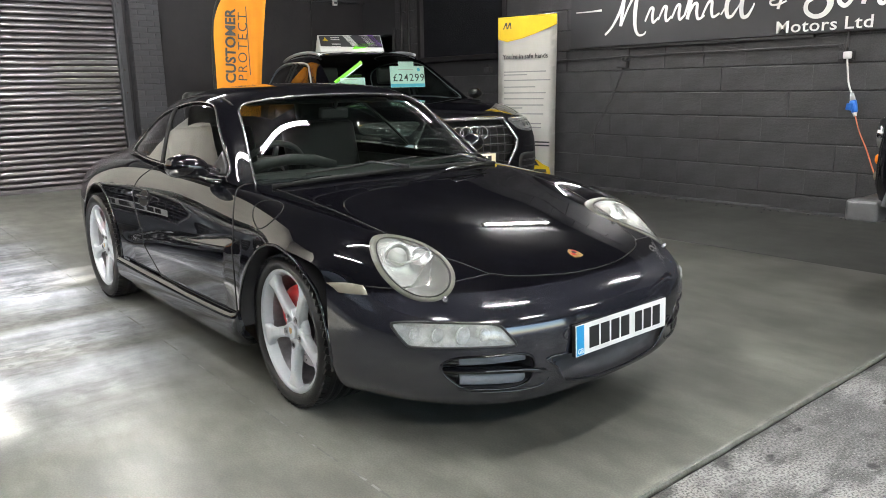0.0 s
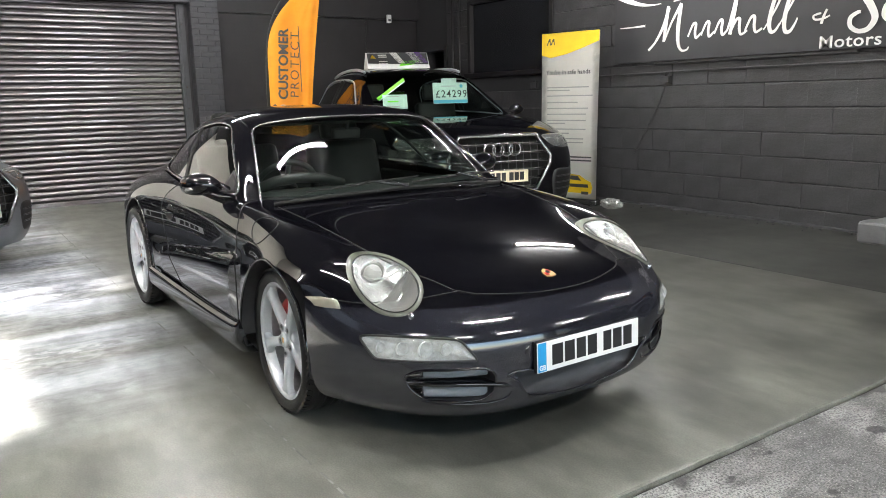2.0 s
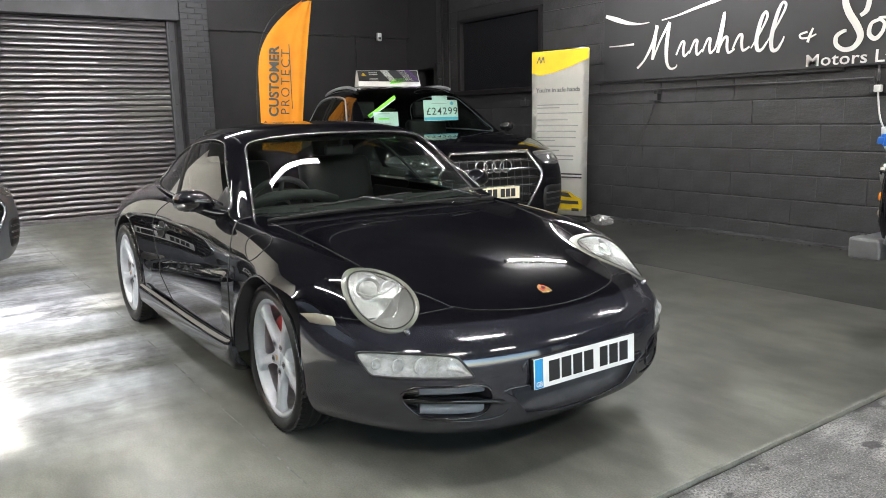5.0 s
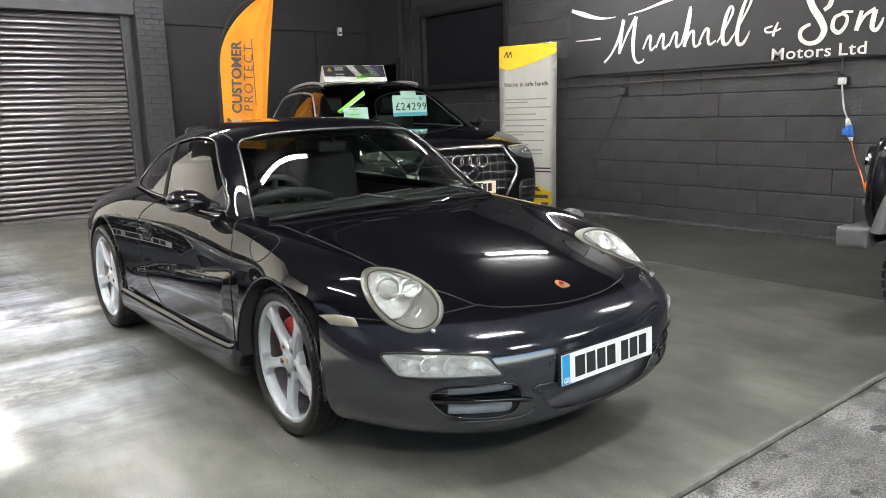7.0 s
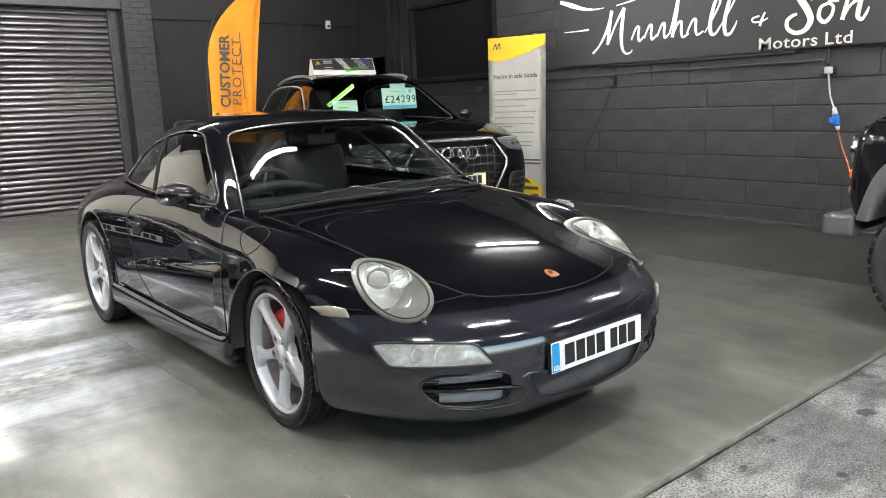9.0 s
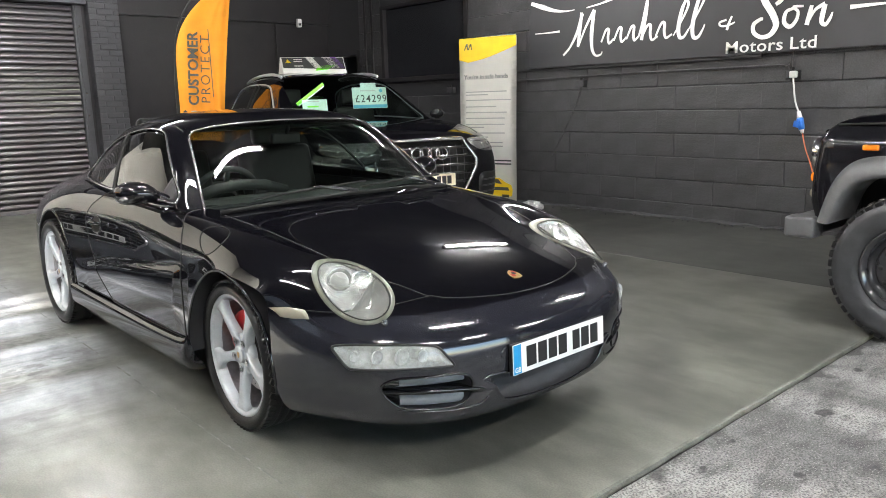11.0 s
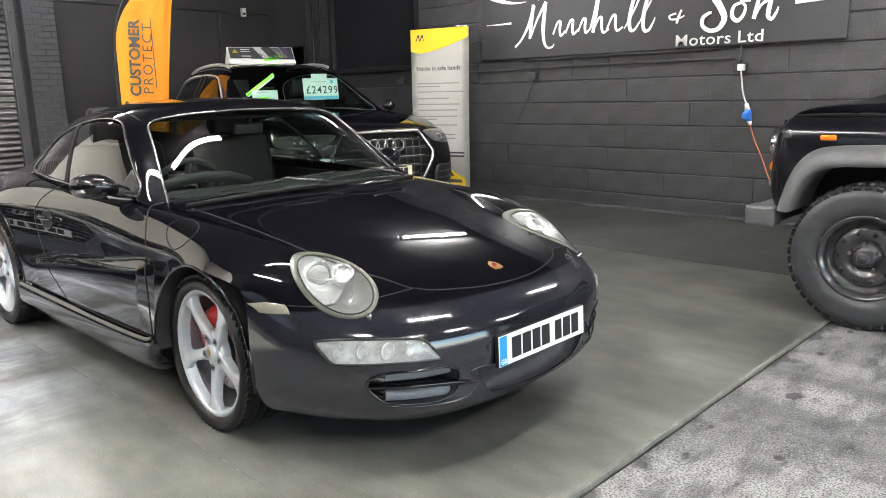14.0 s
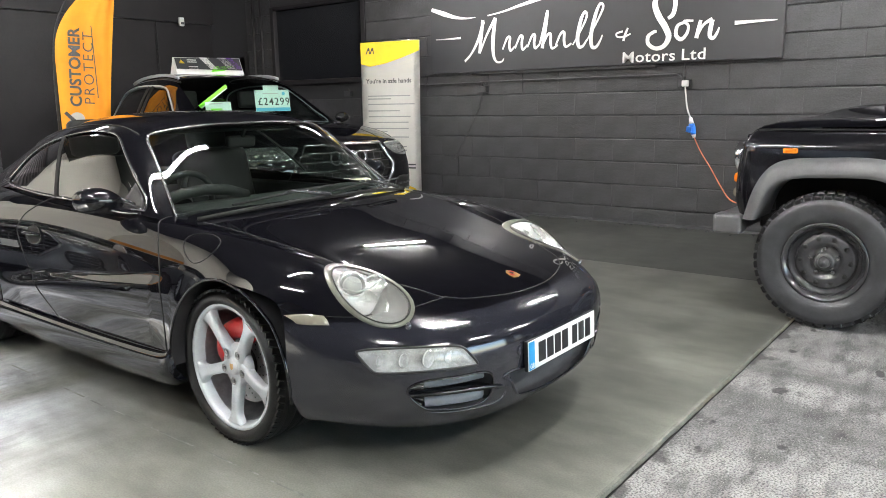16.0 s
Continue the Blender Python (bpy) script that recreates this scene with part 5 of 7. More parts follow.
def coupe_lines(car, skin):
    down = (0, 0, -1)
    for s in (-1, 1):
        lines = [
            (skin.line([(-.40, s * .655, .9), (-.10, s * .63, .9), (.20, s * .59, .9), (.45, s * .525, .9), (.573, s * .465, .9), (.655, s * .432, .9), (.677, s * .42, .9), (.688, s * .405, .9), (.718, s * .37, .9), (.748, s * .31, .9), (.785, s * .20, .9), (.804, s * .1, .9), (.81, 0, .9)], down), .0028, "bonnet_gap"),
            (skin.line([(.682, s * .418, .9), (.668, s * .498, .9), (.652, s * .57, .9)], down), .0022, "bumper_gap"),
            (skin.line([(.575, s * .95, .607), (.536, s * .95, .600), (.455, s * .95, .603)], (0, -s, 0)), .0022, "bumper_gap"),
            (skin.line([(-.60, s * .95, .862), (-.51, s * .95, .81), (-.455, s * .95, .72), (-.425, s * .95, .62), (-.402, s * .95, .50), (-.39, s * .95, .34)], (0, -s, 0)), .0030, "door_gap"),
            (skin.line([(-.39, s * .95, .335), (-.641, s * .95, .331), (-.978, s * .95, .330), (-1.24, s * .95, .336), (-1.313, s * .95, .354), (-1.522, s * .95, .515), (-1.587, s * .95, .586), (-1.645, s * .95, .67), (-1.68, s * .95, .735), (-1.635, s * .95, .80), (-1.56, s * .95, .845), (-1.47, s * .95, .895)], (0, -s, 0)), .0030, "door_gap"),
        ]
        for pts, r, nm in lines:
            part(nm, tube(pts, r, 6), M["seam"], car, "", True)
        # door handle in its oval recess
        h = new("door_handle")
        h.parent = car
        v, f = skin.patch([(-1.585, s * .95, .715), (-1.545, s * .95, .752), (-1.47, s * .95, .755), (-1.43, s * .95, .715), (-1.46, s * .95, .678), (-1.54, s * .95, .676)], (0, -s, 0), .0015, 4)
        mesh_object("recess", v, f, M["seam"], h)
        place, nor = skin.hit((-1.51, s * .95, .716), (0, -s, 0))
        part("grip", tube([place + Vector((-.075, s * .006, .008)), place + Vector((-.05, s * .022, .012)), place + Vector((.03, s * .022, .012)), place + Vector((.07, s * .004, .006))], [.008, .013, .013, .008], 10), M["paint"], h, "", True)
        ring = skin.line([(-1.585, s * .95, .715), (-1.545, s * .95, .752), (-1.47, s * .95, .755), (-1.43, s * .95, .715), (-1.46, s * .95, .678), (-1.54, s * .95, .676)], (0, -s, 0), .002, 6, True)
        part("surround", tube(ring, .003, 6, True), M["paint"], h, "", True)
    # fuel flap on the right front wing
    ring = skin.line([(-.325, -.80, .80), (-.285, -.76, .82), (-.215, -.745, .82), (-.145, -.765, .81), (-.115, -.80, .785), (-.145, -.835, .745), (-.215, -.85, .73), (-.29, -.835, .76)], (-.0, .75, -.66), .0005, 6, True)
    part("fuel_flap_gap", tube(ring, .0022, 6, True), M["seam"], car, "", True)
    # wipers and cowl
    for pts in (((-.38, -.52, .900), (-.40, -.2, .915), (-.42, .12, .925)), ((-.36, .05, .905), (-.38, .33, .915), (-.43, .62, .912))):
        w = new("wiper")
        w.parent = car
        part("blade", tube(pts, [.004, .006, .004], 6), M["seam"], w, "", True)
        part("arm", tube([Vector(pts[2]) + Vector((.10, -.12, -.03)), Vector(pts[1]) + Vector((.02, .02, .012)), Vector(pts[1]) + Vector((0, 0, .006))], [.010, .006, .005], 8), M["gloss_black"], w, "", True)
    part("cowl", tube([(-.43, -.66, .852), (-.40, -.4, .868), (-.385, 0, .876), (-.40, .4, .868), (-.43, .66, .852)], .010, 8), M["seam"], car, "", True)


def coupe_cabin(car):
    nu, nv = 240, 241
    net = cabin_net()
    P = loft(net, nu, nv)
    V = P.reshape(-1, 3)
    F = grid_faces(nu, nv)
    C = V[F].mean(axis=1)
    i, j = np.meshgrid(np.arange(nu - 1), np.arange(nv - 1), indexing="ij")
    su = (i.ravel() + 0.5) / (nu - 1) * (len(net) - 1)
    sv = np.abs((j.ravel() + 0.5) / (nv - 1) * 12 - 6)
    screen = (su < 4.0) & (sv < 2.95) & ~((su > 3.5) & (sv > 2.5) & (((su - 3.5) / .5) ** 2 + ((sv - 2.5) / .45) ** 2 > 1))
    WIN = [(-.672, .888), (-.702, .930), (-.815, 1.008), (-.965, 1.110), (-1.075, 1.176), (-1.16, 1.199), (-1.30, 1.207), (-1.45, 1.200), (-1.62, 1.178), (-1.79, 1.145), (-1.93, 1.105), (-2.05, 1.050), (-2.13, .985), (-2.155, .940), (-2.10, .922), (-1.95, .914), (-1.60, .905), (-1.20, .896), (-.90, .890), (-.70, .885)]
    side = in_poly(C[:, 0], C[:, 2], WIN) & (sv > 3.4)
    rear = (su > 7.6) & (su < 9.8) & (sv < 2.6)
    skin = Skin(V, F)
    for name, mask, mat, lab in (("roof", ~(screen | side | rear), M["paint"], ""), ("windscreen", screen, M["screen"], "clear curved windscreen"), ("rear_window", rear, M["dark_glass"], "")):
        v, f = compact(V, F[mask])
        ob = mesh_object(name, v, f, mat, car, lab)
        if name == "windscreen":
            ob.visible_shadow = False
    # windscreen seal
    turn = [(76 + round(11 * math.sin(radians(a))), 9 * math.cos(radians(a))) for a in range(0, 91, 10)]
    way = [(k, 61) for k in range(0, 76, 3)] + [(k, round(70 - c)) for k, c in turn] + [(87, jj) for jj in range(73, 168, 3)] + [(k, round(170 + c)) for k, c in turn[::-1]] + [(k, 179) for k in range(75, -1, -3)]
    edge = [P[k, jj] for k, jj in way]
    edge = [Vector(tuple(q)) + Vector((.001, 0, .002)) for q in edge]
    part("windscreen_seal", tube(edge, .006, 6), M["trim"], car, "", True)
    for s in (-1, 1):
        win3 = [(x, s * .95, z) for x, z in WIN]
        big = [(x - (.004 if x > -1.5 else -.004) * 0, z) for x, z in WIN]
        v, f = skin.patch([(x, s * .95, z) for x, z in big], (0, -s, 0), -.002, 8, .002, 5)
        g = mesh_object("side_window", v, f, M["side_glass"], car, "glossy side window")
        g.visible_shadow = False
        ring = skin.line(win3, (0, -s, 0), .001, 6, True)
        part("window_trim", tube(ring, .0055, 6, True), M["trim"], car, "grey window surround", True)
        part("window_pillar", tube(skin.line([(-1.385, s * .95, .903), (-1.50, s * .95, 1.04), (-1.625, s * .95, 1.172)], (0, -s, 0), .002), .009, 6), M["seam"], car, "", True)
        # roof channel
        part("roof_rail", tube(skin.line([(-1.0, s * .56, 1.5), (-1.3, s * .545, 1.5), (-1.7, s * .53, 1.5), (-2.2, s * .49, 1.5)], (0, 0, -1), .0), .004, 6), M["seam"], car, "", True)
        # mirror
        mir = new("door_mirror")
        mir.parent = car
        # teardrop shell from the outer tip inwards, flat at the back where the glass sits
        rows = []
        bm = bmesh.new()
        for y, ax, az, cx, cz in ((.958, .010, .010, -.884, .926), (.952, .030, .029, -.880, .926), (.938, .046, .042, -.874, .927), (.91, .058, .052, -.866, .928), (.88, .064, .055, -.860, .928), (.85, .063, .053, -.852, .927), (.822, .054, .046, -.842, .924), (.800, .040, .034, -.828, .919), (.786, .024, .020, -.815, .914)):
            ring = []
            for q in range(28):
                t = 2 * math.pi * q / 28
                c, d = math.cos(t), math.sin(t)
                ring.append(bm.verts.new((cx + ax * (c * 1.25 if c > 0 else math.copysign(abs(c) ** .35, c) * .45), s * y, cz + az * math.copysign(abs(d) ** .9, d))))
            rows.append(ring)
        for p, q in zip(rows, rows[1:]):
            for k in range(28):
                bm.faces.new((p[k], p[(k + 1) % 28], q[(k + 1) % 28], q[k]))
        bm.faces.new(rows[0])
        bm.faces.new(rows[-1])
        part("shell", bm, M["paint"], mir, "glossy black mirror shell", True)
        part("mirror_glass", slab([(.062 * math.cos(2 * math.pi * k / 24), .042 * math.sin(2 * math.pi * k / 24)) for k in range(24)], .004, "yz", 0), M["chrome"], mir, "", False, pose(-.896, s * .878, .928))
        part("upper_arm", tube(smooth_line([(-.838, s * .83, .940), (-.80, s * .795, .928), (-.765, s * .768, .912), (-.735, s * .752, .898)], 5), .010, 10), M["paint"], mir, "", True)
        part("lower_arm", tube(smooth_line([(-.832, s * .835, .892), (-.795, s * .80, .878), (-.76, s * .772, .872), (-.725, s * .752, .872)], 5), .013, 10), M["paint"], mir, "", True)
        v, f = skin.patch([(-.684, s * .95, .893), (-.712, s * .95, .928), (-.80, s * .95, .988), (-.81, s * .95, .94), (-.81, s * .95, .892)], (0, -s, 0), .004, 3, 0, 1, False)
        mesh_object("mirror_foot", v, f, M["black_plastic"], mir, "dark triangular mirror foot")
    coupe_interior(car)


def coupe_interior(car):
    inn = new("interior")
    inn.parent = car
    part("cabin_floor", box(-2.4, -.45, -.70, .70, .20, .30, .02), M["dash"], inn)
    for s in (-1, 1):
        part("door_panel", box(-1.9, -.62, s * .745 - .02, s * .745 + .02, .30, .835, .02), M["dash"], inn)
    # dashboard
    prof = [(-.58, .76), (-.60, .852), (-.70, .872), (-.84, .868), (-.90, .84), (-.90, .74), (-.82, .62), (-.66, .45), (-.58, .45)]
    part("dashboard", slab(prof, 1.34, "xz", -.67), M["dash"], inn)
    # instrument hood, on the right-hand driver's side
    part("instrument_hood", tube([(-.80, -.62, .875), (-.81, -.50, .915), (-.81, -.37, .925), (-.81, -.24, .915), (-.80, -.12, .875)], .028, 10), M["dash"], inn, "", True)
    wheel_c, tilt = Vector((-1.03, -.36, .83)), radians(64)
    sw = new("steering_wheel")
    sw.parent, sw.matrix_local = inn, Matrix.Translation(wheel_c) @ Matrix.Rotation(-tilt, 4, "Y")
    part("wheel_rim", tube([(.185 * math.cos(2 * math.pi * k / 40), .185 * math.sin(2 * math.pi * k / 40), 0) for k in range(40)], .016, 10, True), M["dash"], sw, "", True)
    part("hub", lathe([(0, .02), (.06, .016), (.075, 0), (.06, -.03)], 24, "z"), M["dash"], sw, "", True)
    for a in (0, 180, 270):
        part("spoke", tube([(.05 * math.cos(radians(a)), .05 * math.sin(radians(a)), 0), (.18 * math.cos(radians(a)), .18 * math.sin(radians(a)), 0)], .014, 8), M["dash"], sw, "", True)
    for s in (-1, 1):
        seat = new("seat")
        seat.parent, seat.matrix_local = inn, pose(-1.42, s * .36, .30)
        part("cushion", box(-.25, .28, -.25, .25, 0, .22, .06, 3), M["leather"], seat, "", True)
        part("backrest", box(-.06, .07, -.25, .25, 0, .60, .055, 3), M["leather"], seat, "", True, pose(-.22, 0, .17, 0, -14, 0))
        part("headrest", box(-.045, .045, -.13, .13, 0, .20, .04, 3), M["leather"], seat, "", True, pose(-.375, 0, .76, 0, -8, 0))
    part("parcel_shelf", box(-2.35, -1.75, -.62, .62, .72, .80, .04), M["dash"], inn, "", True)
    part("centre_console", box(-1.4, -.85, -.09, .09, .3, .60, .03), M["dash"], inn)
    # inner mirror and sun visors
    part("inner_mirror", box(-.02, .02, -.085, .085, -.030, .030, .016, 3), M["seam"], inn, "", True, pose(-.98, .0, 1.135, 0, 10, 0))
    part("mirror_stem", tube([(-.965, 0, 1.16), (-.94, 0, 1.20)], .010, 8), M["seam"], inn, "", True)
    part("headlining", box(-1.85, -1.08, -.43, .43, 1.185, 1.205, .008), M["leather"], inn)


sports_coupe(pose(-2.446, 2.345, 0))

# ---- the other parked vehicles; own axes: x ahead, y to the left, z up ----
def estate_body(k):
    """Stations up the blunt nose, along the bonnet and the waist to the tail. k scales x, y, z."""
    n = []

    def st(xs, ys, zs):
        n.append([(x * k[0], y * k[1], z * k[2]) for x, y, z in zip(xs, ys, zs)])
    st((-.10, -.10, -.13, -.22, -.40, -.52, -.58), (0, .30, .55, .74, .87, .93, .945), (.22,) * 7)
    st((-.03, -.035, -.06, -.15, -.33, -.47, -.56), (0, .30, .56, .77, .90, .955, .97), (.30,) * 7)
    st((-.01, -.015, -.04, -.12, -.30, -.45, -.56), (0, .30, .57, .79, .92, .97, .98), (.48,) * 7)
    st((-.00, -.005, -.03, -.12, -.30, -.45, -.57), (0, .30, .57, .79, .925, .975, .985), (.66,) * 7)
    st((-.01, -.015, -.04, -.14, -.32, -.48, -.60), (0, .30, .57, .78, .915, .97, .98), (.82, .82, .82, .815, .81, .80, .79))
    st((-.04, -.045, -.08, -.20, -.40, -.55, -.66), (0, .30, .56, .76, .89, .955, .975), (.94, .94, .935, .925, .91, .89, .84))
    st((-.14, -.145, -.19, -.32, -.50, -.64, -.74), (0, .30, .56, .75, .875, .945, .975), (1.015, 1.013, 1.01, .995, .975, .945, .86))
    st((-.45, -.46, -.50, -.58, -.70, -.80, -.88), (0, .32, .58, .76, .875, .945, .98), (1.075, 1.072, 1.068, 1.055, 1.03, .985, .87))
    st((-1.0, -1.0, -1.02, -1.05, -1.08, -1.1, -1.12), (0, .34, .62, .79, .885, .95, .98), (1.125, 1.122, 1.117, 1.105, 1.08, 1.02, .60))
    st((-1.6,) * 7, (0, .36, .66, .82, .90, .955, .975), (1.145, 1.143, 1.138, 1.125, 1.10, 1.03, .35))
    st((-2.3,) * 7, (0, .40, .70, .84, .91, .96, .965), (1.12, 1.12, 1.12, 1.12, 1.11, 1.03, .30))
    st((-3.2,) * 7, (0, .40, .70, .84, .915, .965, .965), (1.13, 1.13, 1.13, 1.13, 1.12, 1.03, .30))
    st((-4.1,) * 7, (0, .40, .70, .83, .91, .97, .98), (1.14, 1.14, 1.14, 1.14, 1.13, 1.03, .35))
    st((-4.7, -4.7, -4.69, -4.66, -4.6, -4.55, -4.5), (0, .40, .68, .80, .87, .92, .93), (1.10, 1.10, 1.1, 1.1, 1.08, .98, .4))
    st((-5.0, -5.0, -4.98, -4.92, -4.82, -4.72, -4.66), (0, .40, .66, .78, .86, .91, .92), (.80, .80, .8, .8, .78, .74, .4))
    st((-4.95, -4.95, -4.93, -4.87, -4.78, -4.7, -4.64), (0, .40, .66, .78, .85, .89, .90), (.35,) * 7)
    return n


def estate_cabin(k):
    n = []

    def st(xs, ys, zs):
        n.append([(x * k[0], y * k[1], z * k[2]) for x, y, z in zip(xs, ys, zs)])
    st((-1.50, -1.53, -1.62, -1.74, -1.80, -1.84, -1.88), (0, .35, .62, .78, .83, .86, .88), (1.13, 1.128, 1.12, 1.11, 1.105, 1.10, 1.095))
    st((-1.78, -1.81, -1.89, -2.0, -2.06, -2.05, -2.04), (0, .34, .60, .745, .795, .85, .895), (1.285, 1.282, 1.27, 1.25, 1.235, 1.18, 1.10))
    st((-2.10, -2.13, -2.20, -2.30, -2.36, -2.32, -2.28), (0, .33, .575, .705, .757, .835, .905), (1.445, 1.44, 1.425, 1.40, 1.38, 1.27, 1.105))
    st((-2.42, -2.44, -2.50, -2.58, -2.64, -2.60, -2.55), (0, .32, .55, .665, .72, .82, .91), (1.585, 1.58, 1.56, 1.53, 1.505, 1.33, 1.11))
    st((-2.72, -2.73, -2.76, -2.82, -2.86, -2.84, -2.82), (0, .32, .54, .645, .70, .815, .912), (1.665, 1.66, 1.64, 1.605, 1.575, 1.36, 1.115))
    st((-3.2,) * 7, (0, .32, .53, .63, .69, .81, .912), (1.70, 1.695, 1.675, 1.64, 1.605, 1.37, 1.12))
    st((-3.9,) * 7, (0, .32, .52, .62, .68, .80, .905), (1.69, 1.685, 1.665, 1.63, 1.595, 1.37, 1.125))
    st((-4.4, -4.4, -4.4, -4.42, -4.42, -4.42, -4.42), (0, .31, .50, .60, .66, .77, .88), (1.63, 1.625, 1.605, 1.57, 1.535, 1.34, 1.125))
    st((-4.75, -4.75, -4.74, -4.72, -4.70, -4.66, -4.62), (0, .30, .48, .58, .64, .74, .84), (1.40, 1.395, 1.38, 1.35, 1.32, 1.22, 1.10))
    st((-4.92, -4.92, -4.9, -4.86, -4.82, -4.76, -4.70), (0, .30, .48, .58, .64, .72, .80), (1.08,) * 7)
    return n


def plain_wheel(parent, at, radius, rim_r, width, spokes=10):
    w = new("wheel")
    w.parent, w.matrix_local = parent, at
    h = width / 2
    part("tyre", lathe([(rim_r, -h + .02), (rim_r + .02, -h - .004), (radius - .025, -h), (radius, -h + .03), (radius, h - .03), (radius - .025, h), (rim_r, h - .02)], 64), M["rubber"], w, "", True)
    part("rim", lathe([(.05, -h + .05), (rim_r - .03, -h + .05), (rim_r - .02, -h + .01), (rim_r + .002, -h + .005)], 64), M["dark_chrome"], w, "", True)
    for k in range(spokes):
        part("spoke", box(.03, rim_r - .015, -h + .012, -h + .05, -.016, .016, .006), M["silver"], w, "", True, Matrix.Rotation(2 * math.pi * k / spokes, 4, "Y"))
    part("hub", lathe([(.07, -h + .05), (.06, -h + .012), (0, -h + .008)], 24), M["silver"], w, "", True)


def estate_car(name, at, k, paint, label, plate_mat, cab=0.0):
    car = thing(name, at, label, "car")
    nu, nv = 260, 181
    V = loft(estate_body(k), nu, nv).reshape(-1, 3).copy()
    F = grid_faces(nu, nv)
    skin = Skin(V, F)
    AR = [(x * k[0], .38 * k[2], .43 * k[2]) for x in (-.93, -3.93)]
    inside = np.zeros(len(V), bool)
    for ax, az, r in AR:
        hit = (np.hypot(V[:, 0] - ax, V[:, 2] - az) < r) | ((np.abs(V[:, 0] - ax) < r) & (V[:, 2] < az))
        hit &= np.abs(V[:, 1]) > .5 * k[1]
        d = V[hit][:, [0, 2]] - np.array([ax, az])
        length = np.maximum(np.hypot(d[:, 0], d[:, 1]), 1e-6)
        xz = np.where((d[:, 1] >= 0)[:, None], d / length[:, None] * r, np.stack([np.where(d[:, 0] >= 0, r, -r), d[:, 1]], axis=1))
        blk = V[hit]
        blk[:, 0], blk[:, 2] = ax + xz[:, 0], az + xz[:, 1]
        V[hit] = blk
        inside |= hit
    C = V[F].mean(axis=1)
    keep = ~inside[F].all(axis=1)
    GR = [(y * k[1], z * k[2]) for y, z in ((-.40, .955), (.40, .955), (.53, .76), (.52, .68), (.37, .44), (-.37, .44), (-.52, .68), (-.53, .76))]
    keep &= ~((C[:, 0] > -.35 * k[0]) & in_poly(C[:, 1], C[:, 2], GR))
    keep &= ~((C[:, 0] < -1.75 * k[0] + cab) & (C[:, 0] > -4.5 * k[0]) & (np.abs(C[:, 1]) < .82 * k[1]) & (C[:, 2] > 1.05 * k[2]))
    v, f = compact(V, F[keep])
    mesh_object("body", v, f, paint, car)
    part("underbody", box(-4.7 * k[0], -.3 * k[0], -.6 * k[1], .6 * k[1], .2 * k[2], .5 * k[2], .05), M["black_plastic"], car)
    for ax, az, r in AR:
        for s in (-1, 1):
            bm = bmesh.new()
            rows = []
            for q in range(25):
                a = math.pi * q / 24
                rows.append([bm.verts.new((ax + r * math.cos(a), s * y, az + r * math.sin(a))) for y in (.97 * k[1], .55 * k[1])])
            for p, q in zip(rows, rows[1:]):
                bm.faces.new((p[0], q[0], q[1], p[1]))
            part("wheel_housing", bm, M["black_plastic"], car, "", True)
            plain_wheel(car, Matrix.Translation((ax, s * .84 * k[1], az)) @ (Matrix() if s < 0 else Matrix.Rotation(math.pi, 4, "Z")), .375 * k[2], .27 * k[2], .27)
    # grille: bright frame, dark recess, slats, four rings
    g = new("grille")
    g.parent = car
    ring = skin.line([(0, y, z) for y, z in GR], (-1, 0, 0), .004, 1, True)
    ring = [ring[i] for i in range(len(ring))]
    part("grille_frame", tube(smooth_line(ring, 1, True), .020 * k[2], 8, True), M["satin"], g, "bright satin grille frame", True)
    back = [q - Vector((.07, 0, 0)) for q in ring]
    m = len(ring)
    mesh_object("grille_recess", list(ring) + back, [(i, (i + 1) % m, m + (i + 1) % m, m + i) for i in range(m)] + [tuple(range(m, 2 * m))], M["seam"], g, "", False)
    for i in range(6):
        z = (.885 - .080 * i) * k[2]
        lim = np.interp(z / k[2], [.44, .68, .76, .955], [.37, .52, .53, .40]) * k[1] - .01
        for dz in (0, -.016 * k[2]):
            pts = [skin.hit((0, y, z + dz), (-1, 0, 0))[0] - Vector((.018, 0, 0)) for y in np.linspace(-lim, lim, 9)]
            part("slat", tube(pts, .0065 * k[2] if dz == 0 else .003, 6), M["satin"] if dz == 0 else M["black_plastic"], g, "", True)
    for y in np.linspace(-.40, .40, 11):
        pts = [skin.hit((0, y * k[1], z * k[2]), (-1, 0, 0))[0] - Vector((.024, 0, 0)) for z in np.linspace(.50, .90, 5)]
        part("upright", tube(pts, .0030, 5), M["dark_chrome"], g, "", True)
    for y in (-.128, -.043, .043, .128):
        place, _ = skin.hit((0, y * k[1], .835 * k[2]), (-1, 0, 0))
        part("ring", tube([(place.x + .022, y * k[1] + .058 * k[1] * math.cos(t), .835 * k[2] + .058 * k[1] * math.sin(t)) for t in np.linspace(0, 2 * math.pi, 33)[:-1]], .0085, 8, True), M["satin"], g, "", True)
    pl = new("number_plate")
    pl.parent, pl.matrix_local = car, pose(.012, 0, .585 * k[2])
    part("panel", box(0, .008, -.26, .26, -.056, .056, .003), plate_mat, pl, "pale reflective plate")
    for y0, y1 in ((-.20, -.15), (-.14, -.09), (-.075, -.03), (-.02, .025), (.06, .105), (.115, .16), (.17, .215)):
        part("character_bar", box(.008, .009, y0, y1, -.038, .038), M["ink"], pl)
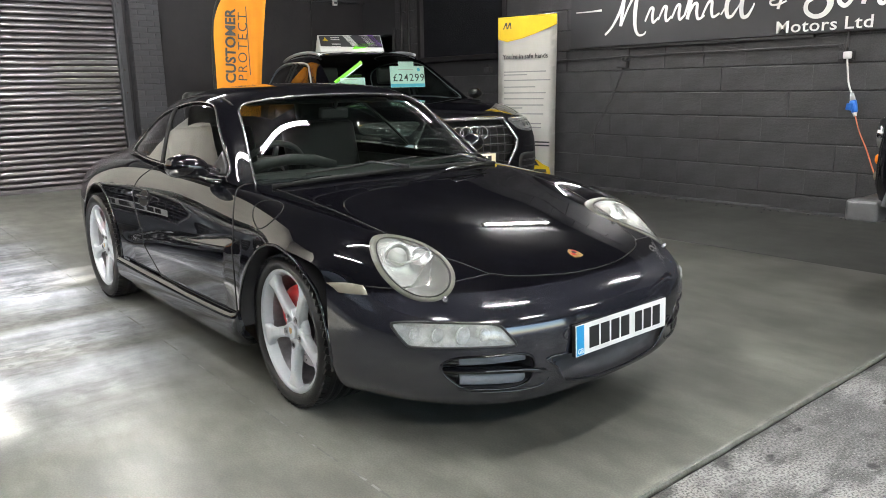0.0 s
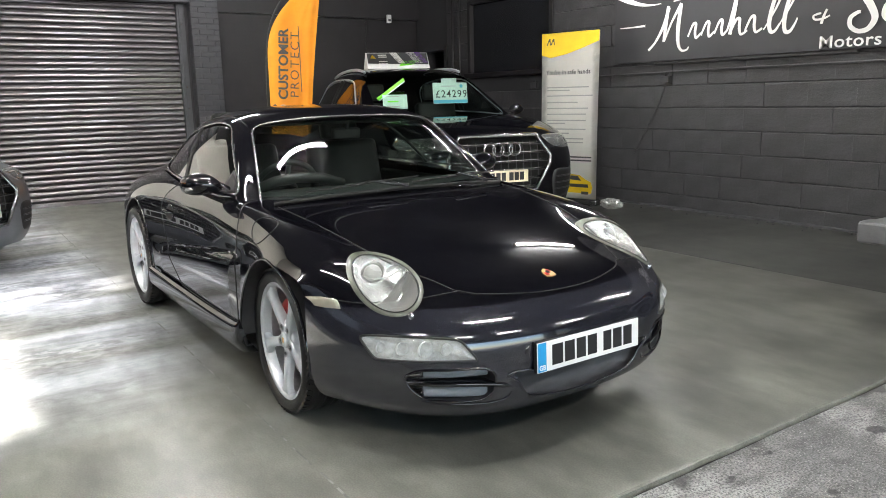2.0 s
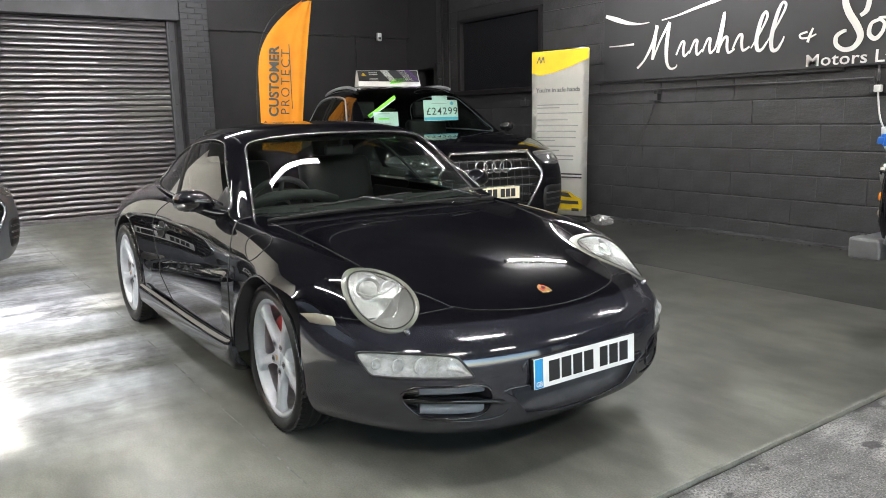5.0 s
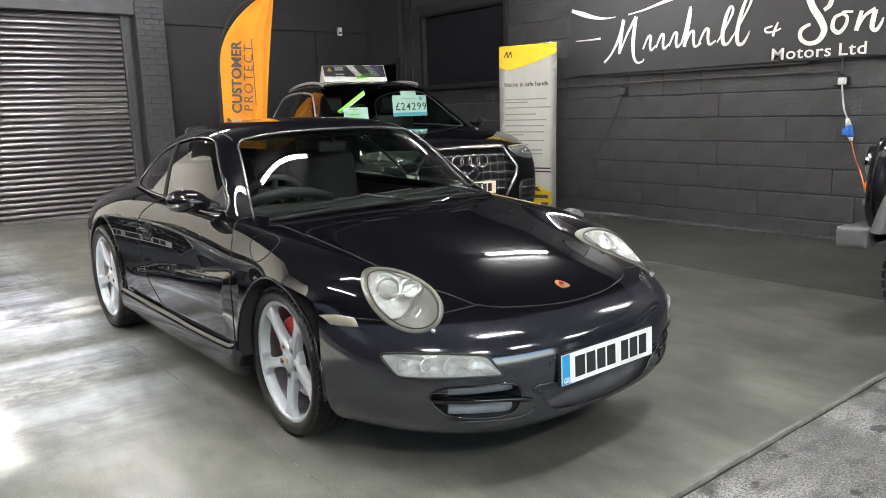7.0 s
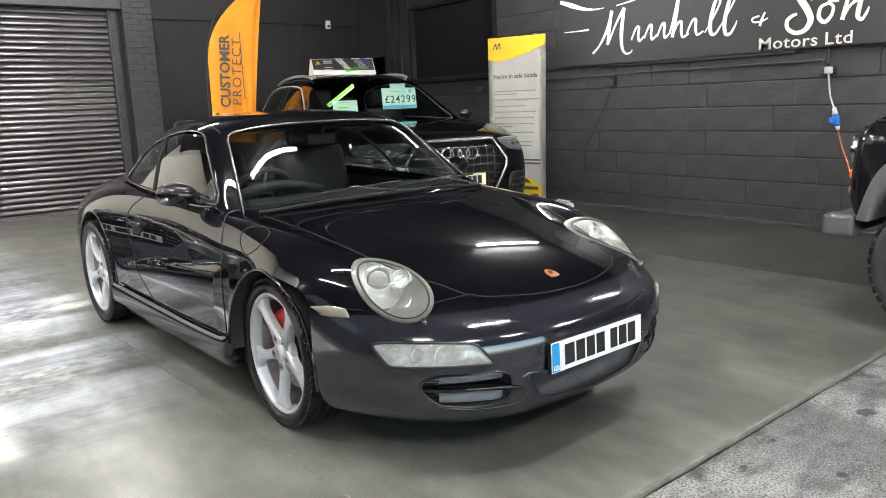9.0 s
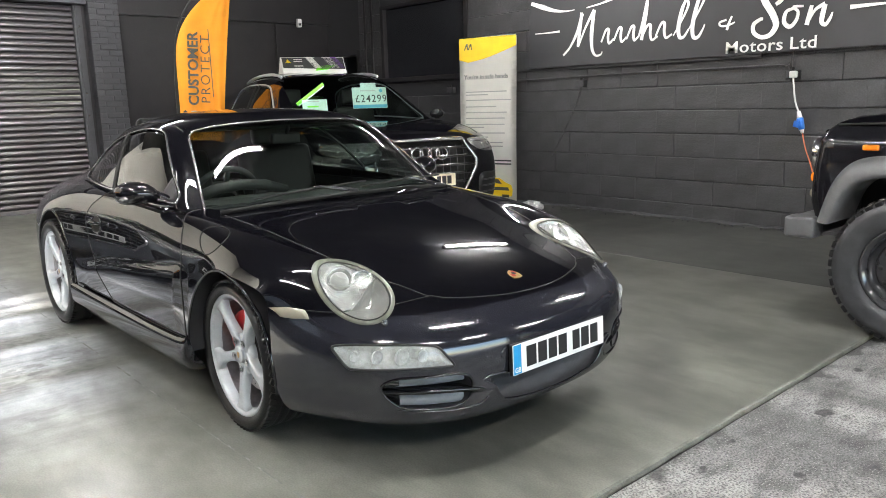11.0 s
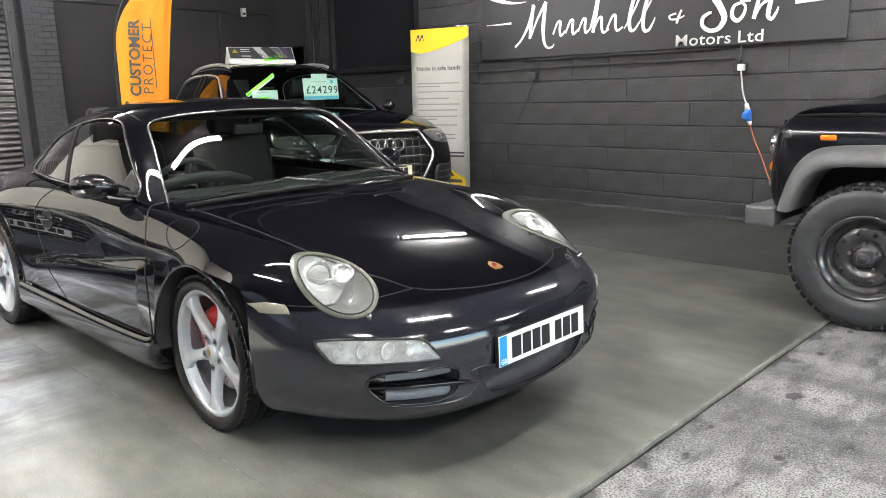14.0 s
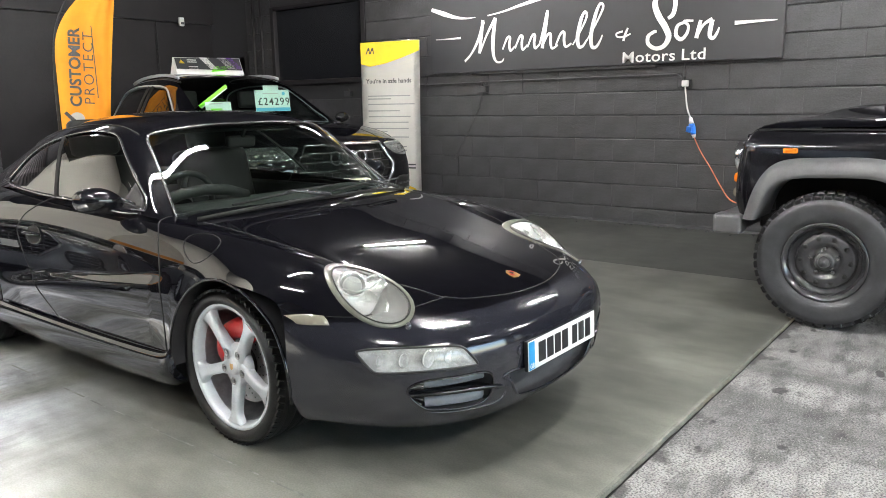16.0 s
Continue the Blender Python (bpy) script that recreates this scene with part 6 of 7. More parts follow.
    for s in (-1, 1):
        lamp = new("headlight")
        lamp.parent = car
        # wrap-round headlight, laid on the skin from the front corner
        way = (-.75, -.55 * s, 0)
        o = [(-.10, .46, .945), (-.17, .62, .955), (-.33, .80, .948), (-.47, .88, .925), (-.44, .885, .865), (-.28, .835, .83), (-.13, .70, .825), (-.06, .56, .86)]
        pts = [Vector((x * k[0], s * y * k[1], z * k[2])) for x, y, z in o]
        v, f = skin.patch(pts, way, .006, 5, .004)
        cov = mesh_object("cover", v, f, M["clear"], lamp, "clear wrap-round lamp cover")
        cov.visible_shadow = False
        v, f = skin.patch(pts, way, .001, 5, 0)
        mesh_object("housing", v, f, M["dark_chrome"], lamp)
        for a, b in (((-.09, .50, .925), (-.36, .82, .925)), ((-.09, .58, .845), (-.33, .84, .852))):
            pa = [Vector(a).lerp(Vector(b), t) for t in np.linspace(0, 1, 7)]
            part("light_strip", tube([skin.hit(Vector((q.x * k[0], s * q.y * k[1], q.z * k[2])), way)[0] + Vector((.004, s * .003, 0)) for q in pa], .0055, 6), M["chrome"], lamp, "", True)
        for t in (.3, .55, .8):
            q = Vector((-.10, .55, .89)).lerp(Vector((-.33, .82, .89)), t)
            place, nor = skin.hit(Vector((q.x * k[0], s * q.y * k[1], q.z * k[2])), way)
            part("lens", lathe([(.024, 0), (.02, .004), (.01, .008), (0, .009)], 18, "z"), M["chrome"], lamp, "", True, Matrix.Translation(place + nor * .001) @ nor.to_track_quat("Z", "Y").to_matrix().to_4x4())
        # lower intakes
        o = [(-.05, .57, .60), (-.13, .76, .62), (-.25, .86, .60), (-.24, .87, .40), (-.12, .76, .35), (-.06, .60, .36)]
        v, f = skin.patch([Vector((x * k[0], s * y * k[1], z * k[2])) for x, y, z in o], (-.85, -.4 * s, 0), .002, 4)
        mesh_object("lower_intake", v, f, M["black_plastic"], car)
        for z in (.43, .49, .55):
            pts = [skin.hit(Vector((x * k[0], s * y * k[1], z * k[2])), (-.85, -.4 * s, 0))[0] + Vector((.006, 0, 0)) for x, y in ((-.06, .60), (-.13, .74), (-.23, .85))]
            part("intake_slat", tube(smooth_line(pts, 5), .007, 6), M["dark_chrome"], car, "", True)
        part("bonnet_gap", tube(skin.line([(-.30 * k[0], s * .70 * k[1], 1.3), (-.8 * k[0], s * .80 * k[1], 1.3), (-1.6 * k[0], s * .84 * k[1], 1.3)], (0, 0, -1)), .004, 6), M["seam"], car, "", True)
        part("bonnet_crease", tube(skin.line([(-.18 * k[0], s * .46 * k[1], 1.3), (-.8 * k[0], s * .53 * k[1], 1.3), (-1.55 * k[0], s * .60 * k[1], 1.3)], (0, 0, -1), -.004), .008, 6), paint, car, "", True)
        part("door_gap", tube(skin.line([(-1.62 * k[0], s, 1.06 * k[2]), (-1.66 * k[0], s, .7 * k[2]), (-1.6 * k[0], s, .4 * k[2])], (0, -s, 0)), .004, 6), M["seam"], car, "", True)
        mir = new("door_mirror")
        mir.parent = car
        bm = bmesh.new()
        bmesh.ops.create_uvsphere(bm, u_segments=20, v_segments=14, radius=1.0, matrix=Matrix.Translation((-1.98 * k[0] + cab, s * 1.00 * k[1], 1.17 * k[2])) @ Matrix.Diagonal((.05, .095, .06, 1)))
        part("shell", bm, paint, mir, "", True)
        part("stalk", tube([(-2.0 * k[0] + cab, s * .89 * k[1], 1.10 * k[2]), (-1.99 * k[0] + cab, s * .96 * k[1], 1.12 * k[2])], .03, 10), M["black_plastic"], mir, "", True)
    # cabin
    nu, nv = 150, 145
    net = [[(x + cab, y, z) for x, y, z in row] for row in estate_cabin(k)]
    P = loft(net, nu, nv)
    V = P.reshape(-1, 3)
    F = grid_faces(nu, nv)
    C = V[F].mean(axis=1)
    i, j = np.meshgrid(np.arange(nu - 1), np.arange(nv - 1), indexing="ij")
    su = (i.ravel() + .5) / (nu - 1) * (len(net) - 1)
    sv = np.abs((j.ravel() + .5) / (nv - 1) * 12 - 6)
    screen = (su < 3.75) & (sv < 2.95)
    WIN = [(-2.12, 1.125), (-2.35, 1.27), (-2.62, 1.43), (-2.85, 1.53), (-3.3, 1.56), (-3.9, 1.55), (-4.35, 1.47), (-4.52, 1.30), (-4.50, 1.16), (-3.6, 1.145), (-2.8, 1.135)]
    WIN = [(x * k[0] + cab, z * k[2]) for x, z in WIN]
    side = in_poly(C[:, 0], C[:, 2], WIN) & (sv > 3.4)
    skin2 = Skin(V, F)
    for nm, mask, mat in (("roof", ~(screen | side), paint), ("windscreen", screen, M["screen"])):
        v, f = compact(V, F[mask])
        ob = mesh_object(nm, v, f, mat, car, "tinted windscreen" if nm == "windscreen" else "")
        ob.visible_shadow = nm == "roof"
    part("dashboard", slab([(-1.72 * k[0] + cab, 1.07 * k[2]), (-2.2 * k[0] + cab, 1.09 * k[2]), (-2.3 * k[0] + cab, .9 * k[2]), (-1.75 * k[0] + cab, .7 * k[2])], 1.56 * k[1], "xz", -.78 * k[1]), M["dash"], car)
    for s in (-1, 1):
        seat = new("seat")
        seat.parent, seat.matrix_local = car, pose(-2.95 * k[0] + cab, s * .40 * k[1], .6 * k[2])
        part("backrest", box(-.08, .08, -.26, .26, 0, .68, .06, 3), M["dash"], seat, "", True, pose(0, 0, 0, 0, -12, 0))
        part("headrest", box(-.05, .05, -.14, .14, 0, .2, .04, 3), M["dash"], seat, "", True, pose(-.17, 0, .70, 0, -8, 0))
        v, f = skin2.patch([(x, s * 1.0, z) for x, z in WIN], (0, -s, 0), -.003, 7, .002, 4)
        gl = mesh_object("side_window", v, f, M["dark_glass"], car, "dark glossy side window")
        gl.visible_shadow = False
        part("window_trim", tube(skin2.line([(x, s, z) for x, z in WIN], (0, -s, 0), .002, 5, True), .010, 6, True), M["silver"], car, "", True)
        for xa, xb in ((-3.28, -3.22), (-3.42, -3.36)):
            part("window_pillar", tube(skin2.line([(xa * k[0] + cab, s, 1.15 * k[2]), (xb * k[0] + cab, s, 1.55 * k[2])], (0, -s, 0), .002), .016, 6), M["seam"], car, "", True)
        part("roof_rail", tube([Vector(q) + Vector((0, 0, .03)) for q in skin2.line([(-2.75 * k[0] + cab, s * .60 * k[1], 2), (-3.4 * k[0] + cab, s * .585 * k[1], 2), (-4.3 * k[0] + cab, s * .57 * k[1], 2)], (0, 0, -1))], .018, 8), M["silver"], car, "satin roof rail", True)
    return car


SUV_AT = pose(-4.76, 4.71, 0, 0, 0, -12.5) @ pose(-.32, 0, 0)
estate_car("estate_suv", SUV_AT, (1.0, 1.0, 1.0), M["paint"], "black seven-seat family SUV with price cards in its windscreen", M["plate_yellow"], .32)
estate_car("saloon_car", pose(-6.42, 0.60, 0, 0, 0, 42), (.87, .93, .86), M["silver_paint"], "grey-blue metallic saloon parked in front of the shutter", M["plate_white"])


def off_roader(at):
    """Boxy four-wheel drive; the front axle is the origin."""
    car = thing("off_road_car", at, "black boxy off-road vehicle on black steel wheels", "car")
    around = [(x, .89, 0, -1) for x in (-.90, -.70, -.52, -.49, -.46, -.40, -.33, -.27, -.20, 0, .10, .16, .21, .26, .31, .35, .38, .41, .44)]
    around += [(.472, .886, -.25, -.97), (.500, .872, -.5, -.87), (.524, .848, -.77, -.64), (.539, .818, -.93, -.36), (.547, .78, -1, -.1), (.549, .72, -1, 0), (.549, .60, -1, 0)]
    for s in (-1, 1):
        # wing: a wrapped sheet with the wheel opening below, a rolled shoulder above and a rounded front corner
        bm = bmesh.new()
        rows = []
        for x, y, ix, iy in around:
            low = np.interp(x, [-.53, -.50, -.44, -.34, -.22, .14, .23, .30, .35, .40], [.52, .60, .72, .84, .90, .90, .88, .84, .76, .60])
            col = []
            for z, pull in [(low + (1.0 - low) * q, 0) for q in (0, .25, .5, .75)] + [(1.0, .003), (1.036, .006), (1.052, .013), (1.08, .032), (1.105, .060), (1.122, .10)]:
                pull += -ix * (max(0, .70 - z) * .4 + max(0, z - .86) * .12)
                col.append(bm.verts.new((x + ix * pull, s * (y + iy * pull), z)))
            rows.append(col)
        for p, q in zip(rows, rows[1:]):
            for i in range(len(p) - 1):
                bm.faces.new((p[i], q[i], q[i + 1], p[i + 1]))
        part("front_wing", bm, M["wing_paint"], car, "", True)
        # moulded arch
        arch = [(.468, .60), (.425, .756), (.376, .863), (.308, .932), (.213, .964), (.043, .976), (-.2, .979), (-.37, .935), (-.49, .81), (-.54, .58)]
        inner = [(.388, .60), (.345, .729), (.300, .799), (.233, .842), (.14, .861), (.035, .866), (-.209, .870), (-.33, .82), (-.42, .70), (-.46, .56)]
        bm = bmesh.new()
        oo, ii = smooth_line([(x, 0, z) for x, z in arch], 6), smooth_line([(x, 0, z) for x, z in inner], 6)
        rows = []
        for a, b in zip(oo, ii):
            rows.append([bm.verts.new((a.x, s * .887, a.z)), bm.verts.new((a.x * .96 + b.x * .04, s * .912, a.z * .96 + b.z * .04)), bm.verts.new((a.x * .6 + b.x * .4, s * .942, a.z * .6 + b.z * .4)), bm.verts.new((a.x * .2 + b.x * .8, s * .955, a.z * .2 + b.z * .8)), bm.verts.new((b.x, s * .950, b.z)), bm.verts.new((b.x, s * .60, b.z))])
        for a, b in zip(rows, rows[1:]):
            for i in range(5):
                bm.faces.new((a[i], a[i + 1], b[i + 1], b[i]))
        part("wheel_arch", bm, M["arch"], car, "grey plastic wheel arch", True)
        part("wing_seam", tube([(.43, s * .795, 1.124), (.3, s * .80, 1.128), (-.9, s * .80, 1.130)], .006, 6), M["seam"], car, "", True)
        part("side_repeater", box(.184, .264, s * .885, s * .91, .995, 1.026, .010, 3), M["amber"], car, "amber side repeater", True)
        # body behind the wing
        part("door", box(-2.0, -.91, s * .86, s * .89, .50, 1.14, .01), M["paint"], car)
        part("rear_panel", box(-3.3, -2.01, s * .86, s * .89, .55, 1.14, .01), M["paint"], car)
        part("cab_side", box(-3.3, -.95, s * .78, s * .80, 1.14, 1.92, .01), M["dark_glass"], car)
    # bonnet with its raised centre
    bm = bmesh.new()
    ys = [0, .25, .38, .43, .50, .62, .72, .77, .795]
    rows = []
    for x in (.495, .49, .475, .45, .42, .38, .34, .26, .20, .14, .08, 0, -.09, -.17, -.5, -.90):
        high = np.interp(x, [-.9, 0, .2, .34, .43, .475, .495], [1.20, 1.193, 1.185, 1.172, 1.150, 1.122, 1.085])
        hump = np.interp(x, [-.9, -.17, -.06, .08, .20, .34], [.075, .072, .068, .045, .014, 0])
        rows.append([bm.verts.new((x, y, high + hump * (1 if abs(y) < .40 else .8 if abs(y) < .45 else 0) - (.05 if abs(y) > .78 else .016 if abs(y) > .75 else .003 if abs(y) > .7 else 0))) for y in [-q for q in ys[:0:-1]] + ys])
    for a, b in zip(rows, rows[1:]):
        for i in range(len(a) - 1):
            bm.faces.new((a[i], a[i + 1], b[i + 1], b[i]))
    part("bonnet", bm, M["paint"], car, "", True)
    part("bonnet_lip", tube([(.488, -.78, 1.085), (.50, -.4, 1.09), (.502, 0, 1.09), (.50, .4, 1.09), (.488, .78, 1.085)], .012, 8), M["paint"], car, "", True)
    part("front_panel", box(.36, .47, -.60, .60, .62, 1.09, .012), M["black_plastic"], car)
    gr = new("grille")
    gr.parent = car
    part("grille_frame", box(.47, .50, -.36, .36, .72, 1.04, .01), M["black_plastic"], gr)
    for z in np.linspace(.76, 1.0, 7):
        part("slat", box(.498, .515, -.33, .33, z - .008, z + .008, .003), M["dark_chrome"], gr)
    for s in (-1, 1):
        lamp = new("headlight")
        lamp.parent, lamp.matrix_local = car, pose(.556, s * .705, .965)
        part("lamp_bowl", lathe([(.085, -.03), (.092, .004), (.085, .012), (.078, .008), (.03, -.02), (0, -.022)], 32, "x"), M["chrome"], lamp, "", True)
        part("lens", lathe([(.08, .008), (.06, .02), (.03, .028), (0, .03)], 28, "x"), M["clear"], lamp, "", True)
        for z, mat in ((.83, M["amber"]), (.74, M["marker"])):
            part("indicator", lathe([(.032, -.01), (.032, .008), (.025, .020), (0, .024)], 20, "x", (.546, s * .755, z)), mat, car, "", True)
    bm = box(.49, .622, -.86, .86, .510, .617, .014, 2)
    part("bumper", bm, M["dark_chrome"], car, "dark steel channel bumper")
    for s in (-1, 1):
        part("bumper_end", box(.466, .634, s * .90 - (.04 if s < 0 else .10), s * .90 + (.04 if s > 0 else .10), .503, .623, .028, 4), M["arch"], car, "worn grey bumper end cap")
        part("chassis_rail", box(-3.0, .50, s * .36 - .04, s * .36 + .04, .48, .62, .01), M["black_plastic"], car)
        part("damper", tube([(.02, s * .52, .38), (-.02, s * .50, .80)], .032, 12), M["dark_chrome"], car, "", True)
        coil = [(.16 + .055 * math.cos(t), s * .50 + .055 * math.sin(t), .42 + .40 * t / 44) for t in np.linspace(0, 44, 150)]
        part("coil_spring", tube(coil, .008, 6), M["black_plastic"], car, "", True)
    part("axle", tube([(0, -.62, .385), (0, .62, .385)], .05, 12), M["black_plastic"], car, "", True)
    part("radius_arm", tube([(.05, .52, .36), (-.9, .42, .50)], .035, 8), M["black_plastic"], car, "", True)
    part("inner_wing", box(-.85, .46, -.58, .58, .60, 1.05, .02), M["seam"], car)
    part("floor_pan", box(-3.3, -.92, -.85, .85, .50, .58), M["black_plastic"], car)
    part("roof", box(-3.35, -1.0, -.80, .80, 1.92, 1.98, .03, 3), M["paint"], car)
    part("windscreen", box(-.98, -.95, -.76, .76, 1.16, 1.90), M["dark_glass"], car)
    part("bulkhead", box(-1.0, -.90, -.88, .88, .58, 1.15, .01), M["paint"], car)
    for x in (0, -2.36):
        for s in (-1, 1):
            steel_wheel(car, Matrix.Translation((x, s * .80, .385)) @ (Matrix() if s < 0 else Matrix.Rotation(math.pi, 4, "Z")))
    return car


def steel_wheel(parent, at):
    w = new("wheel")
    w.parent, w.matrix_local = parent, at
    R, r, h = .388, .226, .125
    part("tyre", lathe([(r - .012, -h + .035), (r, -h + .012), (r + .012, -h - .002), (r + .05, -h - .014), (r + .10, -h - .017), (r + .135, -h - .012), (R - .022, -h + .002), (R - .008, -h + .014), (R - .008, h - .014), (R - .022, h), (r + .09, h + .017), (r, h - .01)], 96), M["rubber_dust"], w, "dusty off-road tyre", True)
    lug = bmesh.new()
    add_box(lug, -.020, .020, -.045, .012, -.012, .012, .004, 1)
    me = bpy.data.meshes.new("tread_lug")
    lug.to_mesh(me)
    lug.free()
    me.materials.append(M["rubber"])
    n = 44
    for k in range(n):
        for row, (y, sk) in enumerate(((-h + .032, 8), (h - .0, 8), (-.025, -20), (.045, 20))):
            o = new("tread_lug", me)
            o.parent = w
            a = 2 * math.pi * (k + .5 * (row % 2)) / n
            o.matrix_local = Matrix.Rotation(-a, 4, "Y") @ Matrix.Translation((R - .016 + (.003 if row < 2 else .0), y, 0)) @ Matrix.Rotation(radians(90), 4, "Y") @ Matrix.Rotation(radians(sk), 4, "X")
    part("rim", lathe([(r - .004, -h + .03), (r + .004, -h - .002), (r - .004, -h - .006), (r - .012, -h + .004), (r - .022, -h + .010), (r - .030, -h + .030), (r - .040, -h + .055), (.150, -h + .060)], 72), M["gloss_black"], w, "glossy black steel rim", True)
    # dished centre with a ring of round holes
    bm = bmesh.new()
    add_lathe(bm, [(.168, -h + .058), (.158, -h + .040), (.150, -h + .034), (.112, -h + .030), (.096, -h + .034), (.088, -h + .046), (.060, -h + .048), (.056, -h + .020), (.040, -h + .012), (.0, -h + .010)], 64)
    part("wheel_disc", bm, M["gloss_black"], w, "", True)
    for k in range(10):
        a = 2 * math.pi * k / 10
        part("hole", lathe([(0, -h + .0285), (.0125, -h + .0285), (.014, -h + .032)], 16, "y", (.132 * math.cos(a), 0, .132 * math.sin(a))), M["seam"], w, "", True)
    for k in range(5):
        a = 2 * math.pi * (k + .3) / 5
        part("wheel_nut", lathe([(0, -h + .018), (.012, -h + .02), (.014, -h + .05)], 6, "y", (.075 * math.cos(a), 0, .075 * math.sin(a))), M["satin"], w)
    part("hub_cap", lathe([(.034, -h + .012), (.032, -h - .006), (.022, -h - .012), (.012, -h - .012), (.010, -h - .018), (0, -h - .018)], 24), M["dark_chrome"], w, "", True)


off_roader(pose(-1.005, 5.40, 0, 0, 0, 180))

# ---- things on the walls and between the cars ----
def wall_sign():
    """Charcoal board; local x along the wall, z up, front face at y = 0."""
    s = thing("wall_sign", pose(-6.17, Y1 - 0.055, 1.672), "charcoal business sign with white painted script on block wall", "sign")
    W, H = 4.14, 1.25
    part("board", box(0, W, 0, .045, 0, H, .004), M["sign"], s)
    d = -.003


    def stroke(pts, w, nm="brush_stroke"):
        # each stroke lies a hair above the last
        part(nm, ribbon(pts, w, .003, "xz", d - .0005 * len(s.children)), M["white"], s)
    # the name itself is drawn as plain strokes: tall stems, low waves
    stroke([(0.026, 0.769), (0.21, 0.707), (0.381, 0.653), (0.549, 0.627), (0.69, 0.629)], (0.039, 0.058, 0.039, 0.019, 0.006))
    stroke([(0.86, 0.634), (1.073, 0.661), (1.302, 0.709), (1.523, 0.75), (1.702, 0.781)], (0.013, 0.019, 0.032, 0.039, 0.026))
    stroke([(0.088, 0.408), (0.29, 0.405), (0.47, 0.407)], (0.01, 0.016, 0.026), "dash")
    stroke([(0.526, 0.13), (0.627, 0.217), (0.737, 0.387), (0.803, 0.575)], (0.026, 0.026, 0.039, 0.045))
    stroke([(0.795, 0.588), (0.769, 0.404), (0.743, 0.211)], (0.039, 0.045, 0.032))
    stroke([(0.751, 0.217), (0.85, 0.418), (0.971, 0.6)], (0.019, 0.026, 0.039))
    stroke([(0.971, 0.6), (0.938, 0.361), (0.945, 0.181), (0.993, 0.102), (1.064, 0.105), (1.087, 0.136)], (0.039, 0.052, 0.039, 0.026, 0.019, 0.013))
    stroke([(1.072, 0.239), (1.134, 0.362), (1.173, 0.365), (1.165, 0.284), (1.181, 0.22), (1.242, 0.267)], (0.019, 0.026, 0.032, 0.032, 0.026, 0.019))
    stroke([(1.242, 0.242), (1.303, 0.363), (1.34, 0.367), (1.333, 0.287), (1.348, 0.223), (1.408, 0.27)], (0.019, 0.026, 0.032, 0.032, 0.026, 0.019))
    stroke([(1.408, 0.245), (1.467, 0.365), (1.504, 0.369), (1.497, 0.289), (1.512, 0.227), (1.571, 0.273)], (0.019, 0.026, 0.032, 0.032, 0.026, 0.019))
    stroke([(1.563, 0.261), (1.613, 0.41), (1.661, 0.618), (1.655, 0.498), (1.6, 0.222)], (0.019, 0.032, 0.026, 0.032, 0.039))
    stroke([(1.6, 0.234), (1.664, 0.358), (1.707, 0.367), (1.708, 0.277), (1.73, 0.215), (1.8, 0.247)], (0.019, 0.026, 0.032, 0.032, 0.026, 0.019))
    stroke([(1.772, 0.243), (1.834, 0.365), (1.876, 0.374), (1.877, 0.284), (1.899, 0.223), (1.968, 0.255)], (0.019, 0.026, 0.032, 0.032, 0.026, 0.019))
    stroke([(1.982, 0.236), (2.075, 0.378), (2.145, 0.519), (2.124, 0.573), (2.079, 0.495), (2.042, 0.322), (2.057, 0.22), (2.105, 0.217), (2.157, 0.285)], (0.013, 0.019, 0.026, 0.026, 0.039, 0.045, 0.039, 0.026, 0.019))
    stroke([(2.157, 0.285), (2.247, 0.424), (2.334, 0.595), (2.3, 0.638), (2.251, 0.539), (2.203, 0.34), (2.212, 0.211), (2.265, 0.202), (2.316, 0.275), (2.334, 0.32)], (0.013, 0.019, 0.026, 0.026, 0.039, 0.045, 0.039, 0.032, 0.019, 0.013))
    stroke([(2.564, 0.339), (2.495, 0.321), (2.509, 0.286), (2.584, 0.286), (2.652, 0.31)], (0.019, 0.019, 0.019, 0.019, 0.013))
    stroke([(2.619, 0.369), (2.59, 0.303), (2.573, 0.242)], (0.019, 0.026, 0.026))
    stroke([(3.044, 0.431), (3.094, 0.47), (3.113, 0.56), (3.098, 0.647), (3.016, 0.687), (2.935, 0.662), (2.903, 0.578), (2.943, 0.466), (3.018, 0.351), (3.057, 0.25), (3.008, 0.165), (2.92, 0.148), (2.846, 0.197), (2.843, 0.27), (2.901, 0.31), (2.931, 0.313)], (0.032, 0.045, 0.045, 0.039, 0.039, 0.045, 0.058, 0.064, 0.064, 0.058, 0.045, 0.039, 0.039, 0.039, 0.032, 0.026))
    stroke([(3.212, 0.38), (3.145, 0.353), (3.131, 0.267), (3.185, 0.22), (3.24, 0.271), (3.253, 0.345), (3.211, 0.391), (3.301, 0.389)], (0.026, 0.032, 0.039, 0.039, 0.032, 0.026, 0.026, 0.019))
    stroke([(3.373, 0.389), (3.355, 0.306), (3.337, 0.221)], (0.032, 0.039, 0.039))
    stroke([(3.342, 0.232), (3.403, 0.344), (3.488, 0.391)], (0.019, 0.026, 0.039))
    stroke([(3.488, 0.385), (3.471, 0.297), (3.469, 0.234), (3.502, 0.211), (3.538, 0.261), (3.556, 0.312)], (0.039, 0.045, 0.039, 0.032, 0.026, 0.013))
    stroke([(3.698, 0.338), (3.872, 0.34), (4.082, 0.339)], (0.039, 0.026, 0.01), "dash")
    words("Motors Ltd", .155, M["white"], s, pose(2.56, -.012, .020, 90, 0, 0), .002, .0015, "white lettering", 1.06, 1.18)


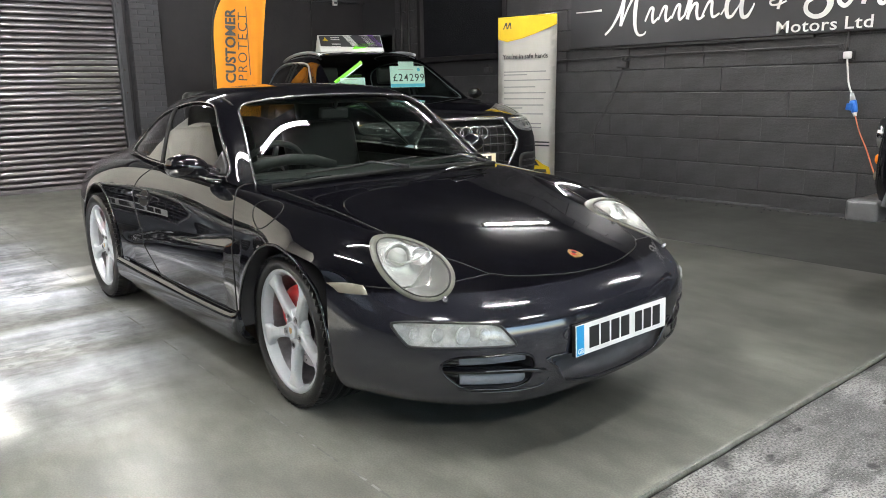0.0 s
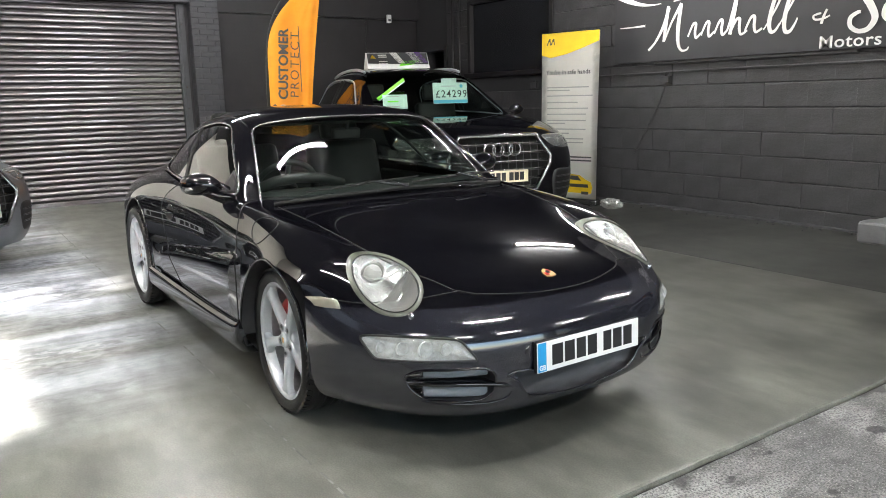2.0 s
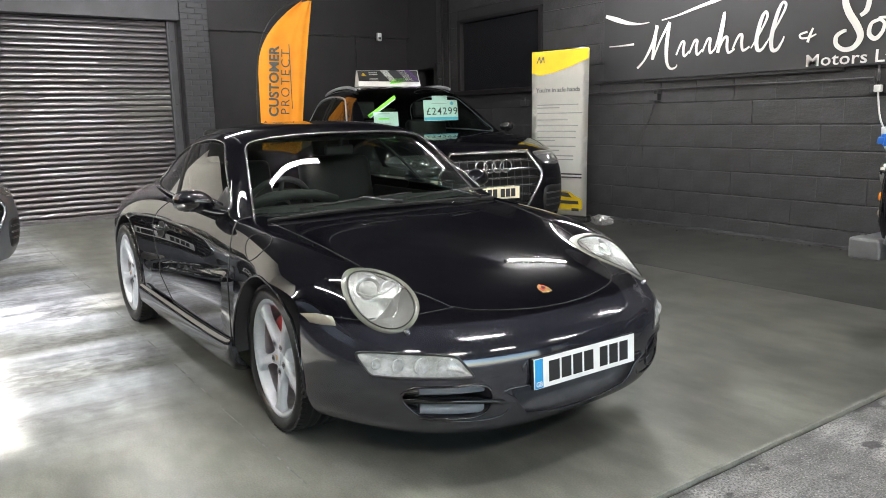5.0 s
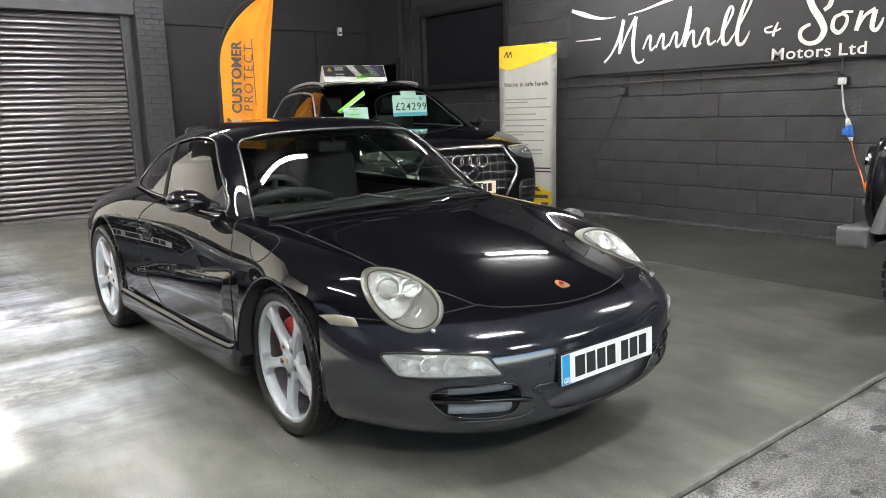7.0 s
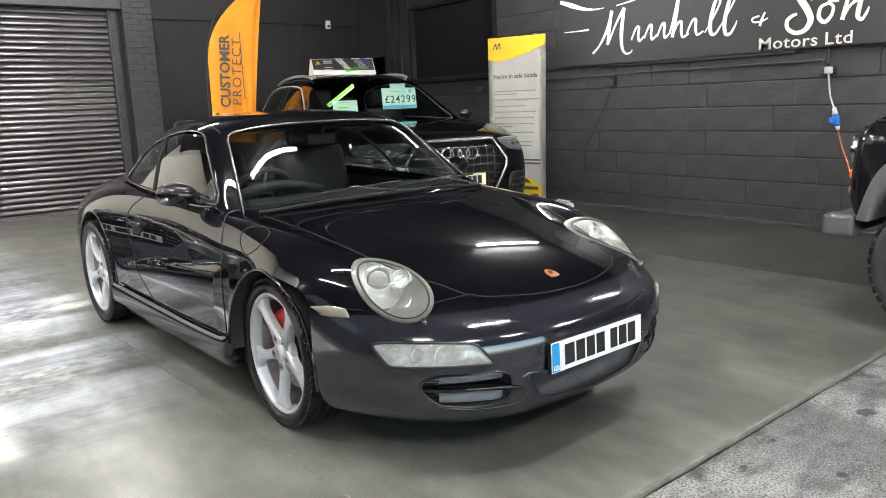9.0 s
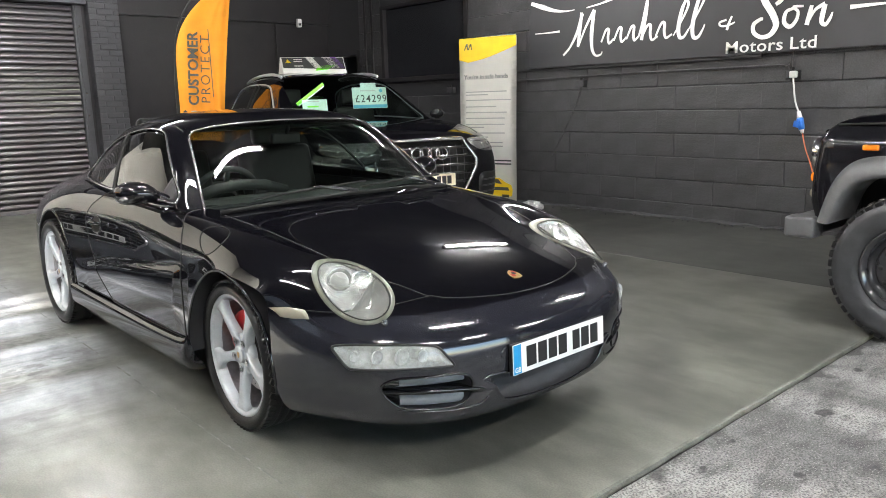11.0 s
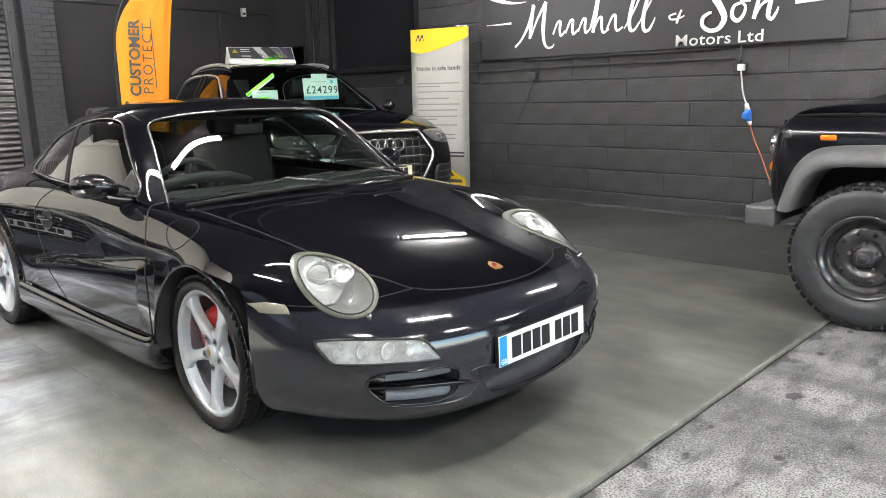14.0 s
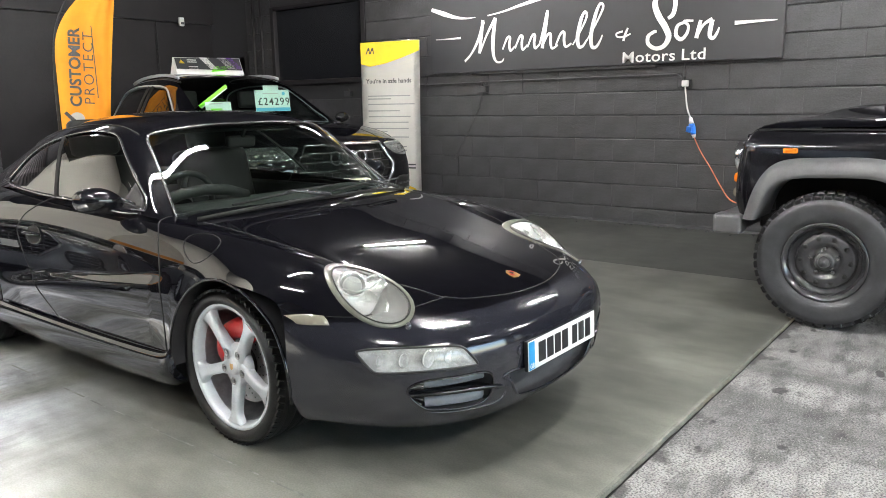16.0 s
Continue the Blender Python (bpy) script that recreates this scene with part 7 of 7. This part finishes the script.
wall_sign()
tagged(part("shelf_batten", box(-5.55, -3.25, Y1 - .05, Y1 - .001, 1.635, 1.665, .004), M["black_plastic"]), "thin dark batten fixed below the wall sign", "batten")


def socket(x, z, label):
    t = thing("wall_socket", pose(x, Y1, z), label, "socket")
    part("box", box(-.065, .065, -.055, -.001, -.04, .04, .008), M["black_plastic"], t)
    part("face", box(-.055, .055, -.064, -.056, -.034, .034, .004), M["grey_plastic"], t)
    part("cable_gland", lathe([(.012, .03), (.014, .045), (.010, .06)], 12, "z", (0, -.03, .01)), M["black_plastic"], t, "", True)
    return t


socket(-5.40, 1.465, "dark painted switched socket box on block wall")
s2 = socket(-2.945, 1.462, "dark painted switched socket with a white plug")
part("plug", box(.0, .062, -.115, -.066, -.030, .032, .012, 3), M["cable_white"], s2, "white plug", True)
socket(-7.66, 1.46, "small dark socket box below the window")
tagged(part("conduit", tube(smooth_line([(-7.3, Y1 - .02, 1.535), (-6.2, Y1 - .02, 1.54), (-5.50, Y1 - .02, 1.545), (-5.42, Y1 - .02, 1.535), (-5.40, Y1 - .02, 1.50)], 5), .011, 8), M["wall"], smooth=True), "dark painted conduit along the block wall", "conduit")
tagged(part("conduit", tube(smooth_line([(-5.40, Y1 - .02, 1.50), (-5.37, Y1 - .02, 1.54), (-5.25, Y1 - .02, 1.552), (-3.2, Y1 - .02, 1.555), (-3.02, Y1 - .02, 1.55), (-2.965, Y1 - .02, 1.503)], 5), .011, 8), M["wall"], smooth=True), "dark painted conduit between the sockets", "conduit")
tagged(part("conduit", tube([(-2.95, Y1 - .02, 1.495), (-2.95, Y1 - .02, 1.70)], .011, 8), M["wall"], smooth=True), "short dark conduit rising behind the sign", "conduit")
tagged(part("hanging_cable", tube(smooth_line([(-5.40, Y1 - .03, 1.43), (-5.50, Y1 - .02, 1.20), (-5.66, Y1 - .02, .92), (-5.85, Y1 - .02, .62)], 6), .006, 6), M["wall"], smooth=True), "thin dark cable hanging from a socket", "cable")

lead = thing("extension_lead", pose(0, 0, 0), "white and orange extension lead with a blue coupler", "cable")
part("cable", tube(smooth_line([(-2.913, Y1 - .092, 1.437), (-2.905, Y1 - .09, 1.36), (-2.885, Y1 - .085, 1.22), (-2.848, Y1 - .08, 1.12)], 6), .008, 8), M["cable_white"], lead, "white flex", True)
part("coupler_end", tube([(-2.85, Y1 - .08, 1.13), (-2.835, Y1 - .08, 1.062)], [.016, .026], 12), M["cable_white"], lead, "", True)
part("coupler", tube([(-2.835, Y1 - .08, 1.068), (-2.83, Y1 - .08, 1.038), (-2.816, Y1 - .08, .985), (-2.812, Y1 - .08, .962)], [.028, .032, .028, .025], 14), M["blue_plastic"], lead, "blue coupler", True)
part("coupler_lid", box(-.028, .028, -.012, .012, -.03, .03, .008, 2), M["blue_plastic"], lead, "", True, pose(-2.848, Y1 - .11, 1.012, 0, 10, 0))
part("coupler_end", tube([(-2.812, Y1 - .08, .966), (-2.803, Y1 - .08, .928)], [.023, .012], 12), M["cable_white"], lead, "", True)
part("cable", tube(smooth_line([(-2.804, Y1 - .08, .932), (-2.57, Y1 - .55, .825), (-2.308, Y1 - 1.05, .726), (-2.06, Y1 - 1.55, .635), (-1.857, Y1 - 1.95, .578), (-1.70, Y1 - 2.18, .585), (-1.60, Y1 - 2.26, .625)], 8), .0055, 8), M["cable_orange"], lead, "orange flex", True)


def roll_banner():
    b = thing("roll_up_banner", pose(-6.40, 6.86, 0, 0, 0, 14.5), "white and yellow roll-up advertising banner on a silver foot", "banner")
    w, h0, h1 = .40, .07, 2.06
    rows = []
    bm = bmesh.new()
    for k in range(21):
        z = h0 + (h1 - h0) * k / 20
        rows.append([bm.verts.new((x, .004 * math.sin(x * 5 + z * 3) + .03 * z / 2, z)) for x in np.linspace(-w, w, 9)])
    for p, q in zip(rows, rows[1:]):
        for i in range(8):
            bm.faces.new((p[i], p[i + 1], q[i + 1], q[i]))
    bmesh.ops.solidify(bm, geom=bm.faces[:], thickness=.0015)
    part("sheet", bm, M["banner"], b, "", True)
    tilt = math.degrees(math.atan(.015))

    def at(x, z):
        return pose(x, .03 * z / 2 - .008, z, 90 - tilt, 0, 0)
    yel = slab([(-w + .002, 1.80), (-.27, 1.765), (-.05, 1.80), (.15, 1.855), (w - .002, 1.935), (w - .002, 2.055), (-w + .002, 2.055)], -.001, "xz", 0)
    for v in yel.verts:
        v.co.y += .03 * v.co.z / 2 - .0065
    part("yellow_panel", yel, M["yellow"], b, "yellow printed head panel")
    for x in (-.30, -.245):
        lg = slab([(x - .028, 1.915), (x - .012, 1.915), (x + .004, 1.955), (x + .018, 1.955), (x + .022, 1.915), (x + .034, 1.915), (x + .026, 1.99), (x + .006, 1.99)], -.001, "xz", 0)
        for v in lg.verts:
            v.co.y += .03 * v.co.z / 2 - .009
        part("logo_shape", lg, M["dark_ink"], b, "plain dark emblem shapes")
    words("You're in safe hands", .0745, M["dark_ink"], b, at(-.33, 1.565), .0006, .0012, "dark lettering", 1.02, 1.0)
    rng = random.Random(7)
    for z, n in ((z0 + .08, n0) for z0, n0 in ((1.33, 1), (1.295, .55), (1.23, 1.1), (1.15, .75), (1.08, 1.0), (1.01, .95), (.935, .95), (.90, .45), (.83, .95), (.78, .55), (.715, .9), (.67, .9))):
        ln = .58 * n
        part("text_bar", box(-.31, -.31 + ln, -.0012, 0, -.007, .007), M["grey_ink"], b, "", False, pose(0, .03 * z / 2 - .007, z))
    for z in (.575, .535):
        part("text_bar", box(-.12, .33, -.0012, 0, -.009, .009), M["dark_ink"], b, "", False, pose(0, .03 * z / 2 - .007, z))
    # small printed yellow vehicle shape
    van = [(-.10, .14), (.34, .14), (.35, .22), (.33, .28), (.25, .31), (.17, .36), (-.02, .37), (-.10, .30)]
    v = slab(van, -.001, "xz", 0)
    for q in v.verts:
        q.co.y += -.005
    part("printed_shape", v, M["yellow"], b, "yellow printed vehicle shape")
    for o in ([(.0, .21), (.30, .21), (.29, .25), (.02, .25)], [(.04, .30), (.20, .29), (.15, .345), (.05, .35)], [(.20, .125), (.30, .125), (.30, .16), (.20, .16)]):
        v = slab(o, -.0006, "xz", 0)
        for q in v.verts:
            q.co.y += -.0065
        part("printed_shape", v, M["dark_ink"], b)
    part("top_rail", tube([(-w, .031, h1), (w, .031, h1)], .009, 8), M["satin"], b, "", True)
    part("foot_case", box(-.43, .43, -.05, .06, 0, .075, .018, 3), M["satin"], b, "satin aluminium foot")
    part("pole", tube([(0, .05, .06), (0, .05, h1)], .007, 8), M["satin"], b, "", True)
    for s in (-1, 1):
        part("foot_stay", box(s * .38 - .02, s * .38 + .02, -.16, .16, .0, .012, .004), M["satin"], b)
    return b


roll_banner()
# crumpled packaging beside the banner foot
bm = bmesh.new()
bmesh.ops.create_icosphere(bm, subdivisions=4, radius=.5)
for v in bm.verts:
    n = 1 + .28 * noise.noise(v.co * 5) + .12 * noise.noise(v.co * 14)
    v.co = Vector((v.co.x * .26 * n, v.co.y * .12 * n, max(v.co.z * .13 * n, -.05)))
tagged(part("packaging", bm, M["foil"], None, "", False, pose(-5.72, 6.92, .052, 0, 0, 20)), "crumpled silver packaging lying on the floor", "packaging")


def feather_flag():
    f = thing("feather_flag", pose(-9.05, 4.22, 0, 0, 0, 66), "tall orange feather flag with dark lettering on a pole", "flag")
    # local x runs across the cloth away from the pole, z up
    bm = bmesh.new()
    rows = []
    for z in np.linspace(.30, 2.80, 56):
        t = (z - .30) / 2.50
        left = -.113 + .02 * math.sin(t * 2) + (0 if t < .62 else .60 * ((t - .62) / .38) ** 2.4)
        right = .36 + .275 * t - .03 * math.sin(t * 3)
        row = []
        for s in np.linspace(0, 1, 26):
            x = left + (right - left) * s
            y = .016 * math.sin(s * 9 + t * 5) + .048 * max(0, s - .45) * math.sin(s * 26 + t * 2.5) * (1.3 - t)
            row.append(bm.verts.new((x, y, z)))
        rows.append(row)
    for p, q in zip(rows, rows[1:]):
        for i in range(25):
            bm.faces.new((p[i], p[i + 1], q[i + 1], q[i]))
    part("cloth", bm, M["orange"], f, "orange cloth sail", True)
    pole = [(-.128, 0, .02), (-.128, 0, 1.1), (-.118, 0, 1.70), (-.055, 0, 2.22), (.12, 0, 2.58), (.36, 0, 2.76), (.60, 0, 2.81)]
    part("pole", tube(smooth_line(pole, 6), .012, 8), M["black_plastic"], f, "", True)
    part("base_plate", box(-.33, .10, -.2, .2, 0, .022, .006), M["black_plastic"], f)
    up = pose(0, 0, 0, 90, 0, 0) @ pose(0, 0, 0, 0, 0, 86.5)
    letters("lettering", "CUSTOMER", .168, M["dark_ink"], f, pose(.130, -.05, 1.34) @ up, .0008, .0045, "dark blue-grey lettering", 1.0, 1.02)
    letters("lettering", "PROTECT", .158, M["dark_ink"], f, pose(.272, -.05, 1.36) @ up, .0008, -.001, "thin dark lettering", 1.22, 1.05)
    part("underline", box(.310, .320, -.052, -.050, 1.44, 2.26), M["dark_ink"], f)
    v = slab([(.07 + .08 * math.cos(t), 1.20 + .08 * math.sin(t)) for t in np.linspace(0, 2 * math.pi, 24)[:-1]], -.001, "xz", -.047)
    part("emblem", v, M["grey_ink"], f, "plain round grey emblem")
    part("emblem_tick", ribbon([(-.05, 1.28), (.04, 1.18), (.15, 1.08)], (.04, .04, .01), .001, "xz", -.052), M["dark_ink"], f)
    return f


feather_flag()

# lumpy paint-covered mortar along the foot of the block wall
bm = bmesh.new()
rows = []
for x in np.linspace(-9.8, 2.0, 520):
    k = .5 + .5 * noise.fractal((x * 1.7, 0, 5), 1.0, 2.0, 4)
    out, up = .012 + .030 * max(k, 0), .008 + .034 * max(.5 + .5 * noise.fractal((x * 2.3, 7, 0), 1.0, 2.0, 4), 0)
    rows.append([bm.verts.new((x, Y1 + .01, up)), bm.verts.new((x, Y1 - out * .35, up * (.8 + .3 * noise.noise((x * 9, 1, 0))))), bm.verts.new((x, Y1 - out * .8, up * .35)), bm.verts.new((x, Y1 - out * (1 + .3 * noise.noise((x * 12, 3, 0))), -.002))])
for p, q in zip(rows, rows[1:]):
    for i in range(3):
        bm.faces.new((p[i], q[i], q[i + 1], p[i + 1]))
tagged(part("trim", bm, M["joint"], smooth=True), "lumpy painted mortar along the foot of the block wall", "wall foot", kind="structure")
bm = bmesh.new()
rng = random.Random(12)
for q in range(240):
    x, y, r = rng.uniform(-7.5, -1.0), Y1 - abs(rng.gauss(.05, .09)) - .02, rng.uniform(.004, .014)
    bmesh.ops.create_icosphere(bm, subdivisions=1, radius=r, matrix=Matrix.Translation((x, y, r * .4)) @ Matrix.Diagonal((1, rng.uniform(.6, 1.2), rng.uniform(.4, .8), 1)))
tagged(part("debris", bm, M["grey_plastic"]), "grey crumbs of mortar lying along the wall foot", "debris", kind="stuff")

# small wall fittings
sen = thing("wall_sensor", pose(X0 + .12, 6.86, 2.60), "small white alarm sensor in the wall corner", "sensor")
part("casing", box(-.02, .03, -.04, .04, -.06, .07, .015, 3), M["cable_white"], sen, "", True)
part("window", box(.03, .034, -.025, .025, -.035, .0, .003), M["grey_plastic"], sen)


# cards in the windscreen and the roof sign of the black SUV
card = thing("price_card", pose(-7.02, 5.55, 1.378, 90, 0, 90 - 8) @ pose(0, 0, 0, -6, 0, 0), "pale green price card stuck to the windscreen", "price card")
part("sheet", box(-.225, .225, -.125, .115, 0, .003), M["card"], card)
part("blue_band", box(-.222, .222, -.122, -.085, .003, .004), M["card_blue"], card)
part("tab", box(-.11, .09, .115, .165, 0, .003), M["card"], card)
part("round_mark", lathe([(0, .0045), (.02, .0045), (.021, .003)], 20, "z", (.15, .075, 0)), M["card_blue"], card)
part("text_bar", box(-.12, .08, .07, .08, .003, .004), M["grey_ink"], card)
letters("lettering", "£24299", .12, M["ink"], card, pose(-.195, -.055, .0035), .0008, .0004, "dark price figures", 1.18, 1.0)
c2 = thing("windscreen_card", pose(-6.86, 4.70, 1.285, 90, 0, 90 - 8) @ pose(0, 0, 0, -8, 0, 0), "pale green information card in the windscreen", "card")
part("sheet", box(-.145, .145, -.08, .08, 0, .003), M["card"], c2)
part("green_band", box(-.09, .04, -.004, .012, .003, .004), M["neon"], c2)
for z in (.06, -.05, -.07):
    part("text_bar", box(-.10, .05, z - .005, z + .005, .003, .004), M["grey_ink"], c2)
st = thing("windscreen_sticker", pose(-6.93, 4.69, 1.425, 90, 0, 82) @ pose(0, 0, 0, -8, 0, 0) @ pose(0, 0, 0, 0, 0, 33), "bright green stripe sticker on the windscreen", "sticker")
part("stripe", box(-.20, .20, -.016, .016, 0, .003), M["neon"], st)
part("backing", box(-.19, .19, -.030, -.017, 0, .002), M["card"], st, "pale sticker backing")

sign = thing("roof_sign", SUV_AT @ pose(-3.10, .02, 1.695, 0, 0, -6), "grey printed roof-top sales sign with coloured stripes", "sign")
bm = bmesh.new()
prof = [(.16, 0), (.10, .07), (.04, .15), (.01, .20), (-.01, .20), (-.04, .15), (-.10, .07), (-.16, 0)]
part("shell", slab(prof, .80, "xz", -.40), M["white"], sign, "grey wedge-shaped sign shell")


def on_sign(outline, mat, nm):
    bm = bmesh.new()
    vs = []
    for y, s in outline:
        x = .16 - .15 * s
        z = .20 * s
        vs.append(bm.verts.new((x + .012, y, z + .004)))
    bm.faces.new(vs)
    bmesh.ops.solidify(bm, geom=bm.faces[:], thickness=-.003)
    part(nm, bm, mat, sign)


on_sign([(-.39, .30), (.385, .22), (.385, .95), (-.39, .95)], M["dark_ink"], "print_panel")
for y, w, mat in ((-.10, .09, M["white"]), (.02, .09, M["dark_ink"]), (.12, .10, M["white"]), (.22, .07, M["purple"])):
    on_sign([(y + .10, .30), (y + .10 + w, .30), (y + w, .99), (y, .99)], mat, "print_stripe")
on_sign([(.0, .12), (.16, .2), (.30, .5), (.05, .45)], M["neon"], "print_stripe")
on_sign([(-.36, .62), (-.32, .85), (-.28, .62)], M["yellow"], "print_mark")
for z in (.80, .68, .40, .25):
    on_sign([(-.25, z), (-.14, z), (-.14, z + .06), (-.25, z + .06)], M["white"], "text_bar")


# ---- the blocks of the sign wall ----
def block_wall():
    course, length, gap, vgap, base = 0.2465, 0.47, 0.007, 0.0008, 0.165

    def block(x0, x1, z0, z1):
        # level edges rounded over, ends butted
        prof = [(0.024, z0), (0.006, z0), (0.0, z0 + 0.006), (0.0, z1 - 0.009), (0.003, z1 - 0.003), (0.008, z1), (0.024, z1)]
        n = len(prof)
        verts = [(x, y, z) for x in (x0, x1) for y, z in prof]
        me = bpy.data.meshes.new("block")
        me.from_pydata(verts, [], [(k, k + n, k + 1 + n, k + 1) for k in range(n - 1)] + [tuple(range(n)), tuple(range(2 * n - 1, n - 1, -1))])
        me.update()
        me.materials.append(M["wall"])
        return me
    full = [block(q, length - vgap / 2, gap / 2, course - gap / 2) for q in (vgap / 2, 0.008)]
    rest_v, rest_f = [], []
    rng = random.Random(4)
    for k in range(-1, 14):
        z0 = base + k * course
        lo, hi = max(z0, 0.0), min(z0 + course, HIGH)
        if hi - lo < 0.03:
            continue
        shift = (-3.46 if k % 2 == 1 else -3.245) - 16 * length
        for c in range(0, 40):
            xa, xb = max(shift + c * length, DOORWAY[1] + 0.075), min(shift + (c + 1) * length, X1)
            if xb - xa < 0.05:
                continue
            spans = [(xa, xb)]
            if hi > WINDOW[2] - 0.06 and lo < WINDOW[3] + 0.01:
                spans = [(a, b) for a, b in ((xa, min(xb, WINDOW[0] - 0.03)), (max(xa, WINDOW[1] + 0.03), xb)) if b - a > 0.04]
            for a, b in spans:
                proud, joint = Y1 - 0.0006 * rng.random(), int(rng.random() < 0.2)
                whole = abs(b - a - length) < 1e-4 and abs(hi - lo - course) < 1e-4
                if -7.7 < a < 0.6 and k < 9:
                    ob = new("block", full[joint] if whole else block(vgap / 2, b - a - vgap / 2, gap / 2, hi - lo - gap / 2))
                    ob.parent = wall_north
                    ob.location = (a, proud, lo)
                else:
                    o = len(rest_v)
                    e = 0.004
                    x0, x1, za, zb = a + (0.007 if joint else vgap / 2), b - vgap / 2, lo + gap / 2, hi - gap / 2
                    rest_v += [(x0, proud + 0.02, za), (x1, proud + 0.02, za), (x1, proud + 0.02, zb), (x0, proud + 0.02, zb),
                               (x0, proud, za + e), (x1, proud, za + e), (x1, proud, zb - e), (x0, proud, zb - e)]
                    rest_f += [(o + 4, o + 5, o + 6, o + 7), (o, o + 1, o + 5, o + 4), (o + 1, o + 2, o + 6, o + 5), (o + 2, o + 3, o + 7, o + 6), (o + 3, o, o + 4, o + 7)]
    tagged(mesh_object("blocks", rest_v, rest_f, M["wall"], wall_north, smooth=False), "further dark painted blocks", kind="stuff")


block_wall()


# ---- the bricks of the pilaster ----
def pilaster_bricks():
    shared = {}
    for c in range(45):
        z = c * 0.0755
        cuts = (0.0, 0.215, 0.40) if c % 2 else (0.0, 0.105, 0.32, 0.40)
        for y0, y1 in zip(cuts, cuts[1:]):
            w = round(y1 - y0 - 0.009, 3)
            if w not in shared:
                me = bpy.data.meshes.new("brick")
                bm = box(-0.03, 0.0, 0, w, 0, 0.066, 0.005, 1)
                bm.to_mesh(me)
                bm.free()
                me.materials.append(M["pilaster"])
                shared[w] = me
            ob = new("brick", shared[w])
            ob.parent = pilaster
            ob.location = (X0 + 0.20 + 0.0015 * math.sin(c * 3.1 + y0 * 40), 3.62 + y0 + 0.0045, z + 0.004)


pilaster_bricks()
